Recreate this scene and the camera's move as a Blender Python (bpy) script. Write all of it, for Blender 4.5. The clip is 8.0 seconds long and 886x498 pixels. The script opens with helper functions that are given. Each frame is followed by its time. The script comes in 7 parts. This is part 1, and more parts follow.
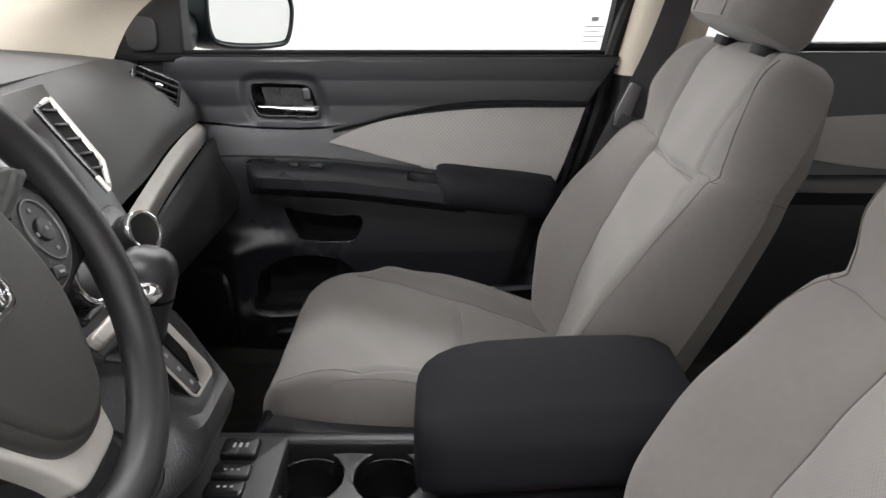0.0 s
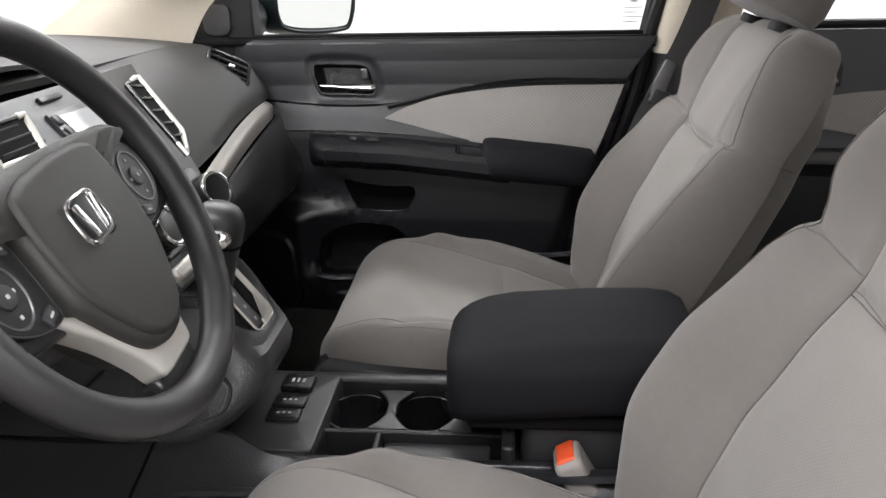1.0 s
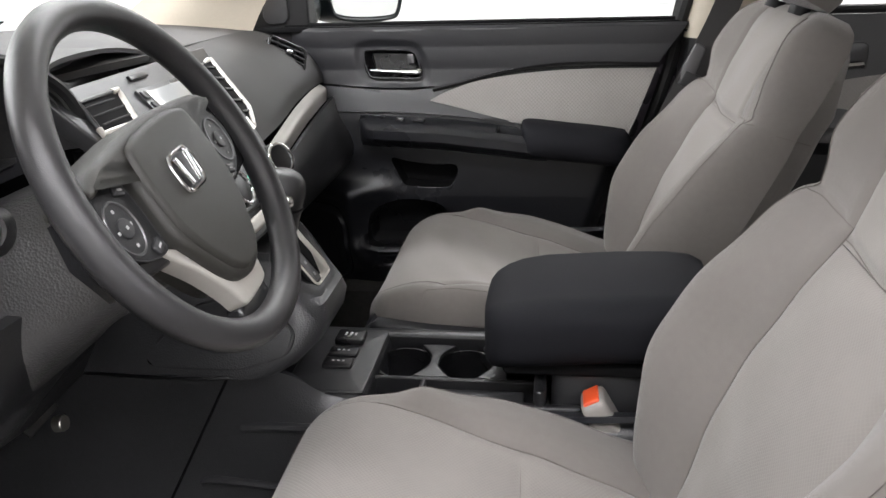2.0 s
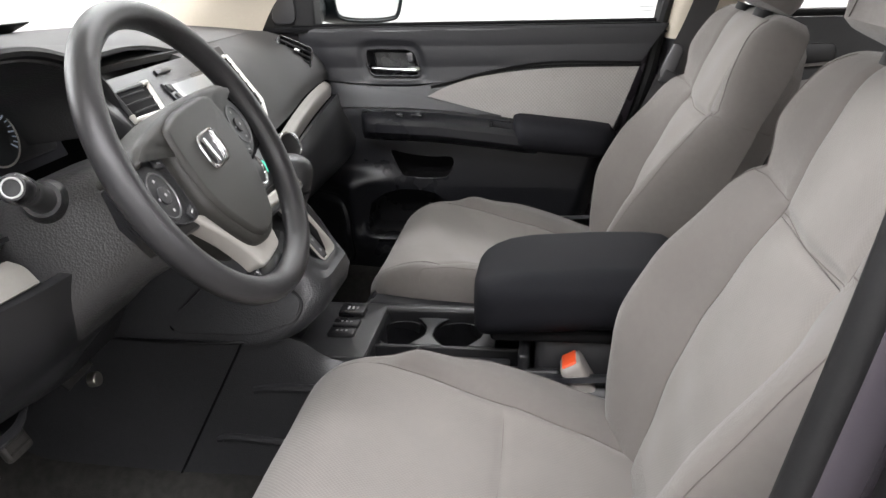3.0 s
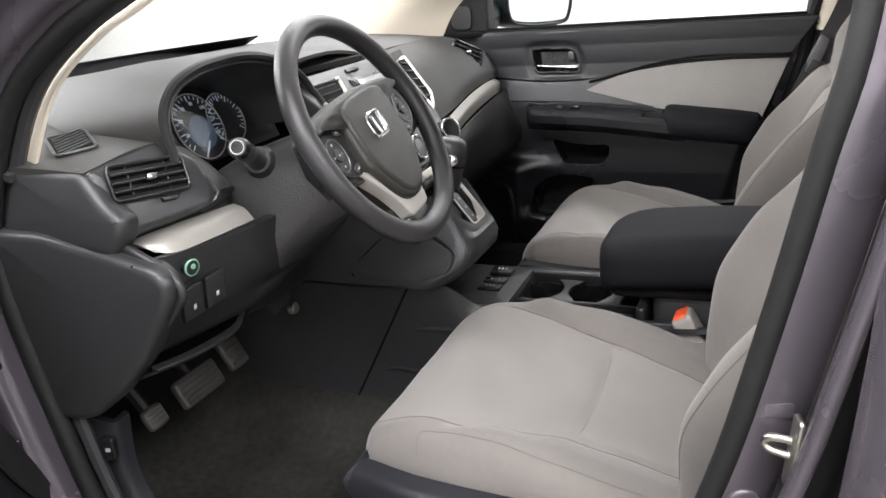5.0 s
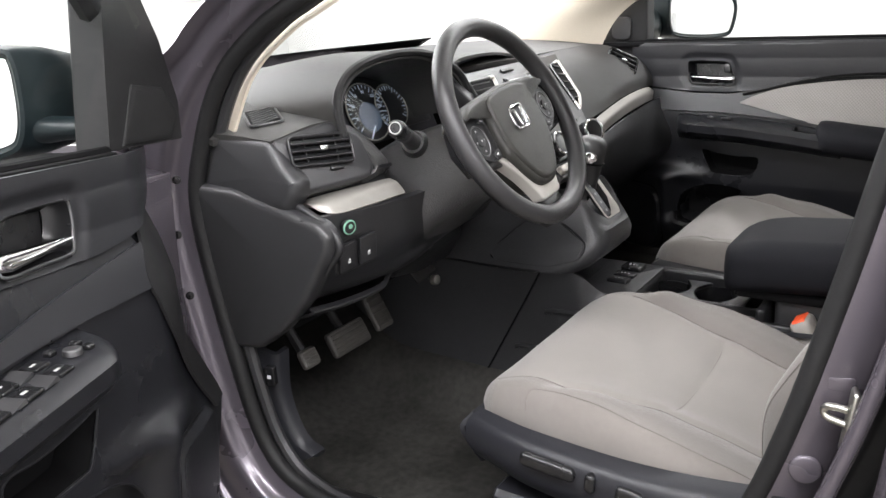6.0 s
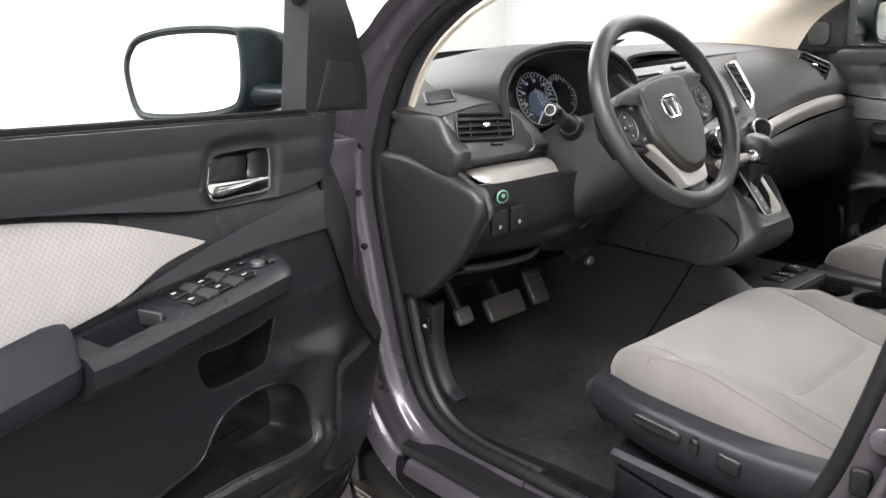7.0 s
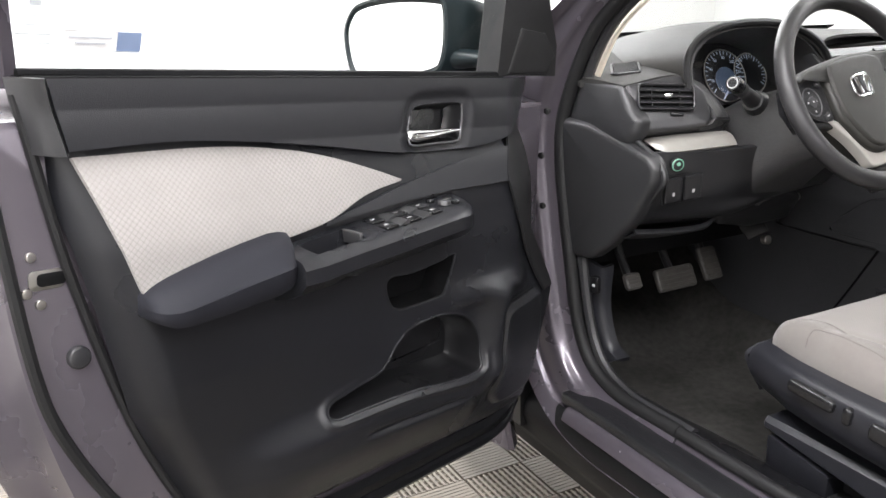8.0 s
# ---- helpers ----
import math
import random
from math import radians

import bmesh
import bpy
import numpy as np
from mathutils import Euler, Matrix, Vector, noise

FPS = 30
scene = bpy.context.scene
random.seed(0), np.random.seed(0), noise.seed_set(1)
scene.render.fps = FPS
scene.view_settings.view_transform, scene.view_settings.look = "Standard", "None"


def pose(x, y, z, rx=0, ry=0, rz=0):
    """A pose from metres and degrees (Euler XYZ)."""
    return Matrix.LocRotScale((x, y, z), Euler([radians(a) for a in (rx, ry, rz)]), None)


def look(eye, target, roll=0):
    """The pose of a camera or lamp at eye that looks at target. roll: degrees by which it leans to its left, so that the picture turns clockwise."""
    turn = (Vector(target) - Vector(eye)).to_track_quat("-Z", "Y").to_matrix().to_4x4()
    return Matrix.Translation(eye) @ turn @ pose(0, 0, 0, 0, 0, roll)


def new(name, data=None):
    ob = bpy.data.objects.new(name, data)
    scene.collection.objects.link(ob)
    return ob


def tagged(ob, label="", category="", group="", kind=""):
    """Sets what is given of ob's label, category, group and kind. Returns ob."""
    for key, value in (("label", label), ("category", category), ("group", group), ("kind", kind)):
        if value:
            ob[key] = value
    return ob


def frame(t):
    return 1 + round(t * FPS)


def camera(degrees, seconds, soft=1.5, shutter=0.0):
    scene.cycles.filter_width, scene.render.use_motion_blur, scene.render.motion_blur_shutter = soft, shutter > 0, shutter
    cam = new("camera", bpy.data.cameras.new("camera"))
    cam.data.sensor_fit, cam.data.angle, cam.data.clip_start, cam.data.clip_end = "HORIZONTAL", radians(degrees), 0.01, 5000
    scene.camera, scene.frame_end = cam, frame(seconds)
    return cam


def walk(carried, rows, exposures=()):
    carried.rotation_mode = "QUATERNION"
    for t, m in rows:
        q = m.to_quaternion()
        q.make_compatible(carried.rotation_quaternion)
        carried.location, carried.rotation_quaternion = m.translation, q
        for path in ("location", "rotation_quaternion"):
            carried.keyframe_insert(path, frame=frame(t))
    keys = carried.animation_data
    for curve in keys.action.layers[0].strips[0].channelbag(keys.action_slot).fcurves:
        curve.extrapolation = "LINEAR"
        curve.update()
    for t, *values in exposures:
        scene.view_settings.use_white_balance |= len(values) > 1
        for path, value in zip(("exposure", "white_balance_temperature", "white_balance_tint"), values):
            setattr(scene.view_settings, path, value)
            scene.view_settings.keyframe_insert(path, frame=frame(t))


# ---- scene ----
cam = camera(56.5, 8.0)
METRES, EYE, TILT, LEAN, TURN = 1.1, 1.17, -19.0, 0.0, 0.0
ROWS = [
    (0.0, 0.0, 0.0, 0.0, -0.0, 0.0, 0.0),
    (0.5, 0.0265, -0.0556, -0.0158, 0.46, -0.33, -0.23),
    (1.0, 0.0443, -0.1061, -0.0329, 4.88, -0.95, -0.46),
    (1.5, 0.0495, -0.1522, -0.0499, 7.55, -1.51, -0.45),
    (3.0, 0.0839, -0.3125, -0.095, 7.99, -1.37, -1.0),
    (3.5, 0.1014, -0.3515, -0.1051, 8.56, -1.38, -1.11),
    (4.0, 0.1402, -0.3983, -0.1191, 11.93, -1.42, -1.37),
    (5.5, 0.2726, -0.544, -0.1665, 27.64, -1.44, -4.18),
    (6.0, 0.3237, -0.5892, -0.1851, 33.32, -1.74, -7.05),
    (6.5, 0.3889, -0.6128, -0.2027, 39.55, -2.41, -9.13),
    (7.0, 0.4752, -0.63, -0.2224, 47.96, -3.65, -11.7),
    (7.5, 0.5394, -0.6536, -0.2417, 55.07, -5.53, -13.42),
    (8.0, 0.578, -0.6724, -0.2609, 61.59, -7.62, -15.16),
]
walk(cam, [(t, pose(0, -0.82, EYE, TILT, LEAN, TURN) @ pose(METRES * x, METRES * y, METRES * z, 90 + pitch, roll, yaw)) for t, x, y, z, yaw, pitch, roll in ROWS],
     exposures=((0.0, -0.24), (1.5, -0.12), (3.5, 0.0), (5.5, 0.06), (7.0, 0.14), (8.0, 0.13)))

# ---- light ----
world = bpy.data.worlds.new("world")
world.use_nodes = True
world.node_tree.nodes["Background"].inputs[0].default_value = (0.9, 0.95, 1.0, 1)
world.node_tree.nodes["Background"].inputs[1].default_value = 0.3
scene.world = world


def area_lamp(name, eye, target, w, h, power, colour=(1.0, 0.985, 1.01)):
    data = bpy.data.lights.new(name, "AREA")
    data.shape, data.size, data.size_y, data.energy, data.color = "RECTANGLE", w, h, power, colour
    ob = new(name, data)
    ob.matrix_basis = look(eye, target)
    return ob


# strip lights along the white photo booth's ceiling; wide unseen fill lamps added by walls
area_lamp("ceiling_strip_light", (0.1, -2.3, 3.35), (0.1, -1.4, 0.6), 6.0, 0.5, 330)
area_lamp("ceiling_strip_light", (0.1, 2.6, 3.35), (0.1, 1.2, 0.9), 6.0, 0.5, 220)
area_lamp("ceiling_strip_light", (-2.9, 0.0, 3.35), (-1.6, 0.0, 0.9), 1.4, 5.0, 310)
area_lamp("ceiling_strip_light", (3.0, -1.2, 3.35), (1.2, -1.4, 0.8), 0.5, 5.0, 240)
area_lamp("wall_fill_light", (0.3, -4.85, 1.75), (0.1, 0.0, 0.9), 8.0, 2.6, 85)
area_lamp("wall_fill_light", (0.2, 4.85, 1.9), (0.1, 0.0, 1.0), 8.0, 2.4, 120)
area_lamp("wall_fill_light", (-5.8, 0.0, 1.9), (0.0, 0.0, 1.1), 8.0, 2.4, 200)


# ---- materials ----
def material(name, colour, rough=0.5, metal=0.0, colour2=None, scale=60.0, bump=0.0, bump_scale=400.0, stain=0.0,
             spec=0.5, coat=0.0, pattern="noise", sheen=0.0):
    """A surface with two scales of variation: broad stains and fine relief."""
    m = bpy.data.materials.new(name)
    m.use_nodes = True
    n, l = m.node_tree.nodes, m.node_tree.links
    b = n["Principled BSDF"]
    b.inputs["Roughness"].default_value, b.inputs["Metallic"].default_value = rough, metal
    b.inputs["Specular IOR Level"].default_value = spec
    b.inputs["Coat Weight"].default_value = coat
    b.inputs["Coat Roughness"].default_value = 0.08
    b.inputs["Sheen Weight"].default_value = sheen
    c2 = colour2 or tuple(v * 0.8 for v in colour)
    tc = n.new("ShaderNodeTexCoord")
    fine = n.new("ShaderNodeTexNoise")
    fine.inputs["Scale"].default_value, fine.inputs["Detail"].default_value = scale, 4
    l.new(tc.outputs["Object"], fine.inputs["Vector"])
    mix = n.new("ShaderNodeMix")
    mix.data_type = "RGBA"
    mix.inputs[6].default_value, mix.inputs[7].default_value = (*colour, 1), (*c2, 1)
    l.new(fine.outputs["Fac"], mix.inputs[0])
    out = mix.outputs[2]
    broad = n.new("ShaderNodeTexNoise")
    broad.inputs["Scale"].default_value, broad.inputs["Detail"].default_value = 5.0, 5
    l.new(tc.outputs["Object"], broad.inputs["Vector"])
    if stain:
        ramp = n.new("ShaderNodeMapRange")
        ramp.inputs[1].default_value, ramp.inputs[2].default_value = 0.35, 0.7
        ramp.inputs[3].default_value, ramp.inputs[4].default_value = 1.0, 1.0 - stain
        l.new(broad.outputs["Fac"], ramp.inputs[0])
        mul = n.new("ShaderNodeMix")
        mul.data_type, mul.blend_type = "RGBA", "MULTIPLY"
        mul.inputs[0].default_value = 1.0
        l.new(out, mul.inputs[6])
        l.new(ramp.outputs[0], mul.inputs[7])
        out = mul.outputs[2]
    l.new(out, b.inputs["Base Color"])
    rr = n.new("ShaderNodeMapRange")
    rr.inputs[3].default_value, rr.inputs[4].default_value = max(0.02, rough - 0.08), min(1, rough + 0.08)
    l.new(broad.outputs["Fac"], rr.inputs[0])
    l.new(rr.outputs[0], b.inputs["Roughness"])
    if bump:
        if pattern == "noise":
            tex = n.new("ShaderNodeTexNoise")
            tex.inputs["Scale"].default_value, tex.inputs["Detail"].default_value = bump_scale, 2
            l.new(tc.outputs["Object"], tex.inputs["Vector"])
            h = tex.outputs["Fac"]
        else:
            tex = n.new("ShaderNodeTexVoronoi")
            tex.inputs["Scale"].default_value = bump_scale
            if pattern == "weave":
                tex.inputs["Randomness"].default_value = 0.0
            l.new(tc.outputs["Object"], tex.inputs["Vector"])
            h = tex.outputs["Distance"]
        bp = n.new("ShaderNodeBump")
        bp.inputs["Strength"].default_value, bp.inputs["Distance"].default_value = bump, 0.001
        l.new(h, bp.inputs["Height"])
        l.new(bp.outputs[0], b.inputs["Normal"])
    return m


def woven(name, light, dark, pitch, axes=("X", "Z"), angle=45.0, bump=0.5):
    """Seat cloth with small diamond cells in rows."""
    m = material(name, light, 0.9, 0, tuple(v * 0.90 for v in light), 90, 0, stain=0.20, sheen=0.2, spec=0.2)
    n, l = m.node_tree.nodes, m.node_tree.links
    b = n["Principled BSDF"]
    tc = n.new("ShaderNodeTexCoord")
    sep = n.new("ShaderNodeSeparateXYZ")
    l.new(tc.outputs["Object"], sep.inputs[0])

    def wave(sign):
        a = n.new("ShaderNodeMath")
        a.operation = "MULTIPLY"
        a.inputs[1].default_value = sign
        l.new(sep.outputs[axes[1]], a.inputs[0])
        s = n.new("ShaderNodeMath")
        s.operation = "ADD"
        l.new(sep.outputs[axes[0]], s.inputs[0])
        l.new(a.outputs[0], s.inputs[1])
        k = n.new("ShaderNodeMath")
        k.operation = "MULTIPLY"
        k.inputs[1].default_value = math.pi / pitch
        l.new(s.outputs[0], k.inputs[0])
        w = n.new("ShaderNodeMath")
        w.operation = "SINE"
        l.new(k.outputs[0], w.inputs[0])
        q = n.new("ShaderNodeMath")
        q.operation = "ABSOLUTE"
        l.new(w.outputs[0], q.inputs[0])
        return q.outputs[0]
    p = n.new("ShaderNodeMath")
    p.operation = "MULTIPLY"
    l.new(wave(1.0), p.inputs[0])
    l.new(wave(-1.0), p.inputs[1])
    old = b.inputs["Base Color"].links[0].from_socket
    mix = n.new("ShaderNodeMix")
    mix.data_type = "RGBA"
    mix.inputs[6].default_value = (*dark, 1)
    l.new(old, mix.inputs[7])
    r = n.new("ShaderNodeMapRange")
    r.inputs[1].default_value, r.inputs[2].default_value = 0.05, 0.35
    l.new(p.outputs[0], r.inputs[0])
    l.new(r.outputs[0], mix.inputs[0])
    l.new(mix.outputs[2], b.inputs["Base Color"])
    bp = n.new("ShaderNodeBump")
    bp.inputs["Strength"].default_value, bp.inputs["Distance"].default_value = bump, 0.001
    l.new(p.outputs[0], bp.inputs["Height"])
    l.new(bp.outputs[0], b.inputs["Normal"])
    return m


def glass(name, tint=(1, 1, 1)):
    m = bpy.data.materials.new(name)
    m.use_nodes = True
    n, l = m.node_tree.nodes, m.node_tree.links
    n.remove(n["Principled BSDF"])
    tr, gl, lw, mx = (n.new("ShaderNodeBsdfTransparent"), n.new("ShaderNodeBsdfGlossy"), n.new("ShaderNodeLayerWeight"), n.new("ShaderNodeMixShader"))
    tr.inputs[0].default_value = (*tint, 1)
    gl.inputs["Roughness"].default_value = 0.0
    pw = n.new("ShaderNodeMath")
    pw.operation = "POWER"
    pw.inputs[1].default_value = 5.0
    l.new(lw.outputs["Facing"], pw.inputs[0])
    rg = n.new("ShaderNodeMapRange")
    rg.inputs[3].default_value, rg.inputs[4].default_value = 0.02, 0.5
    l.new(pw.outputs[0], rg.inputs[0])
    l.new(rg.outputs[0], mx.inputs[0])
    l.new(tr.outputs[0], mx.inputs[1])
    l.new(gl.outputs[0], mx.inputs[2])
    l.new(mx.outputs[0], n["Material Output"].inputs[0])
    return m


def glow(name, colour, strength):
    m = bpy.data.materials.new(name)
    m.use_nodes = True
    b = m.node_tree.nodes["Principled BSDF"]
    b.inputs["Base Color"].default_value = (*colour, 1)
    b.inputs["Emission Color"].default_value = (*colour, 1)
    b.inputs["Emission Strength"].default_value = strength
    return m


CLOTH = material("grey_seat_cloth", (0.177, 0.163, 0.151), 0.95, 0, (0.155, 0.142, 0.132), 110, 0.5, 1500, 0.16, spec=0.15, sheen=0.25)
CLOTH_IN = woven("patterned_seat_cloth", (0.213, 0.198, 0.185), (0.204, 0.189, 0.176), 0.005, ("X", "Y"), bump=0.16)
CLOTH_BACK = woven("patterned_back_cloth", (0.213, 0.198, 0.185), (0.203, 0.188, 0.176), 0.0045, ("Y", "Z"), bump=0.14)
CLOTH_DOOR = woven("patterned_door_cloth", (0.350, 0.331, 0.318), (0.258, 0.243, 0.231), 0.0075, ("X", "Z"), bump=0.6)
SEAM = material("seam_thread", (0.142, 0.127, 0.117), 0.9)
PAD = material("soft_dash_black", (0.038, 0.0374, 0.0362), 0.58, 0, (0.030, 0.0294, 0.0285), 200, 0.25, 900, 0.15, pattern="cell")
PLASTIC = material("black_grained_plastic", (0.0180, 0.0182, 0.0198), 0.31, 0, (0.0130, 0.0132, 0.0146), 250, 0.22, 1100, 0.2, pattern="cell")
PLASTIC_SMOOTH = material("black_smooth_plastic", (0.011, 0.011, 0.012), 0.28, 0, (0.008, 0.008, 0.009), 120, 0.05, 900, 0.1)
DOORPANEL = material("black_door_panel", (0.0148, 0.0153, 0.0180), 0.29, 0, (0.0108, 0.0112, 0.0134), 250, 0.22, 1100, 0.2, pattern="cell", spec=0.44)
CONSOLE = material("blue_black_console_plastic", (0.048, 0.0485, 0.0520), 0.34, 0, (0.034, 0.0345, 0.0372), 160, 0.35, 420, 0.3, pattern="cell")
COLUMN_GREY = material("grey_column_plastic", (0.064, 0.063, 0.0645), 0.30, 0, (0.048, 0.0473, 0.0485), 160, 0.45, 420, 0.25, pattern="cell")
DOORTRIM = material("soft_black_door_trim", (0.0232, 0.0237, 0.0268), 0.36, 0, (0.0178, 0.0182, 0.0208), 200, 0.2, 900, 0.15, pattern="cell")
PLASTIC_GREY = material("charcoal_plastic", (0.033, 0.0332, 0.0350), 0.33, 0, (0.025, 0.0252, 0.0268), 200, 0.2, 900, 0.15, pattern="cell")
HUB = material("olive_grey_airbag_cover", (0.032, 0.0312, 0.028), 0.40, 0, (0.026, 0.0252, 0.0228), 160, 0.3, 1300, 0.15, pattern="cell")
LEATHER = material("wheel_urethane", (0.030, 0.0295, 0.031), 0.33, 0, (0.024, 0.0236, 0.0248), 160, 0.2, 1400, 0.15, pattern="cell")
VINYL = material("black_armrest_cloth", (0.0095, 0.0099, 0.0130), 0.74, 0, (0.0072, 0.0075, 0.0100), 300, 0.3, 1200, 0.1, spec=0.2)
NAVY = material("navy_black_plastic", (0.018, 0.0185, 0.0225), 0.38, 0, (0.014, 0.0144, 0.0178), 200, 0.2, 900, 0.25, pattern="cell", spec=0.36)
VINYL_BLUE = material("dark_slate_vinyl", (0.0125, 0.0130, 0.0180), 0.66, 0, (0.0155, 0.016, 0.0215), 220, 0.25, 1000, 0.1, pattern="cell", spec=0.25)
SILVER = material("satin_silver_trim", (0.60, 0.575, 0.535), 0.42, 0.5, (0.53, 0.51, 0.475), 90, 0.05, 700, 0.06)
SILVER_STRIP = material("satin_grey_dash_strip", (0.34, 0.325, 0.30), 0.42, 0.5, (0.29, 0.278, 0.256), 90, 0.05, 700, 0.1)
CHROME = material("chrome", (0.75, 0.75, 0.76), 0.1, 1.0, (0.68, 0.68, 0.69), 30)
STEEL = material("galvanised_steel", (0.62, 0.61, 0.56), 0.32, 1.0, (0.5, 0.49, 0.45), 80, 0.1, 300, 0.2)
PAINT = material("plum_grey_metallic_paint", (0.130, 0.116, 0.137), 0.27, 0.5, (0.116, 0.103, 0.122), 900, 0.02, 60, 0.1, coat=0.4)
RUBBER = material("rubber_seal", (0.017, 0.017, 0.0178), 0.55, 0, (0.010, 0.010, 0.0105), 90, 0.15, 300, 0.2, spec=0.3)
CARPET = material("black_carpet", (0.068, 0.066, 0.062), 1.0, 0, (0.022, 0.0213, 0.0200), 70, 1.0, 500, 0.55, spec=0.1)
BEIGE = material("beige_pillar_trim", (0.60, 0.54, 0.44), 0.75, 0, (0.55, 0.49, 0.40), 200, 0.2, 800, 0.06)
BELT = material("grey_belt_webbing", (0.06, 0.058, 0.058), 0.85, 0, (0.045, 0.044, 0.044), 500, 0.5, 900)
WHITE = material("white_booth_wall", (0.86, 0.86, 0.85), 0.85, 0, (0.83, 0.83, 0.82), 2, 0.05, 60, 0.03)
LETTER = material("white_print", (0.45, 0.45, 0.46), 0.6)
SATIN = material("dark_satin_ring", (0.16, 0.16, 0.165), 0.35, 0.8)
GREYPRINT = material("grey_print", (0.60, 0.62, 0.65), 0.7)
RED = material("orange_red_button", (0.80, 0.10, 0.03), 0.4, 0, (0.72, 0.085, 0.025), 60)
SCREEN = material("blank_touch_screen", (0.30, 0.31, 0.32), 0.12, 0.0, (0.28, 0.29, 0.30), 20, coat=0.6)
DIAL = material("dial_face", (0.034, 0.034, 0.039), 0.42, 0, (0.020, 0.020, 0.026), 50, coat=0.5)
DIAL_BLUE = glow("dial_backlight", (0.07, 0.10, 0.16), 0.25)
DIAL_MARK = glow("dial_marks", (0.55, 0.62, 0.75), 0.2)
GREEN = glow("green_lamp_ring", (0.16, 0.34, 0.25), 0.10)
GREEN_LCD = glow("green_display", (0.05, 0.6, 0.4), 0.5)
MIRROR = material("mirror_glass", (0.9, 0.91, 0.91), 0.02, 1.0, (0.89, 0.9, 0.9), 3)
GLASS = glass("window_glass", (0.97, 0.985, 0.98))
TILE_LIGHT = material("grey_beige_floor_tile", (0.20, 0.178, 0.145), 0.55, 0, (0.165, 0.147, 0.12), 40, 0.1, 200, 0.15)
FLOOR_PALE = material("pale_booth_floor", (0.30, 0.285, 0.26), 0.6, 0, (0.24, 0.228, 0.21), 30, 0.1, 200, 0.2)
TILE_DARK = material("floor_tile_joint", (0.035, 0.032, 0.028), 0.8)
# near black for joints and bands; in the grab pocket it paints shade
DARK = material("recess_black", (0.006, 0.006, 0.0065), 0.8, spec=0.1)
STALKCAP = material("stalk_cap_grey", (0.42, 0.42, 0.42), 0.45)
PEDAL = material("worn_pedal_rubber", (0.085, 0.080, 0.074), 0.5, 0, (0.045, 0.042, 0.039), 120, 0.3, 500, 0.3)
DARKMIRROR = material("dark_teal_housing", (0.007, 0.012, 0.014), 0.42, 0, (0.005, 0.0095, 0.011), 40, spec=0.25)
SKIRT = material("black_skirt_plastic", (0.0080, 0.0082, 0.0095), 0.42, 0, (0.0060, 0.0062, 0.0072), 120, 0.1, 700, 0.2, spec=0.12)
BLUE = material("blue_sticker", (0.24, 0.31, 0.47), 0.6)
LINER = material("grey_headliner", (0.55, 0.53, 0.49), 0.95, 0, (0.5, 0.48, 0.45), 300, 0.3, 900)


# ---- shapes ----
def V3(p):
    return np.array(p, float)


def curve(pts, n, closed=False):
    """n points on a smooth curve through pts."""
    p = np.array(pts, float)
    k = len(p)
    if k == 2 and not closed:
        return p[0] + np.linspace(0, 1, n)[:, None] * (p[1] - p[0])
    out = []
    segs = k if closed else k - 1
    for i in range(n):
        s = i * segs / (n if closed else n - 1)
        j = min(int(s), segs - 1)
        f = s - j
        if closed:
            a, b, c, d = p[(j - 1) % k], p[j % k], p[(j + 1) % k], p[(j + 2) % k]
        else:
            b, c = p[j], p[j + 1]
            a = p[j - 1] if j else 2 * b - c
            d = p[j + 2] if j + 2 < k else 2 * c - b
        out.append(0.5 * (2 * b + (c - a) * f + (2 * a - 5 * b + 4 * c - d) * f * f + (3 * b - a - 3 * c + d) * f ** 3))
    return np.array(out)


def surface(rows, nu, nv):
    """A smooth grid of nu x nv points through rows of points."""
    r = np.array([curve(row, nv) for row in rows])
    return np.array([curve(r[:, j], nu) for j in range(nv)]).transpose(1, 0, 2)


def weld(*geos):
    vs, fs = [], []
    for v, f in geos:
        o = len(vs)
        vs += [tuple(p) for p in v]
        fs += [tuple(i + o for i in q) for q in f]
    return vs, fs


def loft(rings, caps=True, loop=False):
    """Closed rings joined one after another."""
    rings = [np.array(r) for r in rings]
    m, n = len(rings[0]), len(rings)
    vs = [tuple(p) for r in rings for p in r]
    fs = []
    for i in range(n if loop else n - 1):
        a, b = i * m, (i + 1) % n * m
        fs += [(a + j, a + (j + 1) % m, b + (j + 1) % m, b + j) for j in range(m)]
    if caps and not loop:
        for base, ring in ((0, rings[0]), ((n - 1) * m, rings[-1])):
            c = len(vs)
            vs.append(tuple(ring.mean(0)))
            fs += [(base + j, base + (j + 1) % m, c) for j in range(m)]
    return vs, fs


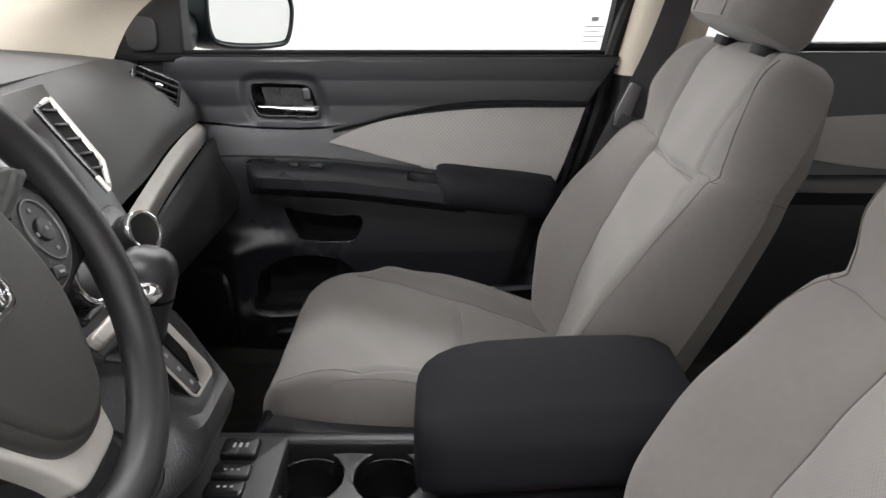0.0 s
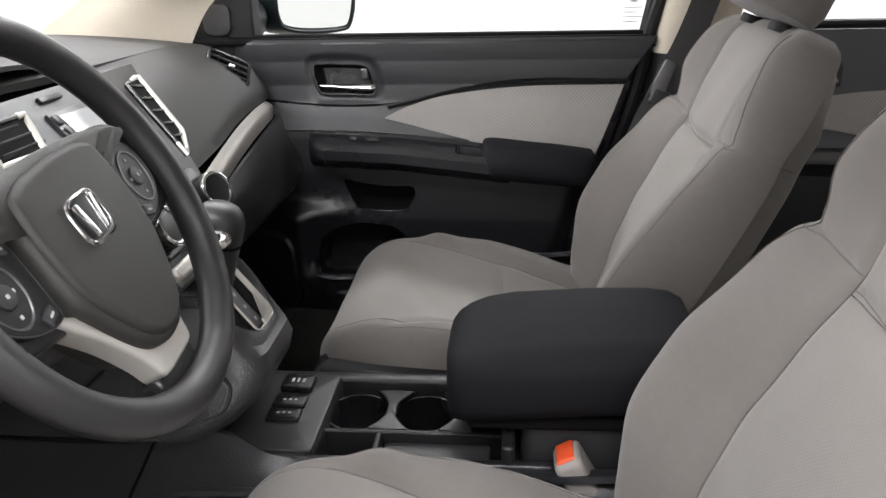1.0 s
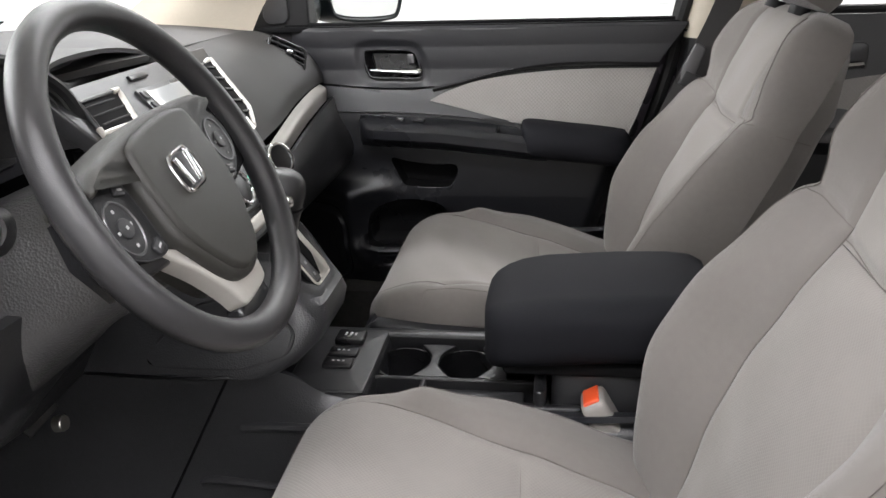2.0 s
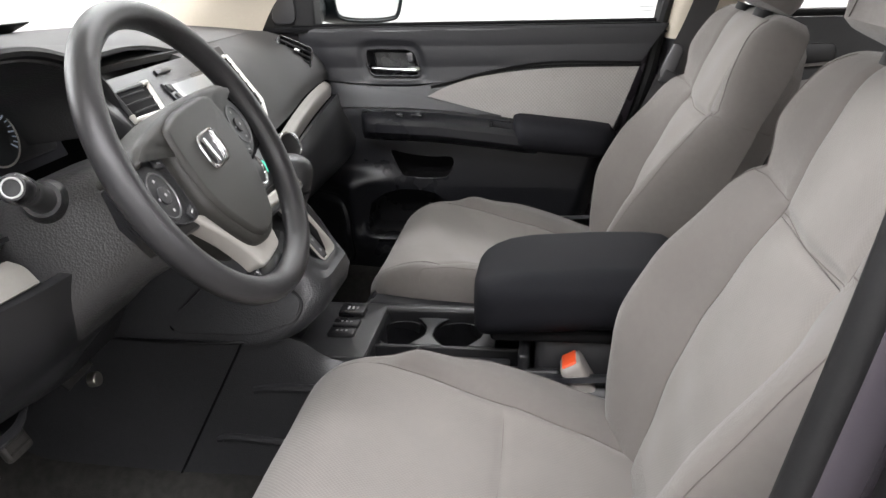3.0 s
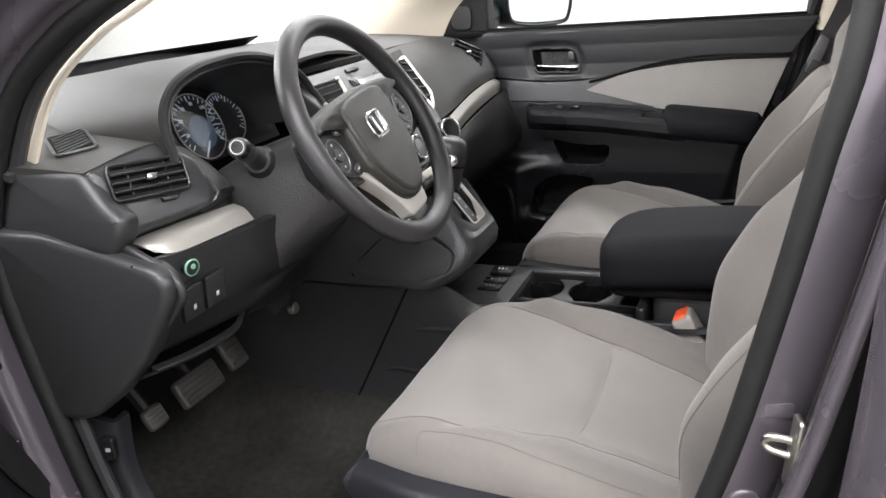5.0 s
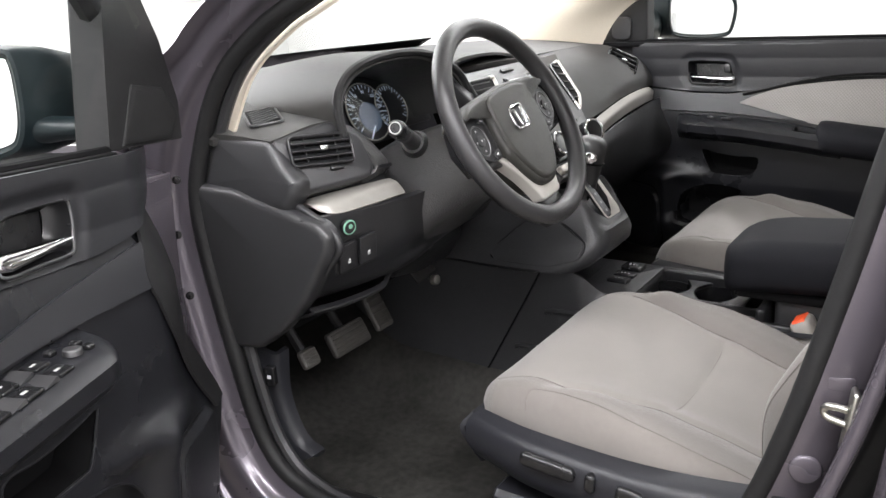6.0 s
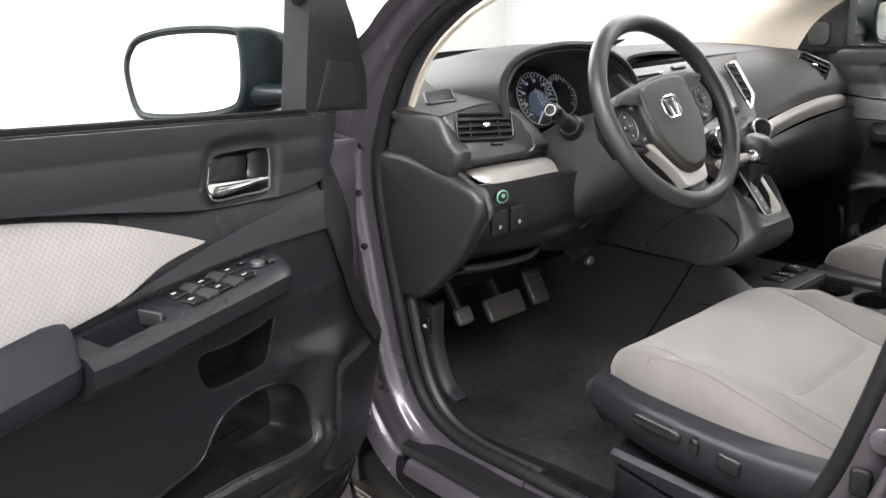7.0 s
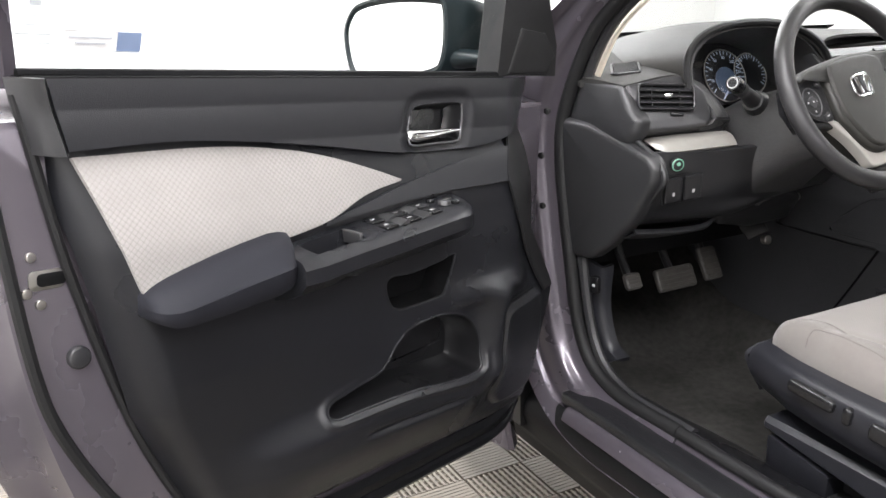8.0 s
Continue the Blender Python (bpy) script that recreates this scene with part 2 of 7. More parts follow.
def sheet(grid, thick, toward=None):
    """A curved panel with the given thickness behind its face, which looks the way of toward."""
    g = np.array(grid)
    du, dv = np.gradient(g, axis=0), np.gradient(g, axis=1)
    nrm = np.cross(du, dv)
    if toward is not None and (nrm.reshape(-1, 3).sum(0) @ V3(toward)) < 0:
        g = g[:, ::-1]
        nrm = np.cross(np.gradient(g, axis=0), np.gradient(g, axis=1))
    nrm /= np.linalg.norm(nrm, axis=2, keepdims=True) + 1e-12
    back = g - nrm * thick
    nu, nv = g.shape[:2]
    vs = [tuple(p) for p in g.reshape(-1, 3)] + [tuple(p) for p in back.reshape(-1, 3)]
    o = nu * nv
    fs = []
    for i in range(nu - 1):
        for j in range(nv - 1):
            a, b, c, d = i * nv + j, i * nv + j + 1, (i + 1) * nv + j + 1, (i + 1) * nv + j
            fs += [(a, b, c, d), (o + d, o + c, o + b, o + a)]
    edge = [i * nv for i in range(nu)] + [(nu - 1) * nv + j for j in range(1, nv)] + [i * nv + nv - 1 for i in range(nu - 2, -1, -1)] + list(range(nv - 2, 0, -1))
    for a, b in zip(edge, edge[1:] + edge[:1]):
        fs.append((a, b, o + b, o + a))
    return vs, fs


def pierced(grid, thick, toward, holes):
    """A curved panel as sheet() makes it, with the quads left out where holes says so."""
    g = np.array(grid)
    nrm = np.cross(np.gradient(g, axis=0), np.gradient(g, axis=1))
    nrm /= np.linalg.norm(nrm, axis=2, keepdims=True) + 1e-12
    if (nrm.reshape(-1, 3).sum(0) @ V3(toward)) < 0:
        nrm = -nrm
    back = g - nrm * thick
    nu, nv = g.shape[:2]
    o = nu * nv
    quads = [(i * nv + j, i * nv + j + 1, (i + 1) * nv + j + 1, (i + 1) * nv + j) for i in range(nu - 1) for j in range(nv - 1) if not holes[i, j]]
    fs = quads + [tuple(o + k for k in q[::-1]) for q in quads]
    count = {}
    for q in quads:
        for a, b in zip(q, q[1:] + q[:1]):
            count[(min(a, b), max(a, b))] = count.get((min(a, b), max(a, b)), 0) + 1
    fs += [(a, b, o + b, o + a) for (a, b), k in count.items() if k == 1]
    return [tuple(p) for p in g.reshape(-1, 3)] + [tuple(p) for p in back.reshape(-1, 3)], fs


def tube(path, r, n=10, closed=False):
    p = np.array(path, float)
    k = len(p)
    rad = r if hasattr(r, "__len__") else [r] * k
    tan = (np.roll(p, -1, 0) - np.roll(p, 1, 0)) if closed else np.gradient(p, axis=0)
    tan /= np.linalg.norm(tan, axis=1, keepdims=True) + 1e-12
    up = np.array([0, 0, 1.0]) if abs(tan[0][2]) < 0.9 else np.array([0, 1.0, 0])
    rings = []
    a = np.cross(up, tan[0])
    for i in range(k):
        a = a - tan[i] * (a @ tan[i])
        a /= np.linalg.norm(a) + 1e-12
        b = np.cross(tan[i], a)
        t = np.linspace(0, 2 * math.pi, n, endpoint=False)
        rings.append(p[i] + rad[i] * (np.cos(t)[:, None] * a + np.sin(t)[:, None] * b))
    return loft(rings, True, closed)


def rrect(w, h, r, n=4):
    pts = []
    for cx, cy, a0 in ((w / 2 - r, h / 2 - r, 0), (-w / 2 + r, h / 2 - r, 90), (-w / 2 + r, -h / 2 + r, 180), (w / 2 - r, -h / 2 + r, 270)):
        for i in range(n + 1):
            a = radians(a0 + 90 * i / n)
            pts.append((cx + r * math.cos(a), cy + r * math.sin(a)))
    return np.array(pts)


def circle(r, n=24):
    a = np.linspace(0, 2 * math.pi, n, endpoint=False)
    return np.stack([np.cos(a) * r, np.sin(a) * r], 1)


def inset(poly, d):
    p = np.array(poly, float)
    e = np.roll(p, -1, 0) - p
    ln = np.linalg.norm(e, axis=1, keepdims=True) + 1e-12
    area = 0.5 * np.sum(p[:, 0] * np.roll(p[:, 1], -1) - np.roll(p[:, 0], -1) * p[:, 1])
    nr = np.stack([-e[:, 1], e[:, 0]], 1) / ln * (1 if area > 0 else -1)
    m = nr + np.roll(nr, 1, 0)
    m /= np.maximum(np.linalg.norm(m, axis=1, keepdims=True), 0.3)
    return p + m * d


def apply(geo, m):
    m = np.array(m)
    return [tuple(m[:3, :3] @ np.array(p) + m[:3, 3]) for p in geo[0]], geo[1]


def plate(poly, depth, r=0.0, m=None, both=False, steps=3):
    """An outline pushed out along its normal, with rounded edges of radius r on the outer side, or on both."""
    poly = np.array(poly, float)
    lv = []
    if both:
        lv += [(r * (1 - math.sin(a)), r * (1 - math.cos(a))) for a in np.linspace(0, math.pi / 2, steps + 1)]
    else:
        lv += [(0.0, 0.0)]
    lv += [(r * (1 - math.cos(a)), depth - r * (1 - math.sin(a))) for a in np.linspace(0, math.pi / 2, steps + 1)] if r else [(0.0, depth)]
    rings = []
    for d, z in lv:
        q = inset(poly, d) if d > 1e-9 else poly
        rings.append(np.concatenate([q, np.full((len(q), 1), z)], 1))
    g = loft(rings)
    return apply(g, m) if m is not None else g


def rbox(w, d, h, r, m=None):
    """A box with rounded edges, standing on its middle."""
    g = plate(rrect(w, d, min(r * 1.5, w / 2.01, d / 2.01)), h, min(r, h / 2.01), None, True)
    return apply(g, m) if m is not None else g


def frame_m(o, xa, ya):
    """Local axes x and y (made square) at o, z their normal."""
    x, y = V3(xa), V3(ya)
    x /= np.linalg.norm(x)
    y -= x * (x @ y)
    y /= np.linalg.norm(y)
    m = np.eye(4)
    m[:3, 0], m[:3, 1], m[:3, 2], m[:3, 3] = x, y, np.cross(x, y), o
    return m


def span(lo, hi, n=24, k=6, f=None):
    """Grid between a lower and an upper curve of (u, z) points, lifted to 3D by f."""
    a, b = curve(lo, n), curve(hi, n)
    return np.array([[f(*(a[i] + (b[i] - a[i]) * j / (k - 1))) for j in range(k)] for i in range(n)])


def thing(name, label, category, m=None, group="", kind=""):
    ob = new(name)
    ob.empty_display_size = 0.05
    ob.matrix_basis = m if m is not None else Matrix()
    return tagged(ob, label, category, group, kind)


def mesh(name, geo, mat, sharp=38):
    me = bpy.data.meshes.new(name)
    me.from_pydata([tuple(map(float, p)) for p in geo[0]], [], geo[1])
    bm = bmesh.new()
    bm.from_mesh(me)
    bmesh.ops.recalc_face_normals(bm, faces=bm.faces)
    bm.to_mesh(me)
    bm.free()
    me.polygons.foreach_set("use_smooth", [True] * len(me.polygons))
    me.set_sharp_from_angle(angle=radians(sharp))
    me.materials.append(mat)
    return me


def part(name, geo, mat, parent, label="", local=False, sharp=38):
    """One mesh under a thing or under a part; its points are in the world, or local to the thing."""
    ob = new(name, mesh(name, geo, mat, sharp))
    ob.parent = parent
    if not local and parent.type == "EMPTY":
        ob.matrix_parent_inverse = parent.matrix_basis.inverted()
    return tagged(ob, label)


def solo(name, geo, mat, label, category, group="", kind="", sharp=38):
    return tagged(new(name, mesh(name, geo, mat, sharp)), label, category, group, kind)


def panel3(pts, depth, r, toward, steps=3):
    """A flat panel with rounded edges through a few corners; its face looks the way of toward."""
    p = np.array(pts, float)
    c = p.mean(0)
    nr = np.linalg.svd(p - c)[2][2]
    if nr @ V3(toward) < 0:
        nr = -nr
    xa = p[1] - p[0]
    xa = xa - nr * (xa @ nr)
    xa /= np.linalg.norm(xa)
    ya = np.cross(nr, xa)
    q = np.stack([(p - c) @ xa, (p - c) @ ya], 1)
    m = np.eye(4)
    m[:3, 0], m[:3, 1], m[:3, 2], m[:3, 3] = xa, ya, nr, c - nr * depth
    # round the corners a little
    out = []
    k = len(q)
    for i in range(k):
        a, b, d = q[i - 1], q[i], q[(i + 1) % k]
        la, ld = np.linalg.norm(a - b), np.linalg.norm(d - b)
        e = min(0.012, la * 0.35, ld * 0.35)
        s0, s1 = b + (a - b) / la * e, b + (d - b) / ld * e
        for t in (0, 0.33, 0.67, 1):
            out.append((1 - t) ** 2 * s0 + 2 * t * (1 - t) * b + t * t * s1)
    return plate(out, depth, r, m, steps=steps)


# ---- the booth round the car ----
def slab(x0, x1, y0, y1, z0, z1):
    return plate([(x0, y0), (x1, y0), (x1, y1), (x0, y1)], z1 - z0, 0, np.array(pose(0, 0, z0)))


solo("ground", slab(-6, 6.5, -5, 5, -0.12, -0.012), FLOOR_PALE, "pale grey booth floor round the ribbed tiles", "floor", kind="structure")
solo("wall_north", slab(-6.15, -6, -5.15, 5.15, -0.1, 3.5), WHITE, "plain white painted booth wall", "wall", kind="structure")
solo("wall_south", slab(6.5, 6.65, -5.15, 5.15, -0.1, 3.5), WHITE, "plain white painted booth wall", "wall", kind="structure")
solo("wall_east", slab(-6, 6.5, 5, 5.15, -0.1, 3.5), WHITE, "plain white painted booth wall", "wall", kind="structure")
solo("wall_west", slab(-6, 6.5, -5.15, -5, -0.1, 3.5), WHITE, "plain white painted booth wall", "wall", kind="structure")
solo("ceiling", slab(-6.15, 6.65, -5.15, 5.15, 3.5, 3.6), WHITE, "white booth ceiling", "ceiling", kind="structure")

# ---- body shell of the car ----
def mir(pts):
    return [(x, -y, z) for x, y, z in pts]


# carpeted floor pan, rising to the firewall
rows = [[(1.3, y, 0.34), (0.2, y, 0.335 + h), (-0.55, y, 0.335 + h), (-0.78, y, 0.37 + h), (-0.98, y, 0.56 + h), (-1.06, y, 0.95)]
        for y, h in ((-0.66, 0), (-0.4, 0), (-0.24, 0.012), (-0.165, 0.085), (0.0, 0.09), (0.165, 0.085), (0.24, 0.012), (0.4, 0), (0.7, 0))]
solo("floor", sheet(surface(rows, 49, 30), 0.02, (0, 0, 1)), CARPET, "worn black car floor carpet with dust", "carpet", kind="structure")

SEAL_A = [(-0.30, -0.70, 0.432), (-0.48, -0.70, 0.436), (-0.575, -0.70, 0.50), (-0.625, -0.70, 0.68), (-0.655, -0.70, 0.88), (-0.635, -0.69, 0.99),
          (-0.575, -0.685, 1.09), (-0.49, -0.68, 1.155), (-0.40, -0.67, 1.20), (-0.15, -0.63, 1.33), (0.15, -0.60, 1.43)]
SEAL_B = [(-0.30, -0.70, 0.432), (0.0, -0.70, 0.44), (0.10, -0.70, 0.50), (0.17, -0.71, 0.62), (0.215, -0.72, 0.75), (0.252, -0.72, 0.90), (0.280, -0.72, 1.03),
          (0.302, -0.71, 1.13), (0.317, -0.66, 1.30), (0.307, -0.60, 1.43)]
solo("door_seal_front", tube(curve(SEAL_A, 60), 0.013, 10), RUBBER, "black rubber seal round the door opening", "door seal", kind="structure")
solo("door_seal_rear", tube(curve(SEAL_B, 50), 0.0115, 10), RUBBER, "black rubber seal on the centre pillar", "door seal", kind="structure")


def shift(pts, d):
    return [tuple(V3(p) + V3(d)) for p in pts]


solo("seal_lip_front", tube(curve(shift(SEAL_A, (0.016, 0.018, 0.0)), 60), 0.010, 8), PLASTIC_GREY, "grey inner lip of the door seal", "door seal", kind="structure")
AC = curve(SEAL_A, 64)
TA = np.gradient(AC, axis=0)
NA = np.stack([-TA[:, 2], 0 * TA[:, 0], TA[:, 0]], 1)
NA /= np.linalg.norm(NA, axis=1, keepdims=True)
NA *= np.sign(((AC - V3((-0.2, -0.70, 0.8))) * NA).sum(1, keepdims=True))
KA = np.interp(AC[:, 2], (1.0, 1.10), (1.0, 0.5))[:, None]
rows = [AC + NA * a * KA + V3((0, -1, 0)) * b * (0.4 + 0.6 * KA) for a, b in ((0.0, 0.006), (0.022, 0.022), (0.030, 0.040), (0.044, 0.047), (0.075, 0.052), (0.083, 0.064), (0.10, 0.085))]
solo("front_pillar", sheet(surface(rows, 30, 64), 0.006, (0.5, -1, 0)), PAINT, "plum grey painted front pillar of the car", "car pillar", kind="structure")
B = SEAL_B[2:]
def along(*offs):
    return [curve(shift(B, (dx, -dy, 0)), 50) for dx, dy in offs]


solo("centre_pillar", sheet(surface(along((0, 0.004), (0.012, 0.006), (0.030, 0.002), (0.044, -0.004), (0.052, -0.010)), 24, 50), 0.006, (-0.5, -1, 0)), PAINT, "plum grey painted centre pillar of the car", "car pillar", kind="structure")
# painted groove wall, covered with a black sheet that stands for its dark shade
solo("groove_shade", sheet(surface(along((0.053, -0.014), (0.054, 0.000), (0.052, 0.018), (0.049, 0.034)), 20, 50), 0.004, (-1, -0.2, 0)), RUBBER, "black sheet for the shade on the painted pillar groove", "door seal", kind="structure")
solo("pillar_flange", sheet(surface(along((0.047, 0.032), (0.0475, 0.044), (0.051, 0.050), (0.057, 0.051), (0.062, 0.046), (0.064, 0.030), (0.065, -0.01)), 30, 50), 0.004, (-0.4, -1, 0)), PAINT, "plum grey outer flange of the centre pillar", "car pillar", kind="structure")
solo("pillar_seal_outer", sheet(surface(along((0.064, -0.005), (0.075, -0.008), (0.090, 0.0), (0.094, 0.03)), 20, 50), 0.004, (-0.2, -1, 0)), RUBBER, "black rubber seal of the rear door gap", "door seal", kind="structure")
rows = [[(0.30 + dx, -0.835 - dy, 1.06), (0.285 + dx, -0.87 - dy, 0.85), (0.25 + dx, -0.86 - dy, 0.60), (0.15 + dx, -0.84 - dy, 0.40)] for dx, dy in ((0.055, -0.095), (0.062, -0.075), (0.085, -0.060), (0.13, -0.03), (0.5, 0.02), (1.0, 0.0))]
solo("rear_side_panel", sheet(surface(rows, 12, 16), 0.03), PAINT, "plum grey rear door skin beside the pillar", "car body", kind="structure")

# front wing beyond the hinges
rows = [[(x, -0.80 - dy, 1.0), (x, -0.83 - dy, 0.75), (x, -0.83 - dy, 0.45), (x, -0.80 - dy, 0.22)] for x, dy in ((-0.70, -0.02), (-0.74, 0.0), (-1.0, 0.03), (-1.5, 0.03))]
solo("front_wing", sheet(surface(rows, 12, 14), 0.03, (0, -1, 0)), PAINT, "plum grey painted front wing", "car body", kind="structure")
solo("hinge_pillar_lower", slab(-0.76, -0.66, -0.79, -0.70, 0.30, 0.42), PLASTIC_SMOOTH, "black lower hinge pillar cover", "car body", kind="structure")
# door sill, from the skirt inwards
rows = [[(x, -0.70, 0.18), (x, -0.742, 0.255), (x, -0.762, 0.27), (x, -0.785, 0.335), (x, -0.787 + d, 0.372), (x, -0.775 + d, 0.384)] for x, d in ((-0.95, 0.04), (-0.62, 0.02), (-0.3, 0.0), (0.1, 0.0), (0.6, 0.0))]
solo("side_skirt", sheet(surface(rows, 12, 10), 0.02), SKIRT, "black glossy side skirt under the door opening", "side skirt", kind="structure")
rows = [[(x, -0.788, 0.378), (x, -0.780, 0.396), (x, -0.760, 0.402), (x, -0.70, 0.404)] for x in (-0.52, -0.3, 0.1, 0.6)]
solo("sill_panel", sheet(surface(rows, 12, 8), 0.02), PAINT, "plum grey painted door sill", "door sill", kind="structure")
solo("sill_flange", sheet(surface([[(x, -0.716, 0.403), (x, -0.706, 0.418), (x, -0.700, 0.437), (x, -0.688, 0.438)] for x in (-0.36, -0.1, 0.1, 0.3)], 8, 10), 0.004, (0, -1, 0.5)), PAINT, "painted flange under the door seal", "door sill", kind="structure")
solo("sill_guard", rbox(0.95, 0.058, 0.022, 0.006, np.array(pose(-0.08, -0.738, 0.395))), PLASTIC, "black ribbed plastic sill guard", "sill guard", kind="structure")
solo("kick_panel_right", slab(-1.10, -0.56, 0.665, 0.715, 0.30, 0.88), CARPET, "black carpeted kick panel on the passenger side", "kick panel", kind="structure")
solo("sill_right", slab(-1.0, 1.4, 0.60, 0.745, 0.28, 0.45), CARPET, "black carpeted inner sill on the passenger side", "sill trim", kind="structure")
rows = [[(x, -0.69, 0.437), (x, -0.660, 0.430), (x, -0.610 - dy, 0.400), (x, -0.570 - dy, 0.372), (x, -0.555 - dy, 0.33)] for x, dy in ((-0.56, 0.03), (-0.3, 0.0), (0.0, 0.0), (0.4, 0.0))]
solo("sill_trim", sheet(surface(rows, 12, 10), 0.01), PLASTIC_SMOOTH, "black plastic inner sill trim", "sill trim")
rows = [[(x0, -0.686, z0), (x0 + 0.01, -0.672, z0 + 0.004), (x1 - 0.008, -0.664, z1 - 0.004), (x1, -0.64, z1)] for x0, z0, x1, z1 in
        ((-0.612, 0.650, -0.560, 0.650), (-0.634, 0.552, -0.566, 0.569), (-0.608, 0.485, -0.542, 0.500), (-0.565, 0.446, -0.505, 0.480))]
kick = solo("kick_panel", sheet(surface(rows, 16, 10), 0.01, (0.3, -1, 0)), NAVY, "navy black plastic kick panel beside the pedals", "kick panel")
lm = frame_m((-0.575, -0.669, 0.612), (0.96, 0.28, 0), (0, 0, 1))
lever = part("release_lever", plate(rrect(0.018, 0.034, 0.004), 0.010, 0.002, lm), PLASTIC_SMOOTH, kick, "black bonnet release lever")
part("icon", plate(rrect(0.007, 0.006, 0.001), 0.0006, 0.0002, frame_m((-0.5722, -0.6787, 0.612), (0.96, 0.28, 0), (0, 0, 1))), LETTER, lever, "white bonnet sign")

PIL_R = [(-0.592, -0.664, 0.995), (-0.536, -0.660, 1.085), (-0.455, -0.655, 1.145), (-0.372, -0.645, 1.185), (-0.132, -0.605, 1.315), (0.135, -0.565, 1.415)]
PIL_F = [(-0.88, -0.62, 1.03), (-0.78, -0.61, 1.09), (-0.66, -0.60, 1.16), (-0.54, -0.585, 1.22), (-0.28, -0.55, 1.35), (0.0, -0.52, 1.44)]
for nm, f in (("pillar_trim_left", lambda p: p), ("pillar_trim_right", mir)):
    rows = [f(PIL_R), f([tuple((V3(a) + V3(b)) / 2 + V3((0, 0.03, 0))) for a, b in zip(PIL_R, PIL_F)]), f(PIL_F)]
    solo(nm, sheet(surface(rows, 12, 40), 0.004), BEIGE, "beige plastic trim of the front pillar", "pillar trim", kind="structure")

# roof lining, windscreen and the rear of the cabin
rows = [[(x, -0.62, 1.44 + dz), (x, -0.4, 1.49 + dz), (x, 0.4, 1.49 + dz), (x, 0.62, 1.44 + dz)] for x, dz in ((-0.12, -0.03), (0.3, 0.0), (1.2, 0.0), (2.3, -0.05))]
solo("roof_lining", sheet(surface(rows, 12, 12), 0.03), LINER, "grey cloth roof lining", "ceiling", kind="structure")
rows = [[(-1.25, -0.66, 1.0), (-1.36, 0, 1.0), (-1.25, 0.66, 1.0)], [(-0.72, -0.60, 1.22), (-0.82, 0, 1.24), (-0.72, 0.60, 1.22)], [(-0.12, -0.54, 1.42), (-0.2, 0, 1.46), (-0.12, 0.54, 1.42)]]
ws = solo("window_1", sheet(surface(rows, 12, 16), 0.005), GLASS, "clear curved car windscreen", "windscreen", kind="structure")
ws.visible_shadow = False
rows = [[tuple(V3(a) + (V3(b) - V3(a)) * k + V3((0.008, 0, 0.002))) for a, b in zip(((-1.25, -0.66, 1.0), (-1.36, 0, 1.0), (-1.25, 0.66, 1.0)), ((-0.72, -0.60, 1.22), (-0.82, 0, 1.24), (-0.72, 0.60, 1.22)))] for k in (0.02, 0.10, 0.20)]
solo("windscreen_band", sheet(surface(rows, 6, 24), 0.003), DARK, "black band along the foot of the windscreen", "windscreen", kind="structure")
solo("bonnet", sheet(surface([[(-1.27, y, 0.985 - abs(y) * 0.03), (-1.7, y, 0.93 - abs(y) * 0.05), (-2.15, y, 0.80 - abs(y) * 0.06)] for y in (-0.75, -0.3, 0.3, 0.75)], 12, 10), 0.02), PAINT,
     "plum grey painted car bonnet", "bonnet", kind="structure")
solo("tailgate", sheet(surface([[(2.3, y, 0.3), (2.4, y, 0.9), (2.1, y, 1.45)] for y in (-0.7, 0, 0.7)], 6, 8), 0.03), LINER, "grey inner tailgate trim", "tailgate", kind="structure")


# ---- doors ----
def door_w(u, z):
    """How far the inner trim stands in from the hinge plane."""
    zs = (0.38, 0.50, 0.66, 0.76, 0.83, 0.88, 0.93, 0.975, 1.01, 1.03)
    ws = (0.085, 0.11, 0.125, 0.125, 0.12, 0.105, 0.085, 0.08, 0.085, 0.070)
    return float(np.interp(z, zs, ws)) - float(np.interp(z, (0.64, 0.74), (0.018, 0.075))) * max(0.0, (0.17 - u) / 0.15) ** 1.6


def depth_in(poly, u, z):
    """Distance inside an outline (negative outside) for arrays of points."""
    p = np.array(poly, float)
    u, z = np.atleast_1d(u).astype(float), np.atleast_1d(z).astype(float)
    best, inside = np.full(u.shape, 9.0), np.zeros(u.shape, bool)
    for (x0, y0), (x1, y1) in zip(p, np.roll(p, -1, 0)):
        ex, ey = x1 - x0, y1 - y0
        k = np.clip(((u - x0) * ex + (z - y0) * ey) / (ex * ex + ey * ey + 1e-12), 0, 1)
        best = np.minimum(best, np.hypot(u - x0 - k * ex, z - y0 - k * ey))
        cross = ((y0 > z) != (y1 > z)) & (u < (x1 - x0) * (z - y0) / (y1 - y0 + 1e-12) + x0)
        inside ^= cross
    return np.where(inside, best, -best)


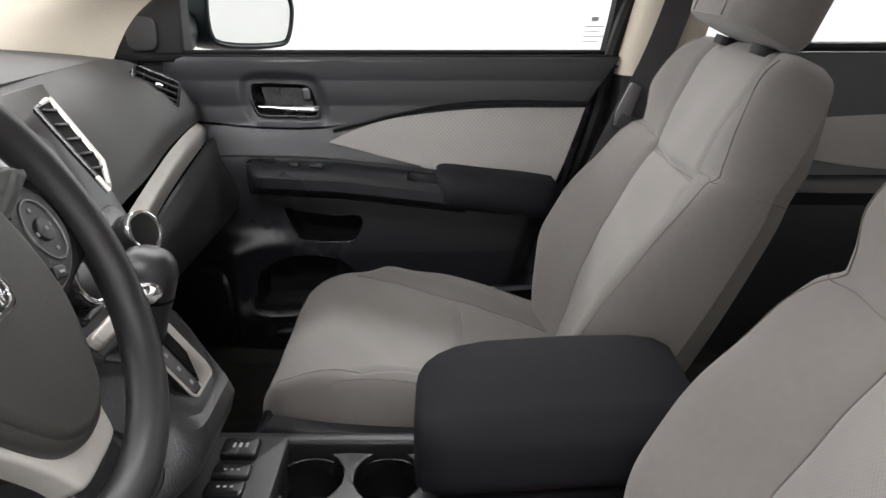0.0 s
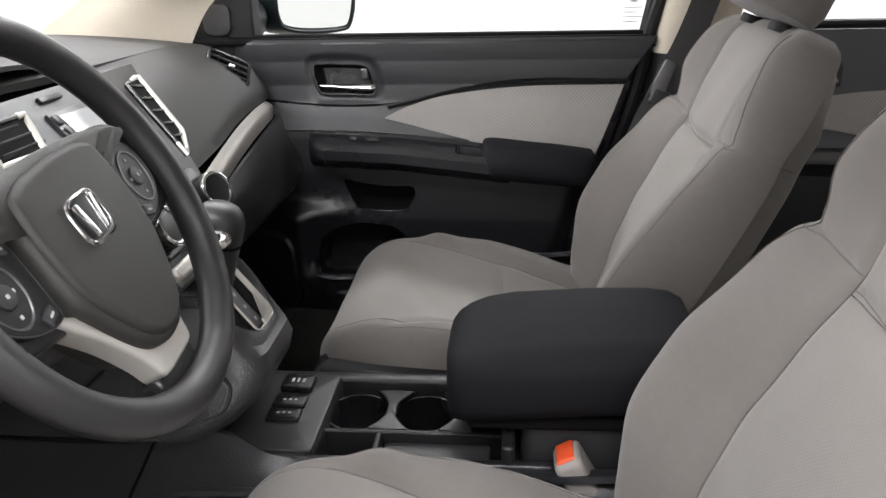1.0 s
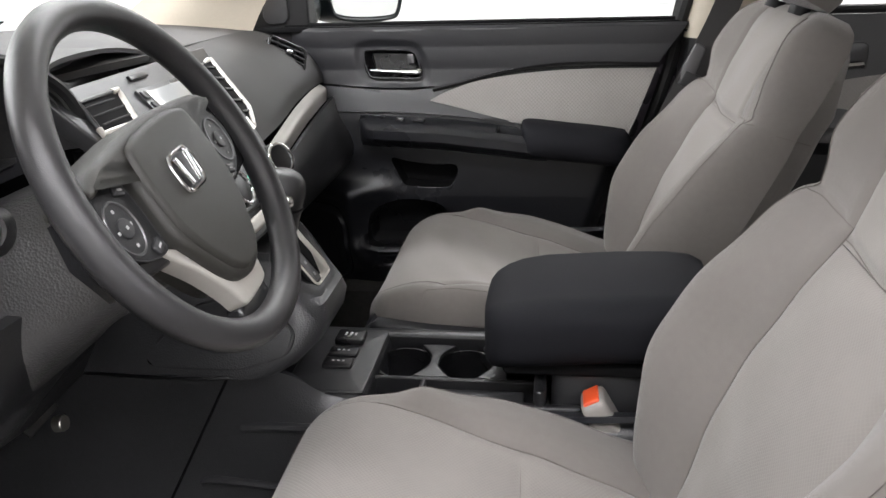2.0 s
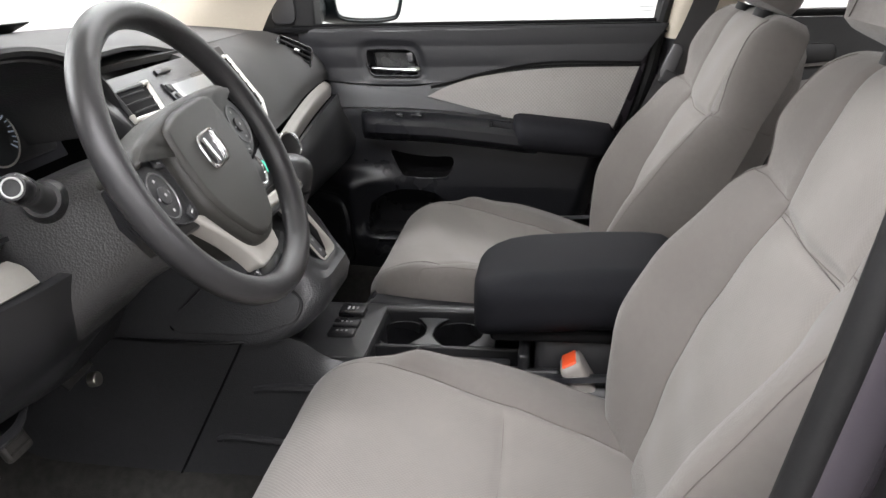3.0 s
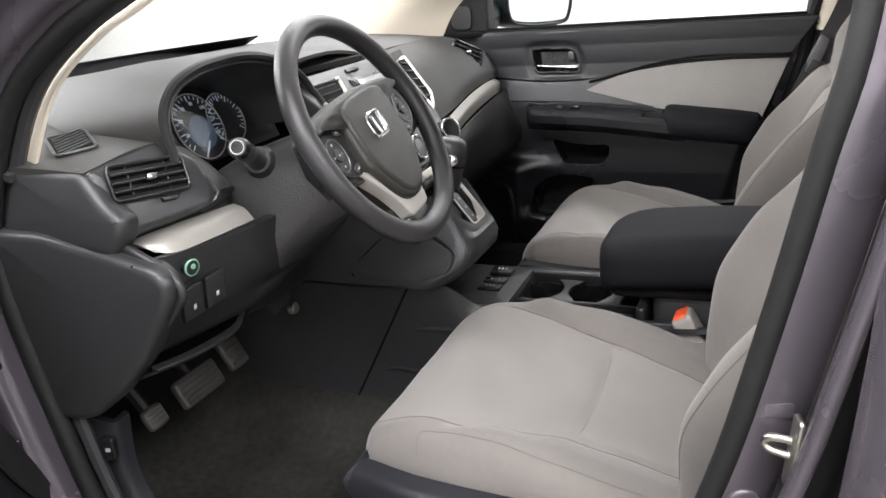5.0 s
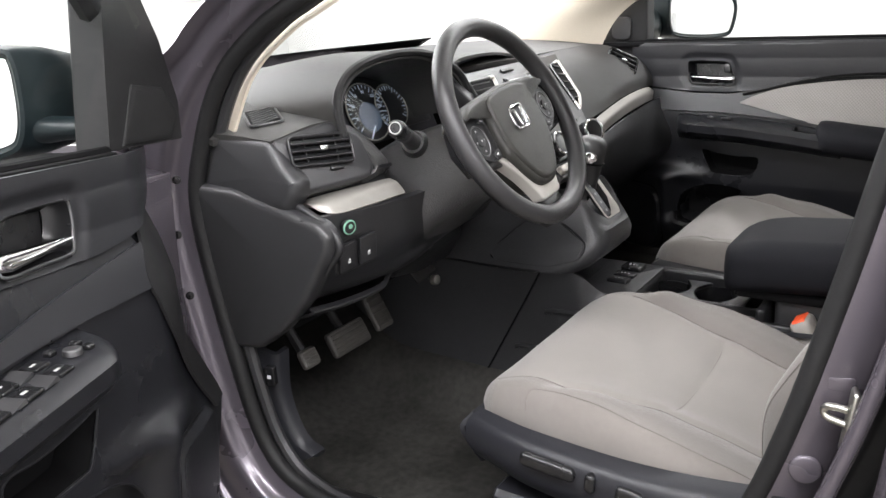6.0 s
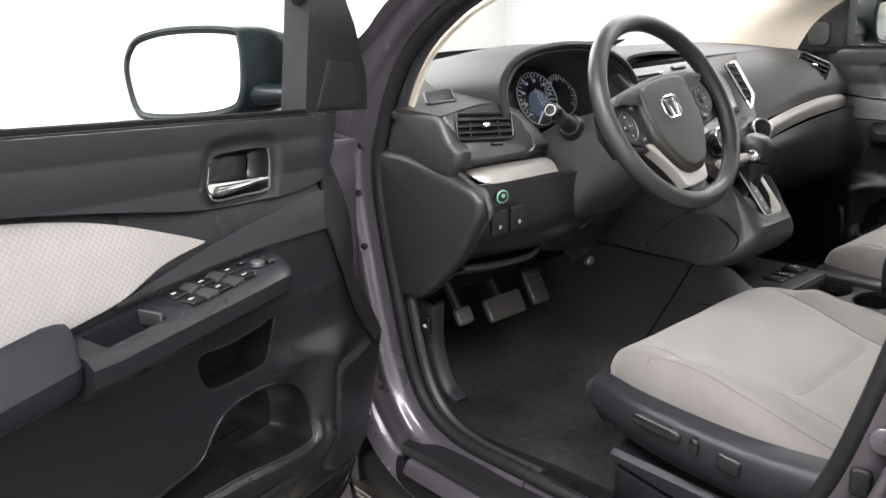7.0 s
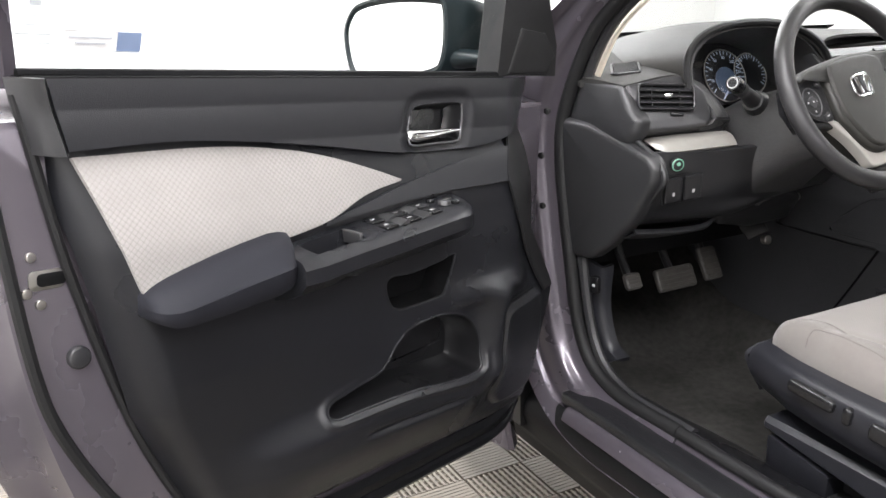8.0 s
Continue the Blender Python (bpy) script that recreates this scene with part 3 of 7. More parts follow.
def build_door(name, m, s, driver, label):
    """A front door: u runs back from the hinge, w in from the hinge plane; s is 1 for the right-hand door, -1 for the left-hand one."""
    d = thing(name, label, "car door", m)

    def f(u, z, w=0.0):
        return (u, -s * (door_w(u, z) + w), z)

    def g(u, w, z):
        return (u, -s * w, z)

    def P(nm, geo, mat, parent=None, lab=""):
        return part(nm, geo, mat, parent or d, lab, local=True)

    # painted shell
    out = [(0.0, 0.970), (0.0, 0.6), (0.03, 0.40), (0.10, 0.345), (0.55, 0.335), (0.74, 0.36), (0.85, 0.46), (0.91, 0.62), (0.94, 0.80), (0.945, 0.970)]
    o2 = np.concatenate([curve(out[:6], 20), curve(out[5:], 20)[1:]])
    rings = []
    for w, k in ((0.060, 0.025), (0.055, 0.012), (0.02, 0.006), (0.0, -0.004), (-0.02, -0.02), (-0.055, -0.03), (-0.075, -0.012), (-0.08, 0.03)):
        q = inset(o2, k)
        rings.append([g(u, w, z) for u, z in q])
    P("shell", loft(rings), PAINT, None, "plum grey painted door shell")
    low = curve([(0.055, 0.400), (0.105, 0.352), (0.25, 0.344), (0.55, 0.341), (0.735, 0.366), (0.835, 0.455)], 40)
    rubber = [[g(u, w, z + dz) for u, z in low] for w, dz in ((0.030, -0.010), (0.058, -0.003), (0.070, 0.010), (0.070, 0.020), (0.064, 0.026), (0.072, 0.034), (0.074, 0.046), (0.066, 0.056))]
    P("bottom_seal", sheet(np.array(rubber), 0.004, (0, -s, -0.3)), SKIRT, None, "black ribbed rubber strip along the door's foot")
    # inner trim
    ulo = lambda z: 0.02 + 0.05 * max(0, (0.62 - z) / 0.2)
    us_ = (0.70, 0.757, 0.812, 0.856, 0.886, 0.900) if driver else (0.68, 0.73, 0.765, 0.82, 0.865, 0.893)
    uhi = lambda z: float(np.interp(z, (0.40, 0.508, 0.626, 0.807, 0.93, 1.03), us_))
    hx = 0.0 if driver else -0.013
    CUP = np.array([(u + hx, z) for u, z in curve([(0.388, 0.918), (0.384, 0.940), (0.377, 0.959), (0.364, 0.967), (0.325, 0.970), (0.277, 0.970), (0.267, 0.963), (0.269, 0.940), (0.277, 0.920), (0.290, 0.913), (0.335, 0.912), (0.378, 0.911)], 56, True)])
    GRAB = curve([(0.452, 0.722), (0.447, 0.700), (0.432, 0.682), (0.40, 0.679), (0.345, 0.682), (0.328, 0.692), (0.307, 0.738), (0.312, 0.746), (0.345, 0.739), (0.40, 0.732), (0.440, 0.733)], 48, True)
    WELL = [(0.556, 0.558), (0.545, 0.571), (0.500, 0.582), (0.450, 0.594), (0.425, 0.629), (0.397, 0.647), (0.342, 0.654), (0.300, 0.648), (0.264, 0.630), (0.248, 0.604), (0.244, 0.570), (0.252, 0.545), (0.300, 0.541), (0.40, 0.548), (0.50, 0.549), (0.545, 0.549)]
    WELL, SPEAK = curve(WELL, 60, True), curve([(0.075, 0.645), (0.12, 0.640), (0.167, 0.630), (0.192, 0.611), (0.200, 0.564), (0.199, 0.493), (0.182, 0.462), (0.154, 0.449), (0.081, 0.459), (0.060, 0.507), (0.060, 0.59)], 60, True)

    def ease(x):
        x = np.clip(x, 0, 1)
        return x * x * (3 - 2 * x)

    def moulding(u, z):
        """Height of the moulded pocket, bottle well and shoulder over the plain trim."""
        wall = 0.024 * ease((0.575 - z) / 0.05) * ease((z - 0.40) / 0.10) * ease((u - 0.17) / 0.10) * ease((0.74 - u) / 0.16)
        hump = 0.030 * np.exp(-((u - 0.215) / 0.028) ** 2) * ease((z - 0.47) / 0.08) * ease((0.70 - z) / 0.06)
        hump += 0.020 * np.exp(-((z - 0.675) / 0.022) ** 2) * ease((u - 0.10) / 0.08) * ease((0.36 - u) / 0.12)
        cover = 0.012 * ease((depth_in(SPEAK, u, z) + 0.002) / 0.010)
        line = -0.006 * np.exp(-((z - 0.503 - (u - 0.283) * 0.03) / 0.0045) ** 2) * ease((u - 0.27) / 0.03) * ease((0.50 - u) / 0.03)
        lip = 0.006 * np.exp(-((depth_in(WELL, u, z) + 0.006) / 0.006) ** 2) * ease((0.60 - z) / 0.04)
        return wall + hump + cover + line + lip

    zz = np.concatenate([np.linspace(0.40, 0.44, 5), np.linspace(0.4435, 0.76, 110), np.linspace(0.77, 1.002 if driver else 1.014, 22)])
    nu_ = 240
    fr = np.linspace(0, 1, nu_)
    grid = np.zeros((len(zz), nu_, 3))
    for i, z in enumerate(zz):
        ua = ulo(z) + (uhi(z) - ulo(z)) * fr
        w0 = np.array([door_w(u, z) for u in ua])
        roll = 0.045 * np.clip((ua - (uhi(z) - 0.045)) / 0.045, 0, 1) ** 2.2 + 0.03 * float(np.clip((0.44 - z) / 0.04, 0, 1)) ** 2
        grid[i] = np.stack([ua, -s * (w0 + moulding(ua, np.full(nu_, z)) - roll), np.full(nu_, z)], 1)
    mid = 0.25 * (grid[:-1, :-1] + grid[1:, :-1] + grid[:-1, 1:] + grid[1:, 1:])
    holes = (depth_in(WELL, mid[..., 0].ravel(), mid[..., 2].ravel()) > 0) | (depth_in(GRAB, mid[..., 0].ravel(), mid[..., 2].ravel()) > 0) | (depth_in(CUP, mid[..., 0].ravel(), mid[..., 2].ravel()) > -0.012)
    P("trim_panel", pierced(grid, 0.004, (0, -s, 0), holes.reshape(mid.shape[:2])), DOORPANEL, None, "black grained plastic door trim")

    def pocket(nm, poly, steps, mat, lab):
        """A liner sunk behind an opening of the trim."""
        rr = []
        for ins, dep in steps:
            rr.append([f(u, z, float(moulding(u, z)[0]) * (1 - min(1.0, dep / 0.03)) - dep) for u, z in (inset(poly, ins) if ins else poly)])
        v, fs = loft(rr, caps=False)
        k = len(rr[0])
        return P(nm, (v, fs + [tuple(range(len(v) - k, len(v)))]), mat, None, lab)
    pocket("bottle_well", WELL, ((-0.004, 0.001), (0.0, 0.004), (0.003, 0.022), (0.006, 0.044), (0.014, 0.054)), PLASTIC_SMOOTH, "glossy moulded bottle well")
    # the near black liner puts the pocket's shade into its colour
    pocket("grab_pocket", np.array(GRAB), ((-0.003, 0.001), (0.0, 0.004), (0.002, 0.030), (0.003, 0.048)), DARK, "recessed grab pocket with its shade painted black")
    for nm, poly, r_ in (("well_lip", WELL, 0.0026 if driver else 0.0015), ("pocket_lip", np.array(GRAB), 0.0022 if driver else 0.0012)):
        P(nm, tube([f(u, z, float(moulding(u, z)[0]) - 0.0016) for u, z in poly], r_, 8, True), DOORPANEL, None, "rounded lip of the opening")
    # upper roll in charcoal, above a dark line
    lo = [(0.03, 0.925), (0.15, 0.905), (0.30, 0.893), (0.42, 0.898), (0.55, 0.925), (0.68, 0.94), (0.86, 0.938)]
    zt = 1.006 if driver else 1.016
    if driver:
        lo = [(0.150, 0.918), (0.19, 0.909), (0.266, 0.902), (0.40, 0.903), (0.561, 0.923), (0.677, 0.934), (0.763, 0.938), (0.868, 0.934)]
        hi = [(u, zt) for u in (0.05, 0.15, 0.266, 0.40, 0.561, 0.677, 0.763, 0.884)]
        cap = [[f(u, z, w) for u, w in ((ua - 0.002, 0.012), (ua + 0.004, 0.021), (ua + 0.012, 0.017), (ua + 0.020, 0.004), (ua + 0.026, -0.022))] for ua, z in curve([(0.868, 0.930), (0.873, 0.955), (0.880, 0.985), (0.884, 1.006)], 12)]
        P("end_cap", sheet(np.array(cap), 0.004, (0, -s, 0)), PLASTIC_GREY, None, "grey rounded end of the upper trim")
    else:
        hi = [(u, zt) for u in (0.03, 0.15, 0.30, 0.42, 0.55, 0.68, 0.915)]
    gr = span(lo, hi, 200, 40, lambda u, z: (u, 0.010 + 0.010 * math.sin(min(1, max(0, (z - 0.9) / 0.13)) * math.pi), z))
    dip = 0.006 * ease((depth_in(CUP, gr[..., 0].ravel(), gr[..., 2].ravel()).reshape(gr.shape[:2]) + 0.022) / 0.016)
    gr = np.array([[f(p[0], p[2], p[1] - k) for p, k in zip(row, dr)] for row, dr in zip(gr, dip)])
    mid = 0.25 * (gr[:-1, :-1] + gr[1:, :-1] + gr[:-1, 1:] + gr[1:, 1:])
    P("upper_trim", pierced(gr, 0.0075, (0, -s, 0), (depth_in(CUP, mid[..., 0].ravel(), mid[..., 2].ravel()) > 0).reshape(mid.shape[:2])), DOORTRIM, None, "charcoal soft upper door trim")
    if not driver:
        bead = curve([(0.40, 0.889), (0.45, 0.900), (0.52, 0.916), (0.60, 0.928), (0.68, 0.9325), (0.78, 0.9335), (0.862, 0.9325)], 40)
        P("insert_bead", tube([f(u, z, 0.004) for u, z in bead], 0.0062, 8), RUBBER, None, "dark bead above the cloth insert")
    # swept lower band in front of the cloth
    lo = [(0.06, 0.845), (0.20, 0.845), (0.35, 0.842), (0.48, 0.832), (0.56, 0.822)]
    hi = [(0.06, 0.905), (0.20, 0.895), (0.33, 0.876), (0.45, 0.852), (0.56, 0.826)]
    if driver:
        lo[0], hi[0] = (0.178, 0.845), (0.165, 0.899)
        hs = [[f(k * uf + (1 - k) * 0.022, z, 0.003 + 0.006 * k * k) for k in np.linspace(0, 1, 10)] for z, uf in curve([(0.64, 0.060), (0.70, 0.105), (0.743, 0.134), (0.814, 0.170), (0.862, 0.180), (0.915, 0.156), (0.945, 0.145), (0.967, 0.082), (0.985, 0.05)], 40)]
        P("hinge_side", sheet(np.array(hs), 0.004, (0, -s, 0)), RUBBER, None, "matt black trim at the hinge side")
    gr = span(lo, hi, 30, 6, lambda u, z: f(u, z, 0.008))
    P("swept_band", sheet(gr, 0.008, (0, -s, 0)), DOORTRIM, None, "charcoal swept trim band")
    # cloth insert
    lo = [(0.395, 0.866), (0.47, 0.848), (0.555, 0.824), (0.67, 0.808), (0.80, 0.785)]
    hi = [(0.395, 0.868), (0.44, 0.888), (0.52, 0.909), (0.67, 0.924), (0.858, 0.926)]
    if driver:
        lo = [(0.415, 0.866), (0.485, 0.853), (0.560, 0.826), (0.67, 0.806), (0.811, 0.777)]
        hi = [(0.415, 0.868), (0.464, 0.885), (0.530, 0.905), (0.600, 0.919), (0.700, 0.928), (0.862, 0.927)]
    gr = span(lo, hi, 40, 12, lambda u, z: f(u, z, 0.006))
    P("cloth_insert", sheet(gr, 0.006, (0, -s, 0)), CLOTH_DOOR, None, "light grey patterned cloth insert")
    # armrest with a pull cup and a padded end
    def arm(prof, ulist, extra):
        zc = 0.5 * (prof[0][1] + prof[-1][1])
        return [[g(u, door_w(u, 0.80) + w * k, zc + (z - zc) * (min(1.0, 0.2 + k * 1.15) if extra and u > 0.65 else 1.0) + dz) for w, z in prof] for u, k, dz in ulist]
    prof = [(-0.02, 0.838), (0.013, 0.837), (0.015, 0.837), (0.052, 0.833), (0.054, 0.832), (0.064, 0.829), (0.072, 0.821), (0.072, 0.803), (0.060, 0.790), (0.03, 0.778), (-0.02, 0.768)]
    a0 = 0.315 if driver else 0.245
    ul = [(a0, 0.10, 0.0), (a0 + 0.0015, 0.34, 0.0), (a0 + 0.006, 0.56, 0.0), (a0 + 0.013, 0.74, 0.0), (a0 + 0.024, 0.88, -0.001), (a0 + 0.038, 0.96, -0.0015), (a0 + 0.055, 1.0, -0.002), (0.42, 1.0, -0.008), (0.536, 1.0, -0.021), (0.538, 1.0, -0.021), (0.612, 0.97, -0.031), (0.614, 0.97, -0.031), (0.640, 0.90, -0.034)]
    rings = arm(prof, ul, 0)
    for i in (9, 10):
        rings[i] = [(p[0], p[1], p[2] - (0.024 if j in (2, 3) else 0.0)) for j, p in enumerate(rings[i])]
    P("armrest", loft(rings), DOORPANEL, None, "black plastic door armrest")
    prof = [(-0.02, 0.835), (0.02, 0.837), (0.045, 0.834), (0.064, 0.827), (0.076, 0.815), (0.080, 0.800), (0.078, 0.785), (0.068, 0.772), (0.05, 0.764), (0.02, 0.760), (-0.02, 0.758)]
    ul = [(0.588, 0.5, -0.012), (0.592, 0.75, -0.008), (0.602, 0.92, -0.006), (0.62, 1.0, -0.007), (0.68, 1.0, -0.014), (0.74, 0.98, -0.020), (0.775, 0.88, -0.025), (0.797, 0.7, -0.029), (0.810, 0.42, -0.034), (0.818, 0.15, -0.038), (0.820, 0.02, -0.040)]
    if not driver:
        geo = loft(arm(prof, ul, 1))
    else:
        rr = []
        for u, k in ((0.602, 0.30), (0.604, 0.62), (0.610, 0.82), (0.622, 0.94), (0.640, 1.0), (0.68, 1.0), (0.72, 1.0), (0.76, 1.0), (0.780, 0.98), (0.795, 0.92), (0.806, 0.80), (0.813, 0.62), (0.816, 0.35)):
            zt_ = float(np.interp(u, (0.60, 0.651, 0.714, 0.761, 0.815), (0.828, 0.824, 0.812, 0.801, 0.788)))
            zb_ = float(np.interp(u, (0.60, 0.64, 0.72, 0.79, 0.822), (0.764, 0.760, 0.752, 0.747, 0.752)))
            zm = zb_ + (zt_ - zb_) * 0.45
            tl = (u - 0.602) / 0.21
            rr.append([g(u + w / 0.086 * 0.034 * (1 - tl), 0.095 + w * (0.55 + 0.45 * k), zm + (z - zm) * (0.25 + 0.75 * k)) for w, z, _ in
                       ((0.0, zt_ - 0.004, 0.0), (0.030, zt_, 0.0), (0.052, zt_ - 0.004, 0.0), (0.070, zt_ - 0.015, 0.004), (0.081, zt_ - 0.032, 0.008), (0.086, zm, 0.012), (0.084, zb_ + 0.010, 0.012), (0.076, zb_, 0.012), (0.055, zb_ - 0.002, 0.012), (0.0, zb_, 0.012))])
        geo = loft(rr)
    P("arm_pad", geo, VINYL_BLUE if driver else VINYL, None, "padded dark vinyl elbow rest")
    pw = door_w(0.57, 0.8)
    P("pull_cup", rbox(0.070, 0.034, 0.003, 0.001, frame_m(g(0.575, pw + 0.033, 0.787), (1, 0, -0.13), (0, 1, 0))), DARK, None, "dark floor of the sunken pull cup")
    P("cup_lip", rbox(0.004, 0.036, 0.018, 0.0015, frame_m(g(0.539, pw + 0.033, 0.800), (1, 0, -0.13), (0, 1, 0))), SATIN if driver else PLASTIC_SMOOTH, None, "grey lip of the pull cup")
    # window switches, flush in the armrest
    def arm_top(u, w):
        return 0.8375 + float(np.interp(u, (0.365, 0.42, 0.536), (-0.002, -0.008, -0.021))) - 0.09 * max(0.0, w - 0.01)

    def switch(u, w, lab, ln=0.022, wd=0.024, wedge=True):
        o = door_w(u, 0.8) + w
        m = frame_m(g(u, o, arm_top(u, w) - 0.0025), (1, 0, -0.11), (0, -s, 0))
        base = P("switch", apply(rbox(ln, wd, 0.0045, 0.0015, np.array(pose(0, 0, 0 if s < 0 else -0.0045))), m), PLASTIC_SMOOTH, None, lab)
        part("switch_mark", apply(rbox(0.007, 0.0035, 0.0006, 0.0002, np.array(pose(0.002, 0, 0.0046 if s < 0 else -0.0052))), m), LETTER, base, local=True)
        if wedge:
            q = [(-ln / 2 + 0.001, 0.001), (-ln / 2 - 0.015, 0.0060), (-ln / 2 - 0.018, 0.0060), (-ln / 2 - 0.019, 0.001)]
            k = 1 if s < 0 else -1
            part("switch_edge", apply(loft([[(x, y, z * k) for x, z in q] for y in (-wd / 2, wd / 2)]), m), SATIN, base, "silver grey lifted edge", local=True)
    if driver:
        for u in (0.489, 0.447):
            for w in (0.017, 0.044):
                switch(u, w, "window switch with a lifted silver edge")
        for w in (0.017, 0.044):
            switch(0.403, w, "lock switch", 0.020, 0.022, False)
        P("mirror_dial", plate(circle(0.0095, 20), 0.007, 0.002, frame_m(g(0.372, door_w(0.37, 0.8) + 0.036, arm_top(0.372, 0.036)), (1, 0, 0), (0, 1, 0))), SATIN, None, "round mirror adjuster")
        for u, w in ((0.380, 0.016), (0.352, 0.024), (0.354, 0.040)):
            P("fold_switch", rbox(0.011, 0.011, 0.006, 0.002, frame_m(g(u, door_w(u, 0.8) + w, arm_top(u, w) - 0.001), (1, 0, 0), (0, 1, 0))), PLASTIC_SMOOTH, None, "small mirror switch")
    else:
        switch(0.335, 0.03, "lock switch", 0.018, 0.018, False)
        switch(0.375, 0.03, "window switch", 0.024, 0.022, False)
    # inner handle in its cup
    hw_ = 0.012
    rr = [[f(u, z, hw_ - dep) for u, z in inset(CUP, ins)] for ins, dep in ((-0.003, -0.0006), (0.0, 0.0012), (0.0025, 0.010), (0.006, 0.022), (0.012, 0.029))]
    v, fs = loft(rr, caps=False)
    P("handle_cup", (v, fs + [tuple(range(len(v) - len(CUP), len(v)))]), PLASTIC_SMOOTH, None, "glossy black handle cup")
    P("bezel_rim", tube([f(u, z, hw_ - 0.0002) for u, z in CUP], 0.0017, 8, True), SATIN if driver else PLASTIC_GREY, None, "thin grey rim of the handle cup")
    blade = []
    for u, zb, zt_, th in ((0.390, 0.923, 0.935, 0.004), (0.387, 0.919, 0.938, 0.008), (0.375, 0.917, 0.9385, 0.010), (0.350, 0.9195, 0.9375, 0.010), (0.320, 0.9235, 0.9365, 0.009), (0.296, 0.927, 0.9365, 0.008), (0.280, 0.929, 0.9355, 0.005)):
        zm = (zb + zt_) / 2
        blade.append([f(u + hx, zm - 0.003 + (zt_ - zb) / 2 * (0.82 if driver else 0.62) * math.sin(a), hw_ + 0.002 + th * 0.6 * math.cos(a)) for a in np.linspace(0, 2 * math.pi, 14, endpoint=False)])
    P("handle_lever", loft(blade), CHROME, None, "chrome door lever")
    P("lock_knob", rbox(0.017, 0.024, 0.010, 0.004, frame_m(f(0.366 + hx, 0.949, hw_ - 0.016), (1, 0, 0.1), (0, 0, 1))), SATIN, None, "grey lock knob")
    # edge of the speaker cover
    P("speaker_edge", tube([f(u, z, float(moulding(u, z)[0]) - 0.001) for u, z in curve([(0.09, 0.648), (0.14, 0.643), (0.180, 0.632), (0.201, 0.605), (0.206, 0.560), (0.205, 0.500), (0.195, 0.465)], 40)], 0.0022, 6), DARK, None, "dark joint round the speaker cover")
    # glass, sash and mirror
    P("waist_seal", tube([g(u, 0.070, zt + 0.003) for u in np.linspace(0.158 if driver else 0.08, 0.90, 20)], 0.006, 8), DARK, None, "rubber strip along the window")
    P("window_ledge", rbox(0.74 if driver else 0.90, 0.106, 0.012, 0.003, frame_m(g(0.53 if driver else 0.45, 0.034, zt - 0.010), (1, 0, 0), (0, 1, 0))), DARK, None, "dark ledge under the window glass")
    gl = P("window_glass", sheet(np.array([[g(u, 0.03 + dz * 0.35, 1.0 + dz) for u in np.linspace(0.08, 0.90 - dz * 0.12, 8)] for dz in np.linspace(0, 0.42, 6)]), 0.004), GLASS, None, "clear side window glass")
    gl.visible_shadow = False
    def mark(u, z, w, h, mat, off=0.0):
        return plate([(-w / 2, -h / 2), (w / 2, -h / 2), (w / 2, h / 2), (-w / 2, h / 2)], 0.0008, 0, frame_m(g(u, 0.0305 + (z - 1.0) * 0.35 + 0.003 + off, z), (1, 0, 0), (0, -s * 0.35, 1)))
    for i in range(4):
        part("etched_line", mark(0.872 - (0.004 if i % 2 else 0.0), 1.066 - i * 0.009, 0.036 - 0.008 * (i % 2), 0.0016, GREYPRINT), GREYPRINT, gl, local=True)
    part("etched_mark", mark(0.872, 1.079, 0.012, 0.008, GREYPRINT), GREYPRINT, gl, local=True)
    if driver:
        part("sticker", mark(0.7995, 1.043, 0.084, 0.022, LETTER), WHITE, gl, "small white label on the glass", local=True)
        part("sticker_corner", mark(0.771, 1.043, 0.027, 0.021, BLUE, 0.0012), BLUE, gl, "blue label corner", local=True)
        for dz in (-0.011, 0.011):
            part("sticker_edge", mark(0.7995, 1.043 + dz, 0.084, 0.0010, GREYPRINT, 0.0012), GREYPRINT, gl, local=True)
        for i in range(2):
            part("sticker_line", mark(0.814, 1.0465 - i * 0.006, 0.046 - 0.014 * i, 0.0022, GREYPRINT, 0.0012), GREYPRINT, gl, local=True)
    P("sash", tube([g(u, w, z) for u, w, z in curve([(0.905, 0.035, 1.0), (0.92, 0.07, 1.12), (0.925, 0.12, 1.28), (0.90, 0.17, 1.42)], 12)], 0.02, 8), PAINT if driver else RUBBER, None, "window frame upright")
    P("top_frame", tube([g(u, w, z) for u, w, z in curve([(0.02, 0.03, 1.06), (0.15, 0.06, 1.19), (0.30, 0.10, 1.29), (0.55, 0.15, 1.40), (0.90, 0.17, 1.43)], 24)], 0.018, 8), RUBBER, None, "window frame")
    sail = [(0.0, 1.008), (0.160, 1.008), (0.150, 1.10), (0.128, 1.27), (0.095, 1.25), (0.03, 1.14), (0.0, 1.06)] if driver else [(-0.07, 0.985), (0.135, 0.985), (0.135, 1.16), (0.10, 1.15), (-0.07, 1.03)]
    sl = P("mirror_sail", plate([(u, z) for u, z in sail], 0.05, 0.008, frame_m(g(0, 0.075 if s < 0 else 0.025, 0), (1, 0, 0), (0, 0, 1))), RUBBER, None, "dark triangular mirror cover")
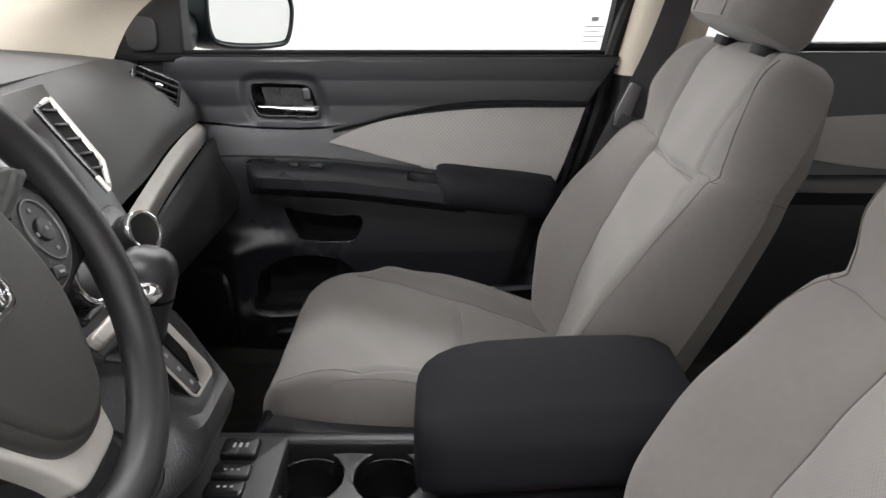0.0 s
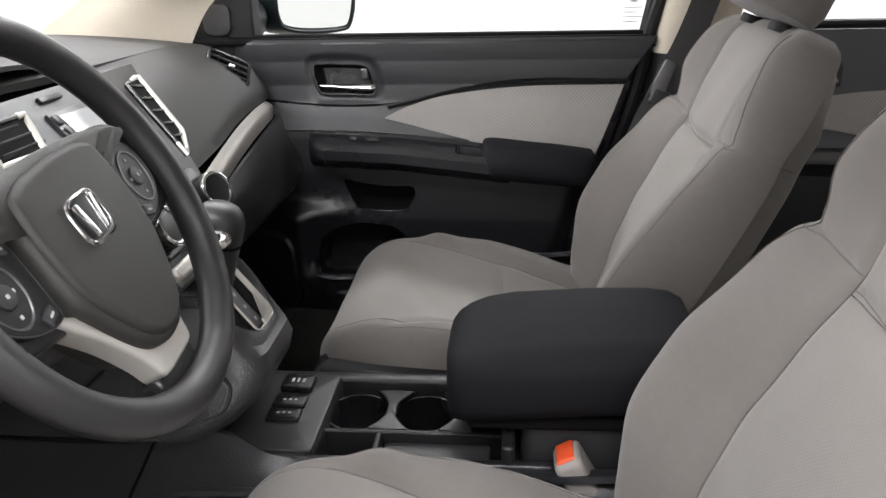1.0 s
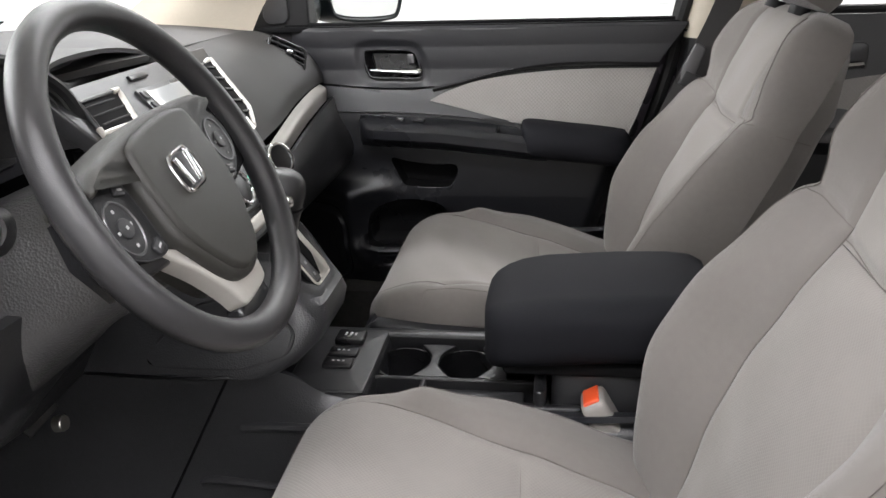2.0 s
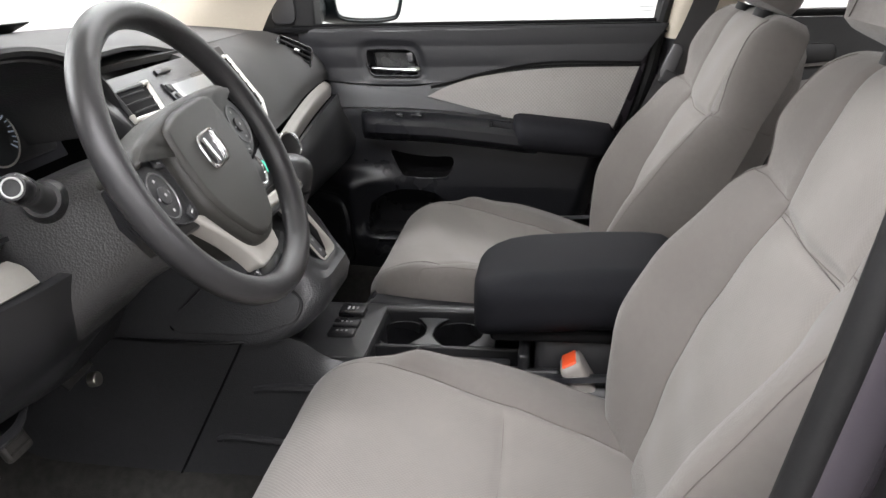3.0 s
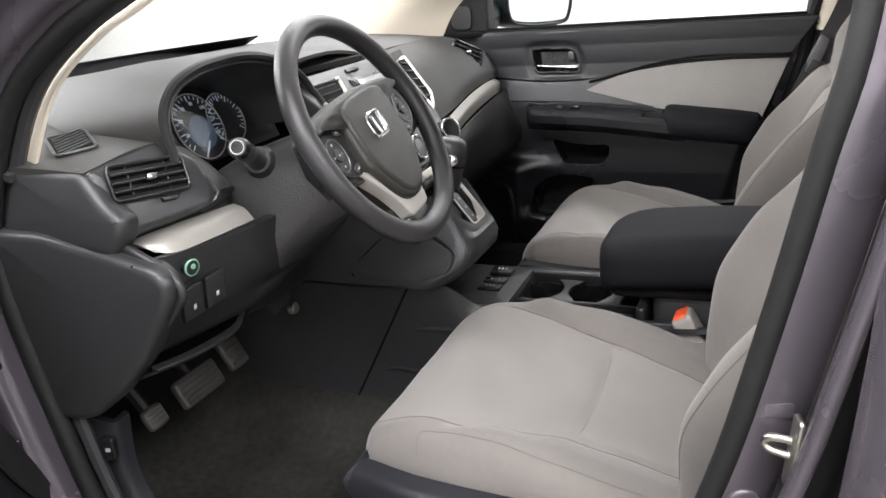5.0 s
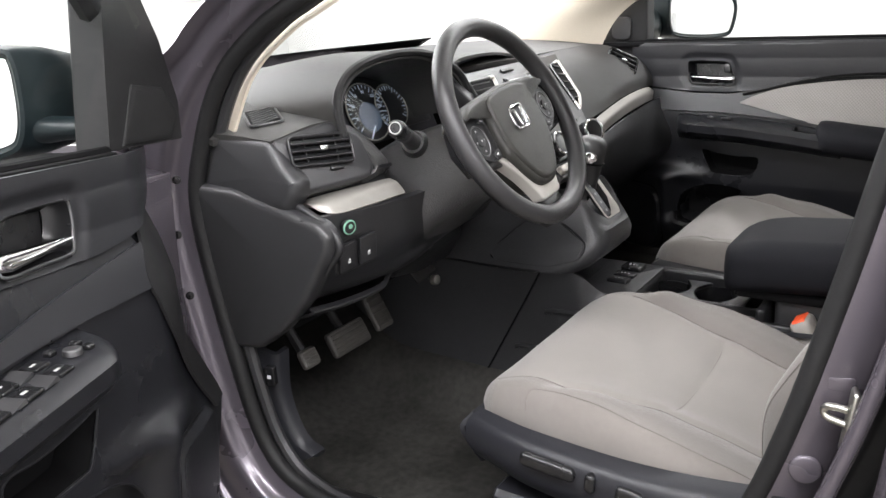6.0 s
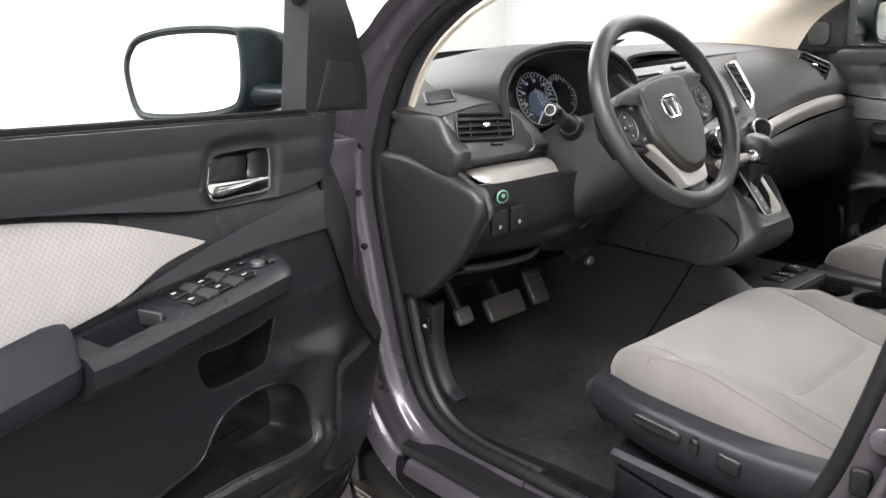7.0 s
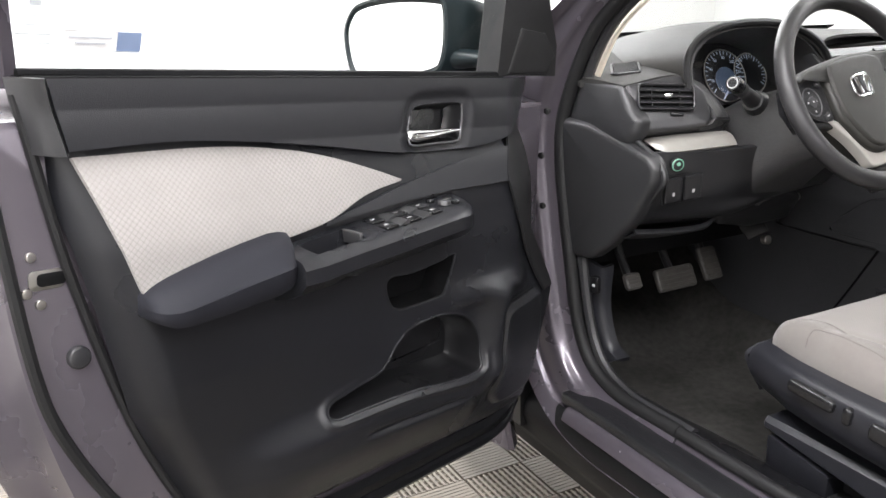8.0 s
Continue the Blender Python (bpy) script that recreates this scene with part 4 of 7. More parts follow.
    if driver:
        q = np.array([(0.136, 1.011), (0.104, 1.086), (0.036, 1.080), (0.004, 1.042), (0.028, 1.010)])
        P("sail_facet", loft([[g(u, w, z) for u, z in inset(q, k)] for w, k in ((0.072, 0.0), (0.0770, 0.002), (0.0790, 0.007), (0.0795, 0.012))]), RUBBER, None, "raised facet of the mirror cover")
    else:
        P("tweeter", apply(plate(rrect(0.055, 0.06, 0.016), 0.006, 0.003), frame_m(g(0.065, 0.078, 1.055), (1, 0, 0), (0, 0, 1)) @ np.diag((1, 1, s, 1.0))), PLASTIC_GREY, None, "small tweeter grille")
    # outside mirror: an outline with its rounder end away from the door
    oval = [(-0.100, 0.066), (-0.122, 0.052), (-0.126, 0.0), (-0.119, -0.036), (-0.098, -0.054), (-0.03, -0.065), (0.076, -0.068), (0.110, -0.052), (0.126, 0.006), (0.112, 0.042), (0.080, 0.060), (0.0, 0.069)]
    kx = 1.0 if driver else 0.94
    oval = np.array([(-s * -x * kx, z * (1.07 if driver else 1.0)) for x, z in curve(oval, 56, True)])
    rings = []
    for k3, dep, toward in ((0.010, 0.004, 0.0), (0.004, 0.010, 0.0), (-0.001, 0.008, 0.0), (-0.003, -0.004, 0.004), (-0.003, -0.035, 0.022), (0.004, -0.065, 0.036), (0.020, -0.090, 0.044), (0.040, -0.104, 0.046)):
        rings.append([(dep, x - s * toward, z) for x, z in inset(oval, k3)])
    mt = np.array(Matrix.Translation(g(0.15, -0.172, 1.064) if driver else g(0.20, -0.18, 1.072)) @ Matrix.Rotation(radians(3 if driver else -36), 4, "Z"))
    shellm = P("mirror_housing", apply(loft(rings), mt), DARKMIRROR, None, "dark glossy mirror housing")
    part("mirror_glass", apply(loft([[(0.0045, x, y) for x, y in inset(oval, 0.0095)], [(0.0065, x, y) for x, y in inset(oval, 0.011)]]), mt), MIRROR, shellm, "mirror reflecting the white booth", local=True)
    zc, ua, ku = (1.034, 0.035, 0.55) if driver else (1.05, 0.0, 1.0)
    P("mirror_arm", loft([[g(u0 + ua + ru * ku * math.cos(a), w, zc + rz * ku * math.sin(a)) for a in np.linspace(0, 2 * math.pi, 16, endpoint=False)] for w, u0, ru, rz in ((0.03, 0.075, 0.05, 0.026), (-0.02, 0.080, 0.048, 0.028), (-0.045, 0.085, 0.042, 0.034), (-0.07, 0.09, 0.032, 0.040), (-0.09, 0.095, 0.022, 0.042))]), DARKMIRROR, None, "mirror foot")
    return d


ML = Matrix.Translation((-0.656, -0.790, 0)) @ Matrix.Rotation(radians(-70), 4, "Z") @ Matrix.Translation((0, 0, 1.0)) @ Matrix.Rotation(radians(-4.6), 4, "Y") @ Matrix.Translation((0, 0, -0.995))
MR = Matrix.Translation((-0.60, 0.77, 0))
door_l = build_door("driver_door", ML, -1, True, "open driver door with grey cloth insert and chrome handle")
door_r = build_door("passenger_door", MR, 1, False, "closed passenger door with grey cloth insert and chrome handle")


# ---- dashboard ----
dash = thing("dashboard", "black soft-touch dashboard with silver trim strips", "dashboard")


def D(nm, geo, mat, lab="", parent=None):
    return part(nm, geo, mat, parent or dash, lab)


# top pad, from the windscreen to the crease
ys = (-0.69, -0.5, -0.3, -0.1, 0.1, 0.3, 0.52, 0.69)
rows = [[(-1.27 + 0.1 * abs(y), y, 1.02) for y in ys],
        [(-0.95 + 0.06 * abs(y), y, 1.055 - 0.03 * abs(y)) for y in ys],
        [(-0.75, y, 1.06 - 0.04 * abs(y)) for y in ys],
        [(x, y, z) for y, x, z in zip(ys, (-0.61, -0.58, -0.60, -0.585, -0.53, -0.53, -0.54, -0.55), (0.995, 1.015, 1.02, 1.03, 1.036, 1.034, 1.028, 1.005))]]
D("top_pad", sheet(surface(rows, 24, 40), 0.01, (0.6, 0, 0.8)), PAD, "soft black dash top")
D("core", weld(slab(-0.98, -0.66, -0.64, 0.66, 0.62, 1.0), slab(-0.655, -0.47, 0.06, 0.63, 0.66, 0.90)), DARK, "dark inside of the dashboard")
# passenger face
ys = (0.10, 0.22, 0.36, 0.52, 0.64, 0.705)
rows = [[(x, y, z) for y, x, z in zip(ys, (-0.54, -0.532, -0.533, -0.54, -0.548, -0.555), (1.036, 1.035, 1.033, 1.028, 1.012, 0.995))],
        [(x, y, z) for y, x, z in zip(ys, (-0.462, -0.453, -0.462, -0.472, -0.475, -0.49), (1.005, 1.003, 1.0, 0.996, 0.982, 0.97))],
        [(x, y, z) for y, x, z in zip(ys, (-0.408, -0.399, -0.41, -0.425, -0.437, -0.45), (0.93, 0.94, 0.95, 0.945, 0.935, 0.925))],
        [(x, y, z) for y, x, z in zip(ys, (-0.385, -0.384, -0.400, -0.418, -0.432, -0.448), (0.896, 0.909, 0.917, 0.916, 0.909, 0.899))]]
D("passenger_face", sheet(surface(rows, 24, 30), 0.01, (0.6, 0, 0.8)), PAD, "soft black passenger dash face")
ys = (0.085, 0.20, 0.34, 0.49, 0.615)
up = [(x, y, z) for y, x, z in zip(ys, (-0.365, -0.376, -0.393, -0.412, -0.430), (0.895, 0.908, 0.916, 0.916, 0.909))]
dn = [(x, y, z) for y, x, z in zip(ys, (-0.350, -0.362, -0.378, -0.398, -0.418), (0.862, 0.876, 0.883, 0.882, 0.876))]
md = [tuple((V3(a) + V3(b)) / 2 + V3((0.008, 0, 0.006))) for a, b in zip(up, dn)]
D("trim_strip_right", sheet(surface([up, md, dn], 10, 30), 0.006, (0.6, 0, 0.8)), SILVER_STRIP, "satin silver passenger trim strip")
ys = (0.06, 0.25, 0.45, 0.60, 0.70)
rows = [[(x, y, z) for y, x, z in zip(ys, (-0.352, -0.370, -0.393, -0.414, -0.430), (0.858, 0.872, 0.877, 0.875, 0.872))],
        [(x + 0.004, y, 0.835) for y, x in zip(ys, (-0.35, -0.362, -0.386, -0.408, -0.428))], [(-0.385, y, 0.76) for y in ys], [(-0.46, y, 0.68) for y in ys], [(-0.56, y, 0.62) for y in ys], [(-0.78, y, 0.58) for y in ys]]
D("glove_box", sheet(surface(rows, 20, 20), 0.01, (0.6, 0, 0.8)), PLASTIC, "black glove box and lower dash")
# end of the dash beside the open door
D("cheek", panel3([(-0.625, -0.672, 1.006), (-0.512, -0.682, 1.002), (-0.483, -0.684, 0.963), (-0.456, -0.683, 0.943), (-0.460, -0.683, 0.920), (-0.482, -0.686, 0.893), (-0.56, -0.698, 0.900), (-0.65, -0.698, 0.92)], 0.03, 0.016, (0.2, -1, 0.1)), PLASTIC_GREY,
  "charcoal cheek beside the vent")
D("end_panel", panel3([(-0.578, -0.700, 0.926), (-0.483, -0.692, 0.901), (-0.421, -0.690, 0.884), (-0.404, -0.690, 0.866), (-0.408, -0.688, 0.840), (-0.461, -0.690, 0.759), (-0.516, -0.692, 0.704), (-0.565, -0.698, 0.668), (-0.65, -0.705, 0.66), (-0.66, -0.705, 0.93)], 0.03, 0.013, (0, -1, 0)), PLASTIC_GREY,
  "charcoal dash end panel")
D("panel_edge", tube(curve([(-0.480, -0.668, 0.905), (-0.440, -0.668, 0.886), (-0.412, -0.667, 0.866), (-0.404, -0.666, 0.846), (-0.420, -0.664, 0.825), (-0.46, -0.664, 0.78)], 30), 0.006, 10), PLASTIC_GREY, "rounded edge of the lower panel")
# driver's vent housing
D("vent_housing", panel3([(-0.508, -0.674, 1.000), (-0.474, -0.670, 0.932), (-0.468, -0.656, 0.916), (-0.448, -0.597, 0.918), (-0.428, -0.550, 0.924), (-0.424, -0.540, 0.943), (-0.456, -0.536, 0.984), (-0.482, -0.572, 1.012)], 0.06, 0.009, (1, 0, 0)), PLASTIC_GREY,
  "charcoal vent housing")
rows = [[(-0.68, -0.685, 1.004), (-0.68, -0.60, 1.018), (-0.68, -0.50, 1.026)], [(-0.58, -0.68, 1.002), (-0.58, -0.60, 1.015), (-0.57, -0.535, 1.020)], [(-0.51, -0.672, 0.995), (-0.49, -0.60, 1.009), (-0.475, -0.55, 1.008)]]
D("side_top", sheet(surface(rows, 10, 12), 0.01, (0, 0, 1)), PAD, "soft black top beside the dials")
rows = [[(-0.445, -0.56, 0.915), (-0.432, -0.53, 0.935), (-0.46, -0.545, 0.98), (-0.475, -0.56, 1.005)], [(-0.46, -0.50, 0.90), (-0.45, -0.48, 0.925), (-0.47, -0.49, 0.96), (-0.49, -0.505, 0.985)],
        [(-0.50, -0.45, 0.89), (-0.50, -0.43, 0.915), (-0.52, -0.44, 0.94), (-0.54, -0.46, 0.96)]]
D("column_surround", sheet(surface(rows, 10, 10), 0.01, (1, 0, 0.3)), COLUMN_GREY, "grey panel beside the column")
r0 = [(-0.488, -0.650, 0.903), (-0.466, -0.600, 0.908), (-0.448, -0.555, 0.910), (-0.432, -0.505, 0.911)]
r1 = [(-0.470, -0.649, 0.899), (-0.445, -0.612, 0.903), (-0.428, -0.565, 0.904), (-0.415, -0.505, 0.905)]
r2 = [(-0.455, -0.642, 0.888), (-0.431, -0.629, 0.886), (-0.415, -0.580, 0.888), (-0.402, -0.505, 0.890)]
D("trim_strip_left", sheet(surface([r0, r1, r2], 12, 24), 0.006, (0.6, 0, 0.8)), SILVER_STRIP, "satin silver driver trim strip")
lo = [(-0.480, -0.668, 0.918), (-0.464, -0.600, 0.924), (-0.438, -0.548, 0.931), (-0.428, -0.500, 0.930)]
D("vent_skirt", sheet(surface([lo, shift(lo, (-0.014, 0.004, -0.008)), shift(r0, (-0.006, -0.004, 0.001)), shift(r0, (0.006, -0.004, -0.006))], 12, 20), 0.005, (0.8, 0, 0.3)), PLASTIC, "dark hollow under the vent housing")
ys = (-0.685, -0.62, -0.54, -0.46, -0.34, -0.22)
rows = [[(x, y, 0.886) for y, x in zip(ys, (-0.462, -0.436, -0.413, -0.404, -0.41, -0.415))],
        [(x, y, 0.83) for y, x in zip(ys, (-0.45, -0.438, -0.425, -0.415, -0.42, -0.42))],
        [(x, y, 0.79) for y, x in zip(ys, (-0.462, -0.450, -0.440, -0.435, -0.44, -0.45))],
        [(x, y, z) for y, x, z in zip(ys, (-0.50, -0.485, -0.47, -0.455, -0.47, -0.48), (0.760, 0.758, 0.756, 0.760, 0.775, 0.785))],
        [(-0.60, y, 0.735) for y in ys]]
D("lower_panel", sheet(surface(rows, 20, 24), 0.012, (0.6, 0, 0.8)), PLASTIC, "black lower dash panel")


hollow = [[(x, y, z) for y, x, z in zip((-0.672, -0.61, -0.53, -0.49), xx, zz_)] for xx, zz_ in
          (((-0.470, -0.458, -0.452, -0.462), (0.746, 0.741, 0.739, 0.748)), ((-0.462, -0.449, -0.444, -0.456), (0.741, 0.736, 0.734, 0.744)), ((-0.470, -0.458, -0.454, -0.466), (0.734, 0.728, 0.727, 0.736)), ((-0.52, -0.51, -0.51, -0.52), (0.716, 0.712, 0.712, 0.718)), ((-0.62, -0.62, -0.62, -0.62), (0.70, 0.70, 0.70, 0.70)))]
D("knee_tray", sheet(surface(hollow, 20, 20), 0.004, (0.6, 0, -0.6)), PLASTIC, "open tray lip under the switches")
D("column_flap", panel3([(-0.452, -0.462, 0.766), (-0.446, -0.33, 0.778), (-0.468, -0.245, 0.752), (-0.50, -0.25, 0.700), (-0.490, -0.36, 0.694), (-0.478, -0.468, 0.722)], 0.03, 0.010, (1, 0, 0)), PLASTIC, "black cover under the steering column")
D("flap_clip", rbox(0.050, 0.010, 0.008, 0.003, frame_m((-0.447, -0.375, 0.770), (0.02, 1, 0.25), (1, 0, 0))), PLASTIC_GREY, "grey clip of the column cover")


def vent(nm, o, xa, ya, w, h, slats, rim, edge_w=0.008, lab="black slatted air vent"):
    """An air vent: dark box, rim, slats and a thumb wheel."""
    m = frame_m(o, xa, ya)
    v = D(nm, plate(rrect(w, h, 0.008), 0.034, 0.001, m @ np.array(pose(0, 0, -0.0325))), DARK, lab)
    ring = np.concatenate([rrect(w, h, 0.008), np.full((20, 1), 0.006)], 1)
    part("vent_rim", apply(tube(ring, edge_w / 2, 8, True), m), rim, v)
    for i in range(slats):
        y = -h / 2 + h * (i + 0.5) / slats
        part("slat", apply(rbox(w * 0.95, 0.0032, 0.010, 0.0012, np.array(pose(0, y, 0.001, 40))), m), PLASTIC, v)
    for x in (-0.25, 0.25):
        part("vane", apply(rbox(0.002, h * 0.9, 0.004, 0.0006, np.array(pose(w * x, 0, 0.0012))), m), PLASTIC, v)
    part("thumb_wheel", apply(rbox(0.014, 0.008, 0.014, 0.003, np.array(pose(0, 0, 0.004))), m), CHROME, v, "small bright thumb wheel")
    return v


vent("air_vent", (-0.4715, -0.6115, 0.9730), (0.035, 0.08, -0.004), (-0.35, 0.0, 0.8), 0.098, 0.043, 4, PLASTIC_SMOOTH, 0.005)
vent("air_vent", (-0.462, 0.510, 0.983), (0.06, 0.055, -0.040), (-0.3, 0.3, 0.9), 0.080, 0.046, 4, PLASTIC_SMOOTH, 0.006)
D("vent_tab", rbox(0.022, 0.006, 0.008, 0.002, frame_m((-0.4555, -0.598, 0.9445), (0.035, 0.08, 0), (-0.35, 0.0, 0.8))), PLASTIC_SMOOTH, "small vent shutter tab")
# small demister grilles on the top
for o, xa, ya, w, h in (((-0.592, -0.602, 1.0128), (0.80, -0.60, -0.120), (0.60, 0.80, 0.080), 0.088, 0.050), ((-0.575, 0.565, 1.017), (0.86, -0.5, 0.0), (0.5, 0.86, -0.04), 0.070, 0.032)):
    m = frame_m(o, xa, ya)
    gr = D("demister_grille", plate(rrect(w, h, 0.006), 0.004, 0.001, m), DARK, "slatted demister grille")
    part("grille_rim", apply(tube(np.concatenate([rrect(w, h, 0.006), np.full((20, 1), 0.004)], 1), 0.0022, 6, True), m), PLASTIC_GREY, gr)
    for i in range(7):
        part("slat", apply(rbox(0.0035, h * 0.96, 0.003, 0.001, np.array(pose(-w * 0.40 + i * w * 0.133, 0, 0.0035, 0, 0, 30))), m), PLASTIC_GREY, gr)

# hood over the dials
rim = [(-0.458, -0.572, 0.985), (-0.468, -0.570, 1.035), (-0.474, -0.540, 1.068), (-0.475, -0.49, 1.086), (-0.478, -0.42, 1.092), (-0.478, -0.34, 1.088), (-0.476, -0.27, 1.068), (-0.468, -0.225, 1.035), (-0.455, -0.21, 0.985)]
mid = [(-0.56, -0.572, 0.99), (-0.60, -0.556, 1.034), (-0.63, -0.48, 1.080), (-0.64, -0.37, 1.09), (-0.63, -0.28, 1.08), (-0.60, -0.20, 1.05), (-0.56, -0.185, 1.0)]
back = [(-0.72, -0.560, 1.0), (-0.74, -0.545, 1.022), (-0.80, -0.46, 1.056), (-0.82, -0.37, 1.066), (-0.80, -0.28, 1.06), (-0.74, -0.21, 1.045), (-0.70, -0.18, 1.02)]
D("dial_hood", sheet(surface([rim, mid, back], 12, 40), 0.010, (0.6, 0, 0.8)), PAD, "soft black hood over the dials")
inn = [tuple(V3(p) + V3((-0.004, (-0.37 - p[1]) * 0.09, -0.010))) for p in rim]
inb = [(-0.60, -0.37 + (p[1] + 0.37) * 0.72, 0.96 + (p[2] - 0.985) * 0.85) for p in rim]
D("dial_cowl", sheet(surface([inn, inb], 6, 40), 0.004), COLUMN_GREY, "grey inner cowl round the dials")
D("hood_edge", tube(curve(rim, 40), 0.007, 8), RUBBER, "rounded hood edge")
# second, smaller hood by the middle
rim2 = [(-0.535, -0.15, 1.02), (-0.55, -0.12, 1.050), (-0.555, -0.04, 1.056), (-0.55, 0.05, 1.052), (-0.53, 0.125, 1.036)]
back2 = [(-0.78, -0.20, 1.04), (-0.78, -0.17, 1.05), (-0.78, -0.08, 1.058), (-0.78, 0.02, 1.058), (-0.76, 0.11, 1.05)]
D("display_hood", sheet(surface([rim2, back2], 8, 24), 0.006, (0.6, 0, 0.8)), PAD, "low hood over the middle display")
D("display_recess", plate([(-0.13, -0.022), (0.12, -0.022), (0.11, 0.02), (-0.12, 0.026)], 0.004, 0.001, frame_m((-0.59, -0.015, 1.022), (0, 1, 0), (-0.3, 0, 1))), DIAL, "dark multi-information display")

# dials
cl = thing("instrument_cluster", "dark dials with blue backlit speedometer", "instrument cluster", Matrix.Translation((-0.58, -0.38, 0.98)))
cm = frame_m((-0.585, -0.38, 0.99), (0, 1, 0), (-0.42, 0, 1))
part("face", plate([(-0.13, -0.06), (0.20, -0.06), (0.20, 0.03), (0.15, 0.072), (-0.05, 0.072), (-0.11, 0.040)], 0.003, 0.001, cm), DIAL, cl, "black dial face")


def dial(x, y, r, inner):
    m = cm @ np.array(pose(x, y, 0.004))
    dd = part("dial", plate(circle(r, 40), 0.003, 0.001, m), DIAL, cl, "round dial")
    part("dial_ring", apply(tube(np.concatenate([circle(r, 48), np.full((48, 1), 0.003)], 1), 0.0014, 6, True), m), SILVER, dd)
    for i in range(25):
        a = radians(220 - i * 260 / 24)
        ln = 0.010 if i % 3 == 0 else 0.006
        part("tick", apply(rbox(ln, 0.0014 if i % 3 else 0.002, 0.0008, 0.0002, np.array(pose((r - 0.003 - ln / 2) * math.cos(a), (r - 0.003 - ln / 2) * math.sin(a), 0.0032, 0, 0, math.degrees(a)))), m), DIAL_MARK, dd)
    if inner:
        part("centre_display", plate(circle(inner, 32), 0.002, 0.0005, m @ np.array(pose(0.0, -0.010, 0.003))), DIAL_BLUE, dd, "pale blue lit round display")
        part("needle", apply(rbox(0.03, 0.003, 0.002, 0.0008, np.array(pose(-0.012, -r * 0.72, 0.007, 0, 0, 225))), m), DIAL_MARK, dd)
    return m


def text(nm, s, m, size, mat, parent):
    c = bpy.data.curves.new(nm, "FONT")
    c.body, c.size, c.extrude, c.align_x, c.align_y = s, size, 0.0003, "CENTER", "CENTER"
    tmp = bpy.data.objects.new(nm, c)
    scene.collection.objects.link(tmp)
    me = bpy.data.meshes.new_from_object(tmp.evaluated_get(bpy.context.evaluated_depsgraph_get()))
    bpy.data.objects.remove(tmp)
    me.materials.clear()
    me.materials.append(mat)
    me.transform(Matrix(m.tolist()))
    ob = new(nm, me)
    ob.parent = parent
    if parent.type == "EMPTY":
        ob.matrix_parent_inverse = parent.matrix_basis.inverted()
    return ob


DM = dial(0.014, -0.004, 0.053, 0.027)
for i, num in enumerate(("20", "40", "60", "80", "100", "120", "140")):
    a = radians(194 - i * 37)
    text("number", num, DM @ np.array(pose(0.0365 * math.cos(a), 0.0365 * math.sin(a), 0.0036)), 0.0085, DIAL_MARK, cl)
dial(0.082, -0.004, 0.042, 0)
part("fuel_panel", plate(rrect(0.085, 0.118, 0.008), 0.003, 0.001, cm @ np.array(pose(0.142, 0.012, 0.004))), COLUMN_GREY, cl, "dark grey side display")
for dx, dy in ((0.0, 0.0), (0.006, 0.012)):
    part("warning_mark", rbox(0.014, 0.006, 0.001, 0.0004, cm @ np.array(pose(0.142 + dx, 0.03 + dy, 0.0075))), DIAL_MARK, cl)
part("clear_cover", sheet(np.array([[(-0.555 - dz * 0.30, y, 0.955 + dz) for y in np.linspace(-0.53, -0.22, 6)] for dz in np.linspace(0, 0.09, 4)]), 0.002), GLASS, cl).visible_shadow = False

# ---- middle of the dash ----
stack = thing("centre_stack", "dark centre stack with screen vents and climate knobs", "centre stack", Matrix.Translation((-0.45, -0.03, 0.9)))
sm = frame_m((-0.46, 0, 1.01), (0, 1, 0), (-1, 0, 1))


def S(nm, geo, mat, lab="", parent=None):
    return part(nm, geo, mat, parent or stack, lab)


r2 = math.sqrt(2)
sk = lambda y, z: (y, (z - 1.01) * r2)
S("panel", plate([sk(-0.245, 1.035), sk(-0.235, 0.985), sk(-0.20, 0.90), sk(-0.17, 0.845), sk(0.0, 0.845), sk(0.052, 0.885), sk(0.12, 0.955), sk(0.19, 1.036)][::-1], 0.02, 0.004, sm @ np.array(pose(0, 0, -0.02))), PLASTIC_GREY,
  "charcoal stack panel")
quad = [sk(-0.207, 1.018), sk(-0.12, 1.018), sk(-0.148, 0.984), sk(-0.222, 0.986)]
v = S("air_vent", plate(quad[::-1], 0.004, 0.001, sm), DARK, "slatted middle air vent")
ring = np.concatenate([np.array([np.array(quad[i]) + (np.array(quad[(i + 1) % 4]) - np.array(quad[i])) * j / 6 for i in range(4) for j in range(6)]), np.full((24, 1), 0.004)], 1)
S("vent_rim", apply(tube(ring[5:20], 0.0042, 8), sm), SILVER, "bright vent rim", v)
S("vent_rim", apply(tube(np.concatenate([ring[19:], ring[:6]]), 0.0030, 8), sm), PLASTIC_SMOOTH, "black vent rim", v)
for i in range(3):
    S("slat", apply(rbox(0.076, 0.0025, 0.005, 0.001, np.array(pose(-0.174 + (1 - i) * 0.006, (1.001 - 1.01) * r2 + (i - 1) * 0.013, 0.001, -40))), sm), RUBBER, "", v)
scr = [sk(-0.088, 1.012), sk(0.052, 1.012), sk(0.072, 0.985), sk(0.03, 0.932), sk(-0.075, 0.93), sk(-0.098, 0.96)]
S("screen_frame", plate(scr[::-1], 0.004, 0.001, sm), PLASTIC_SMOOTH, "black screen surround")
S("screen", plate(inset(np.array(scr[::-1]) + (0.008, 0), 0.010), 0.006, 0.001, sm), SCREEN, "grey blank touch screen")
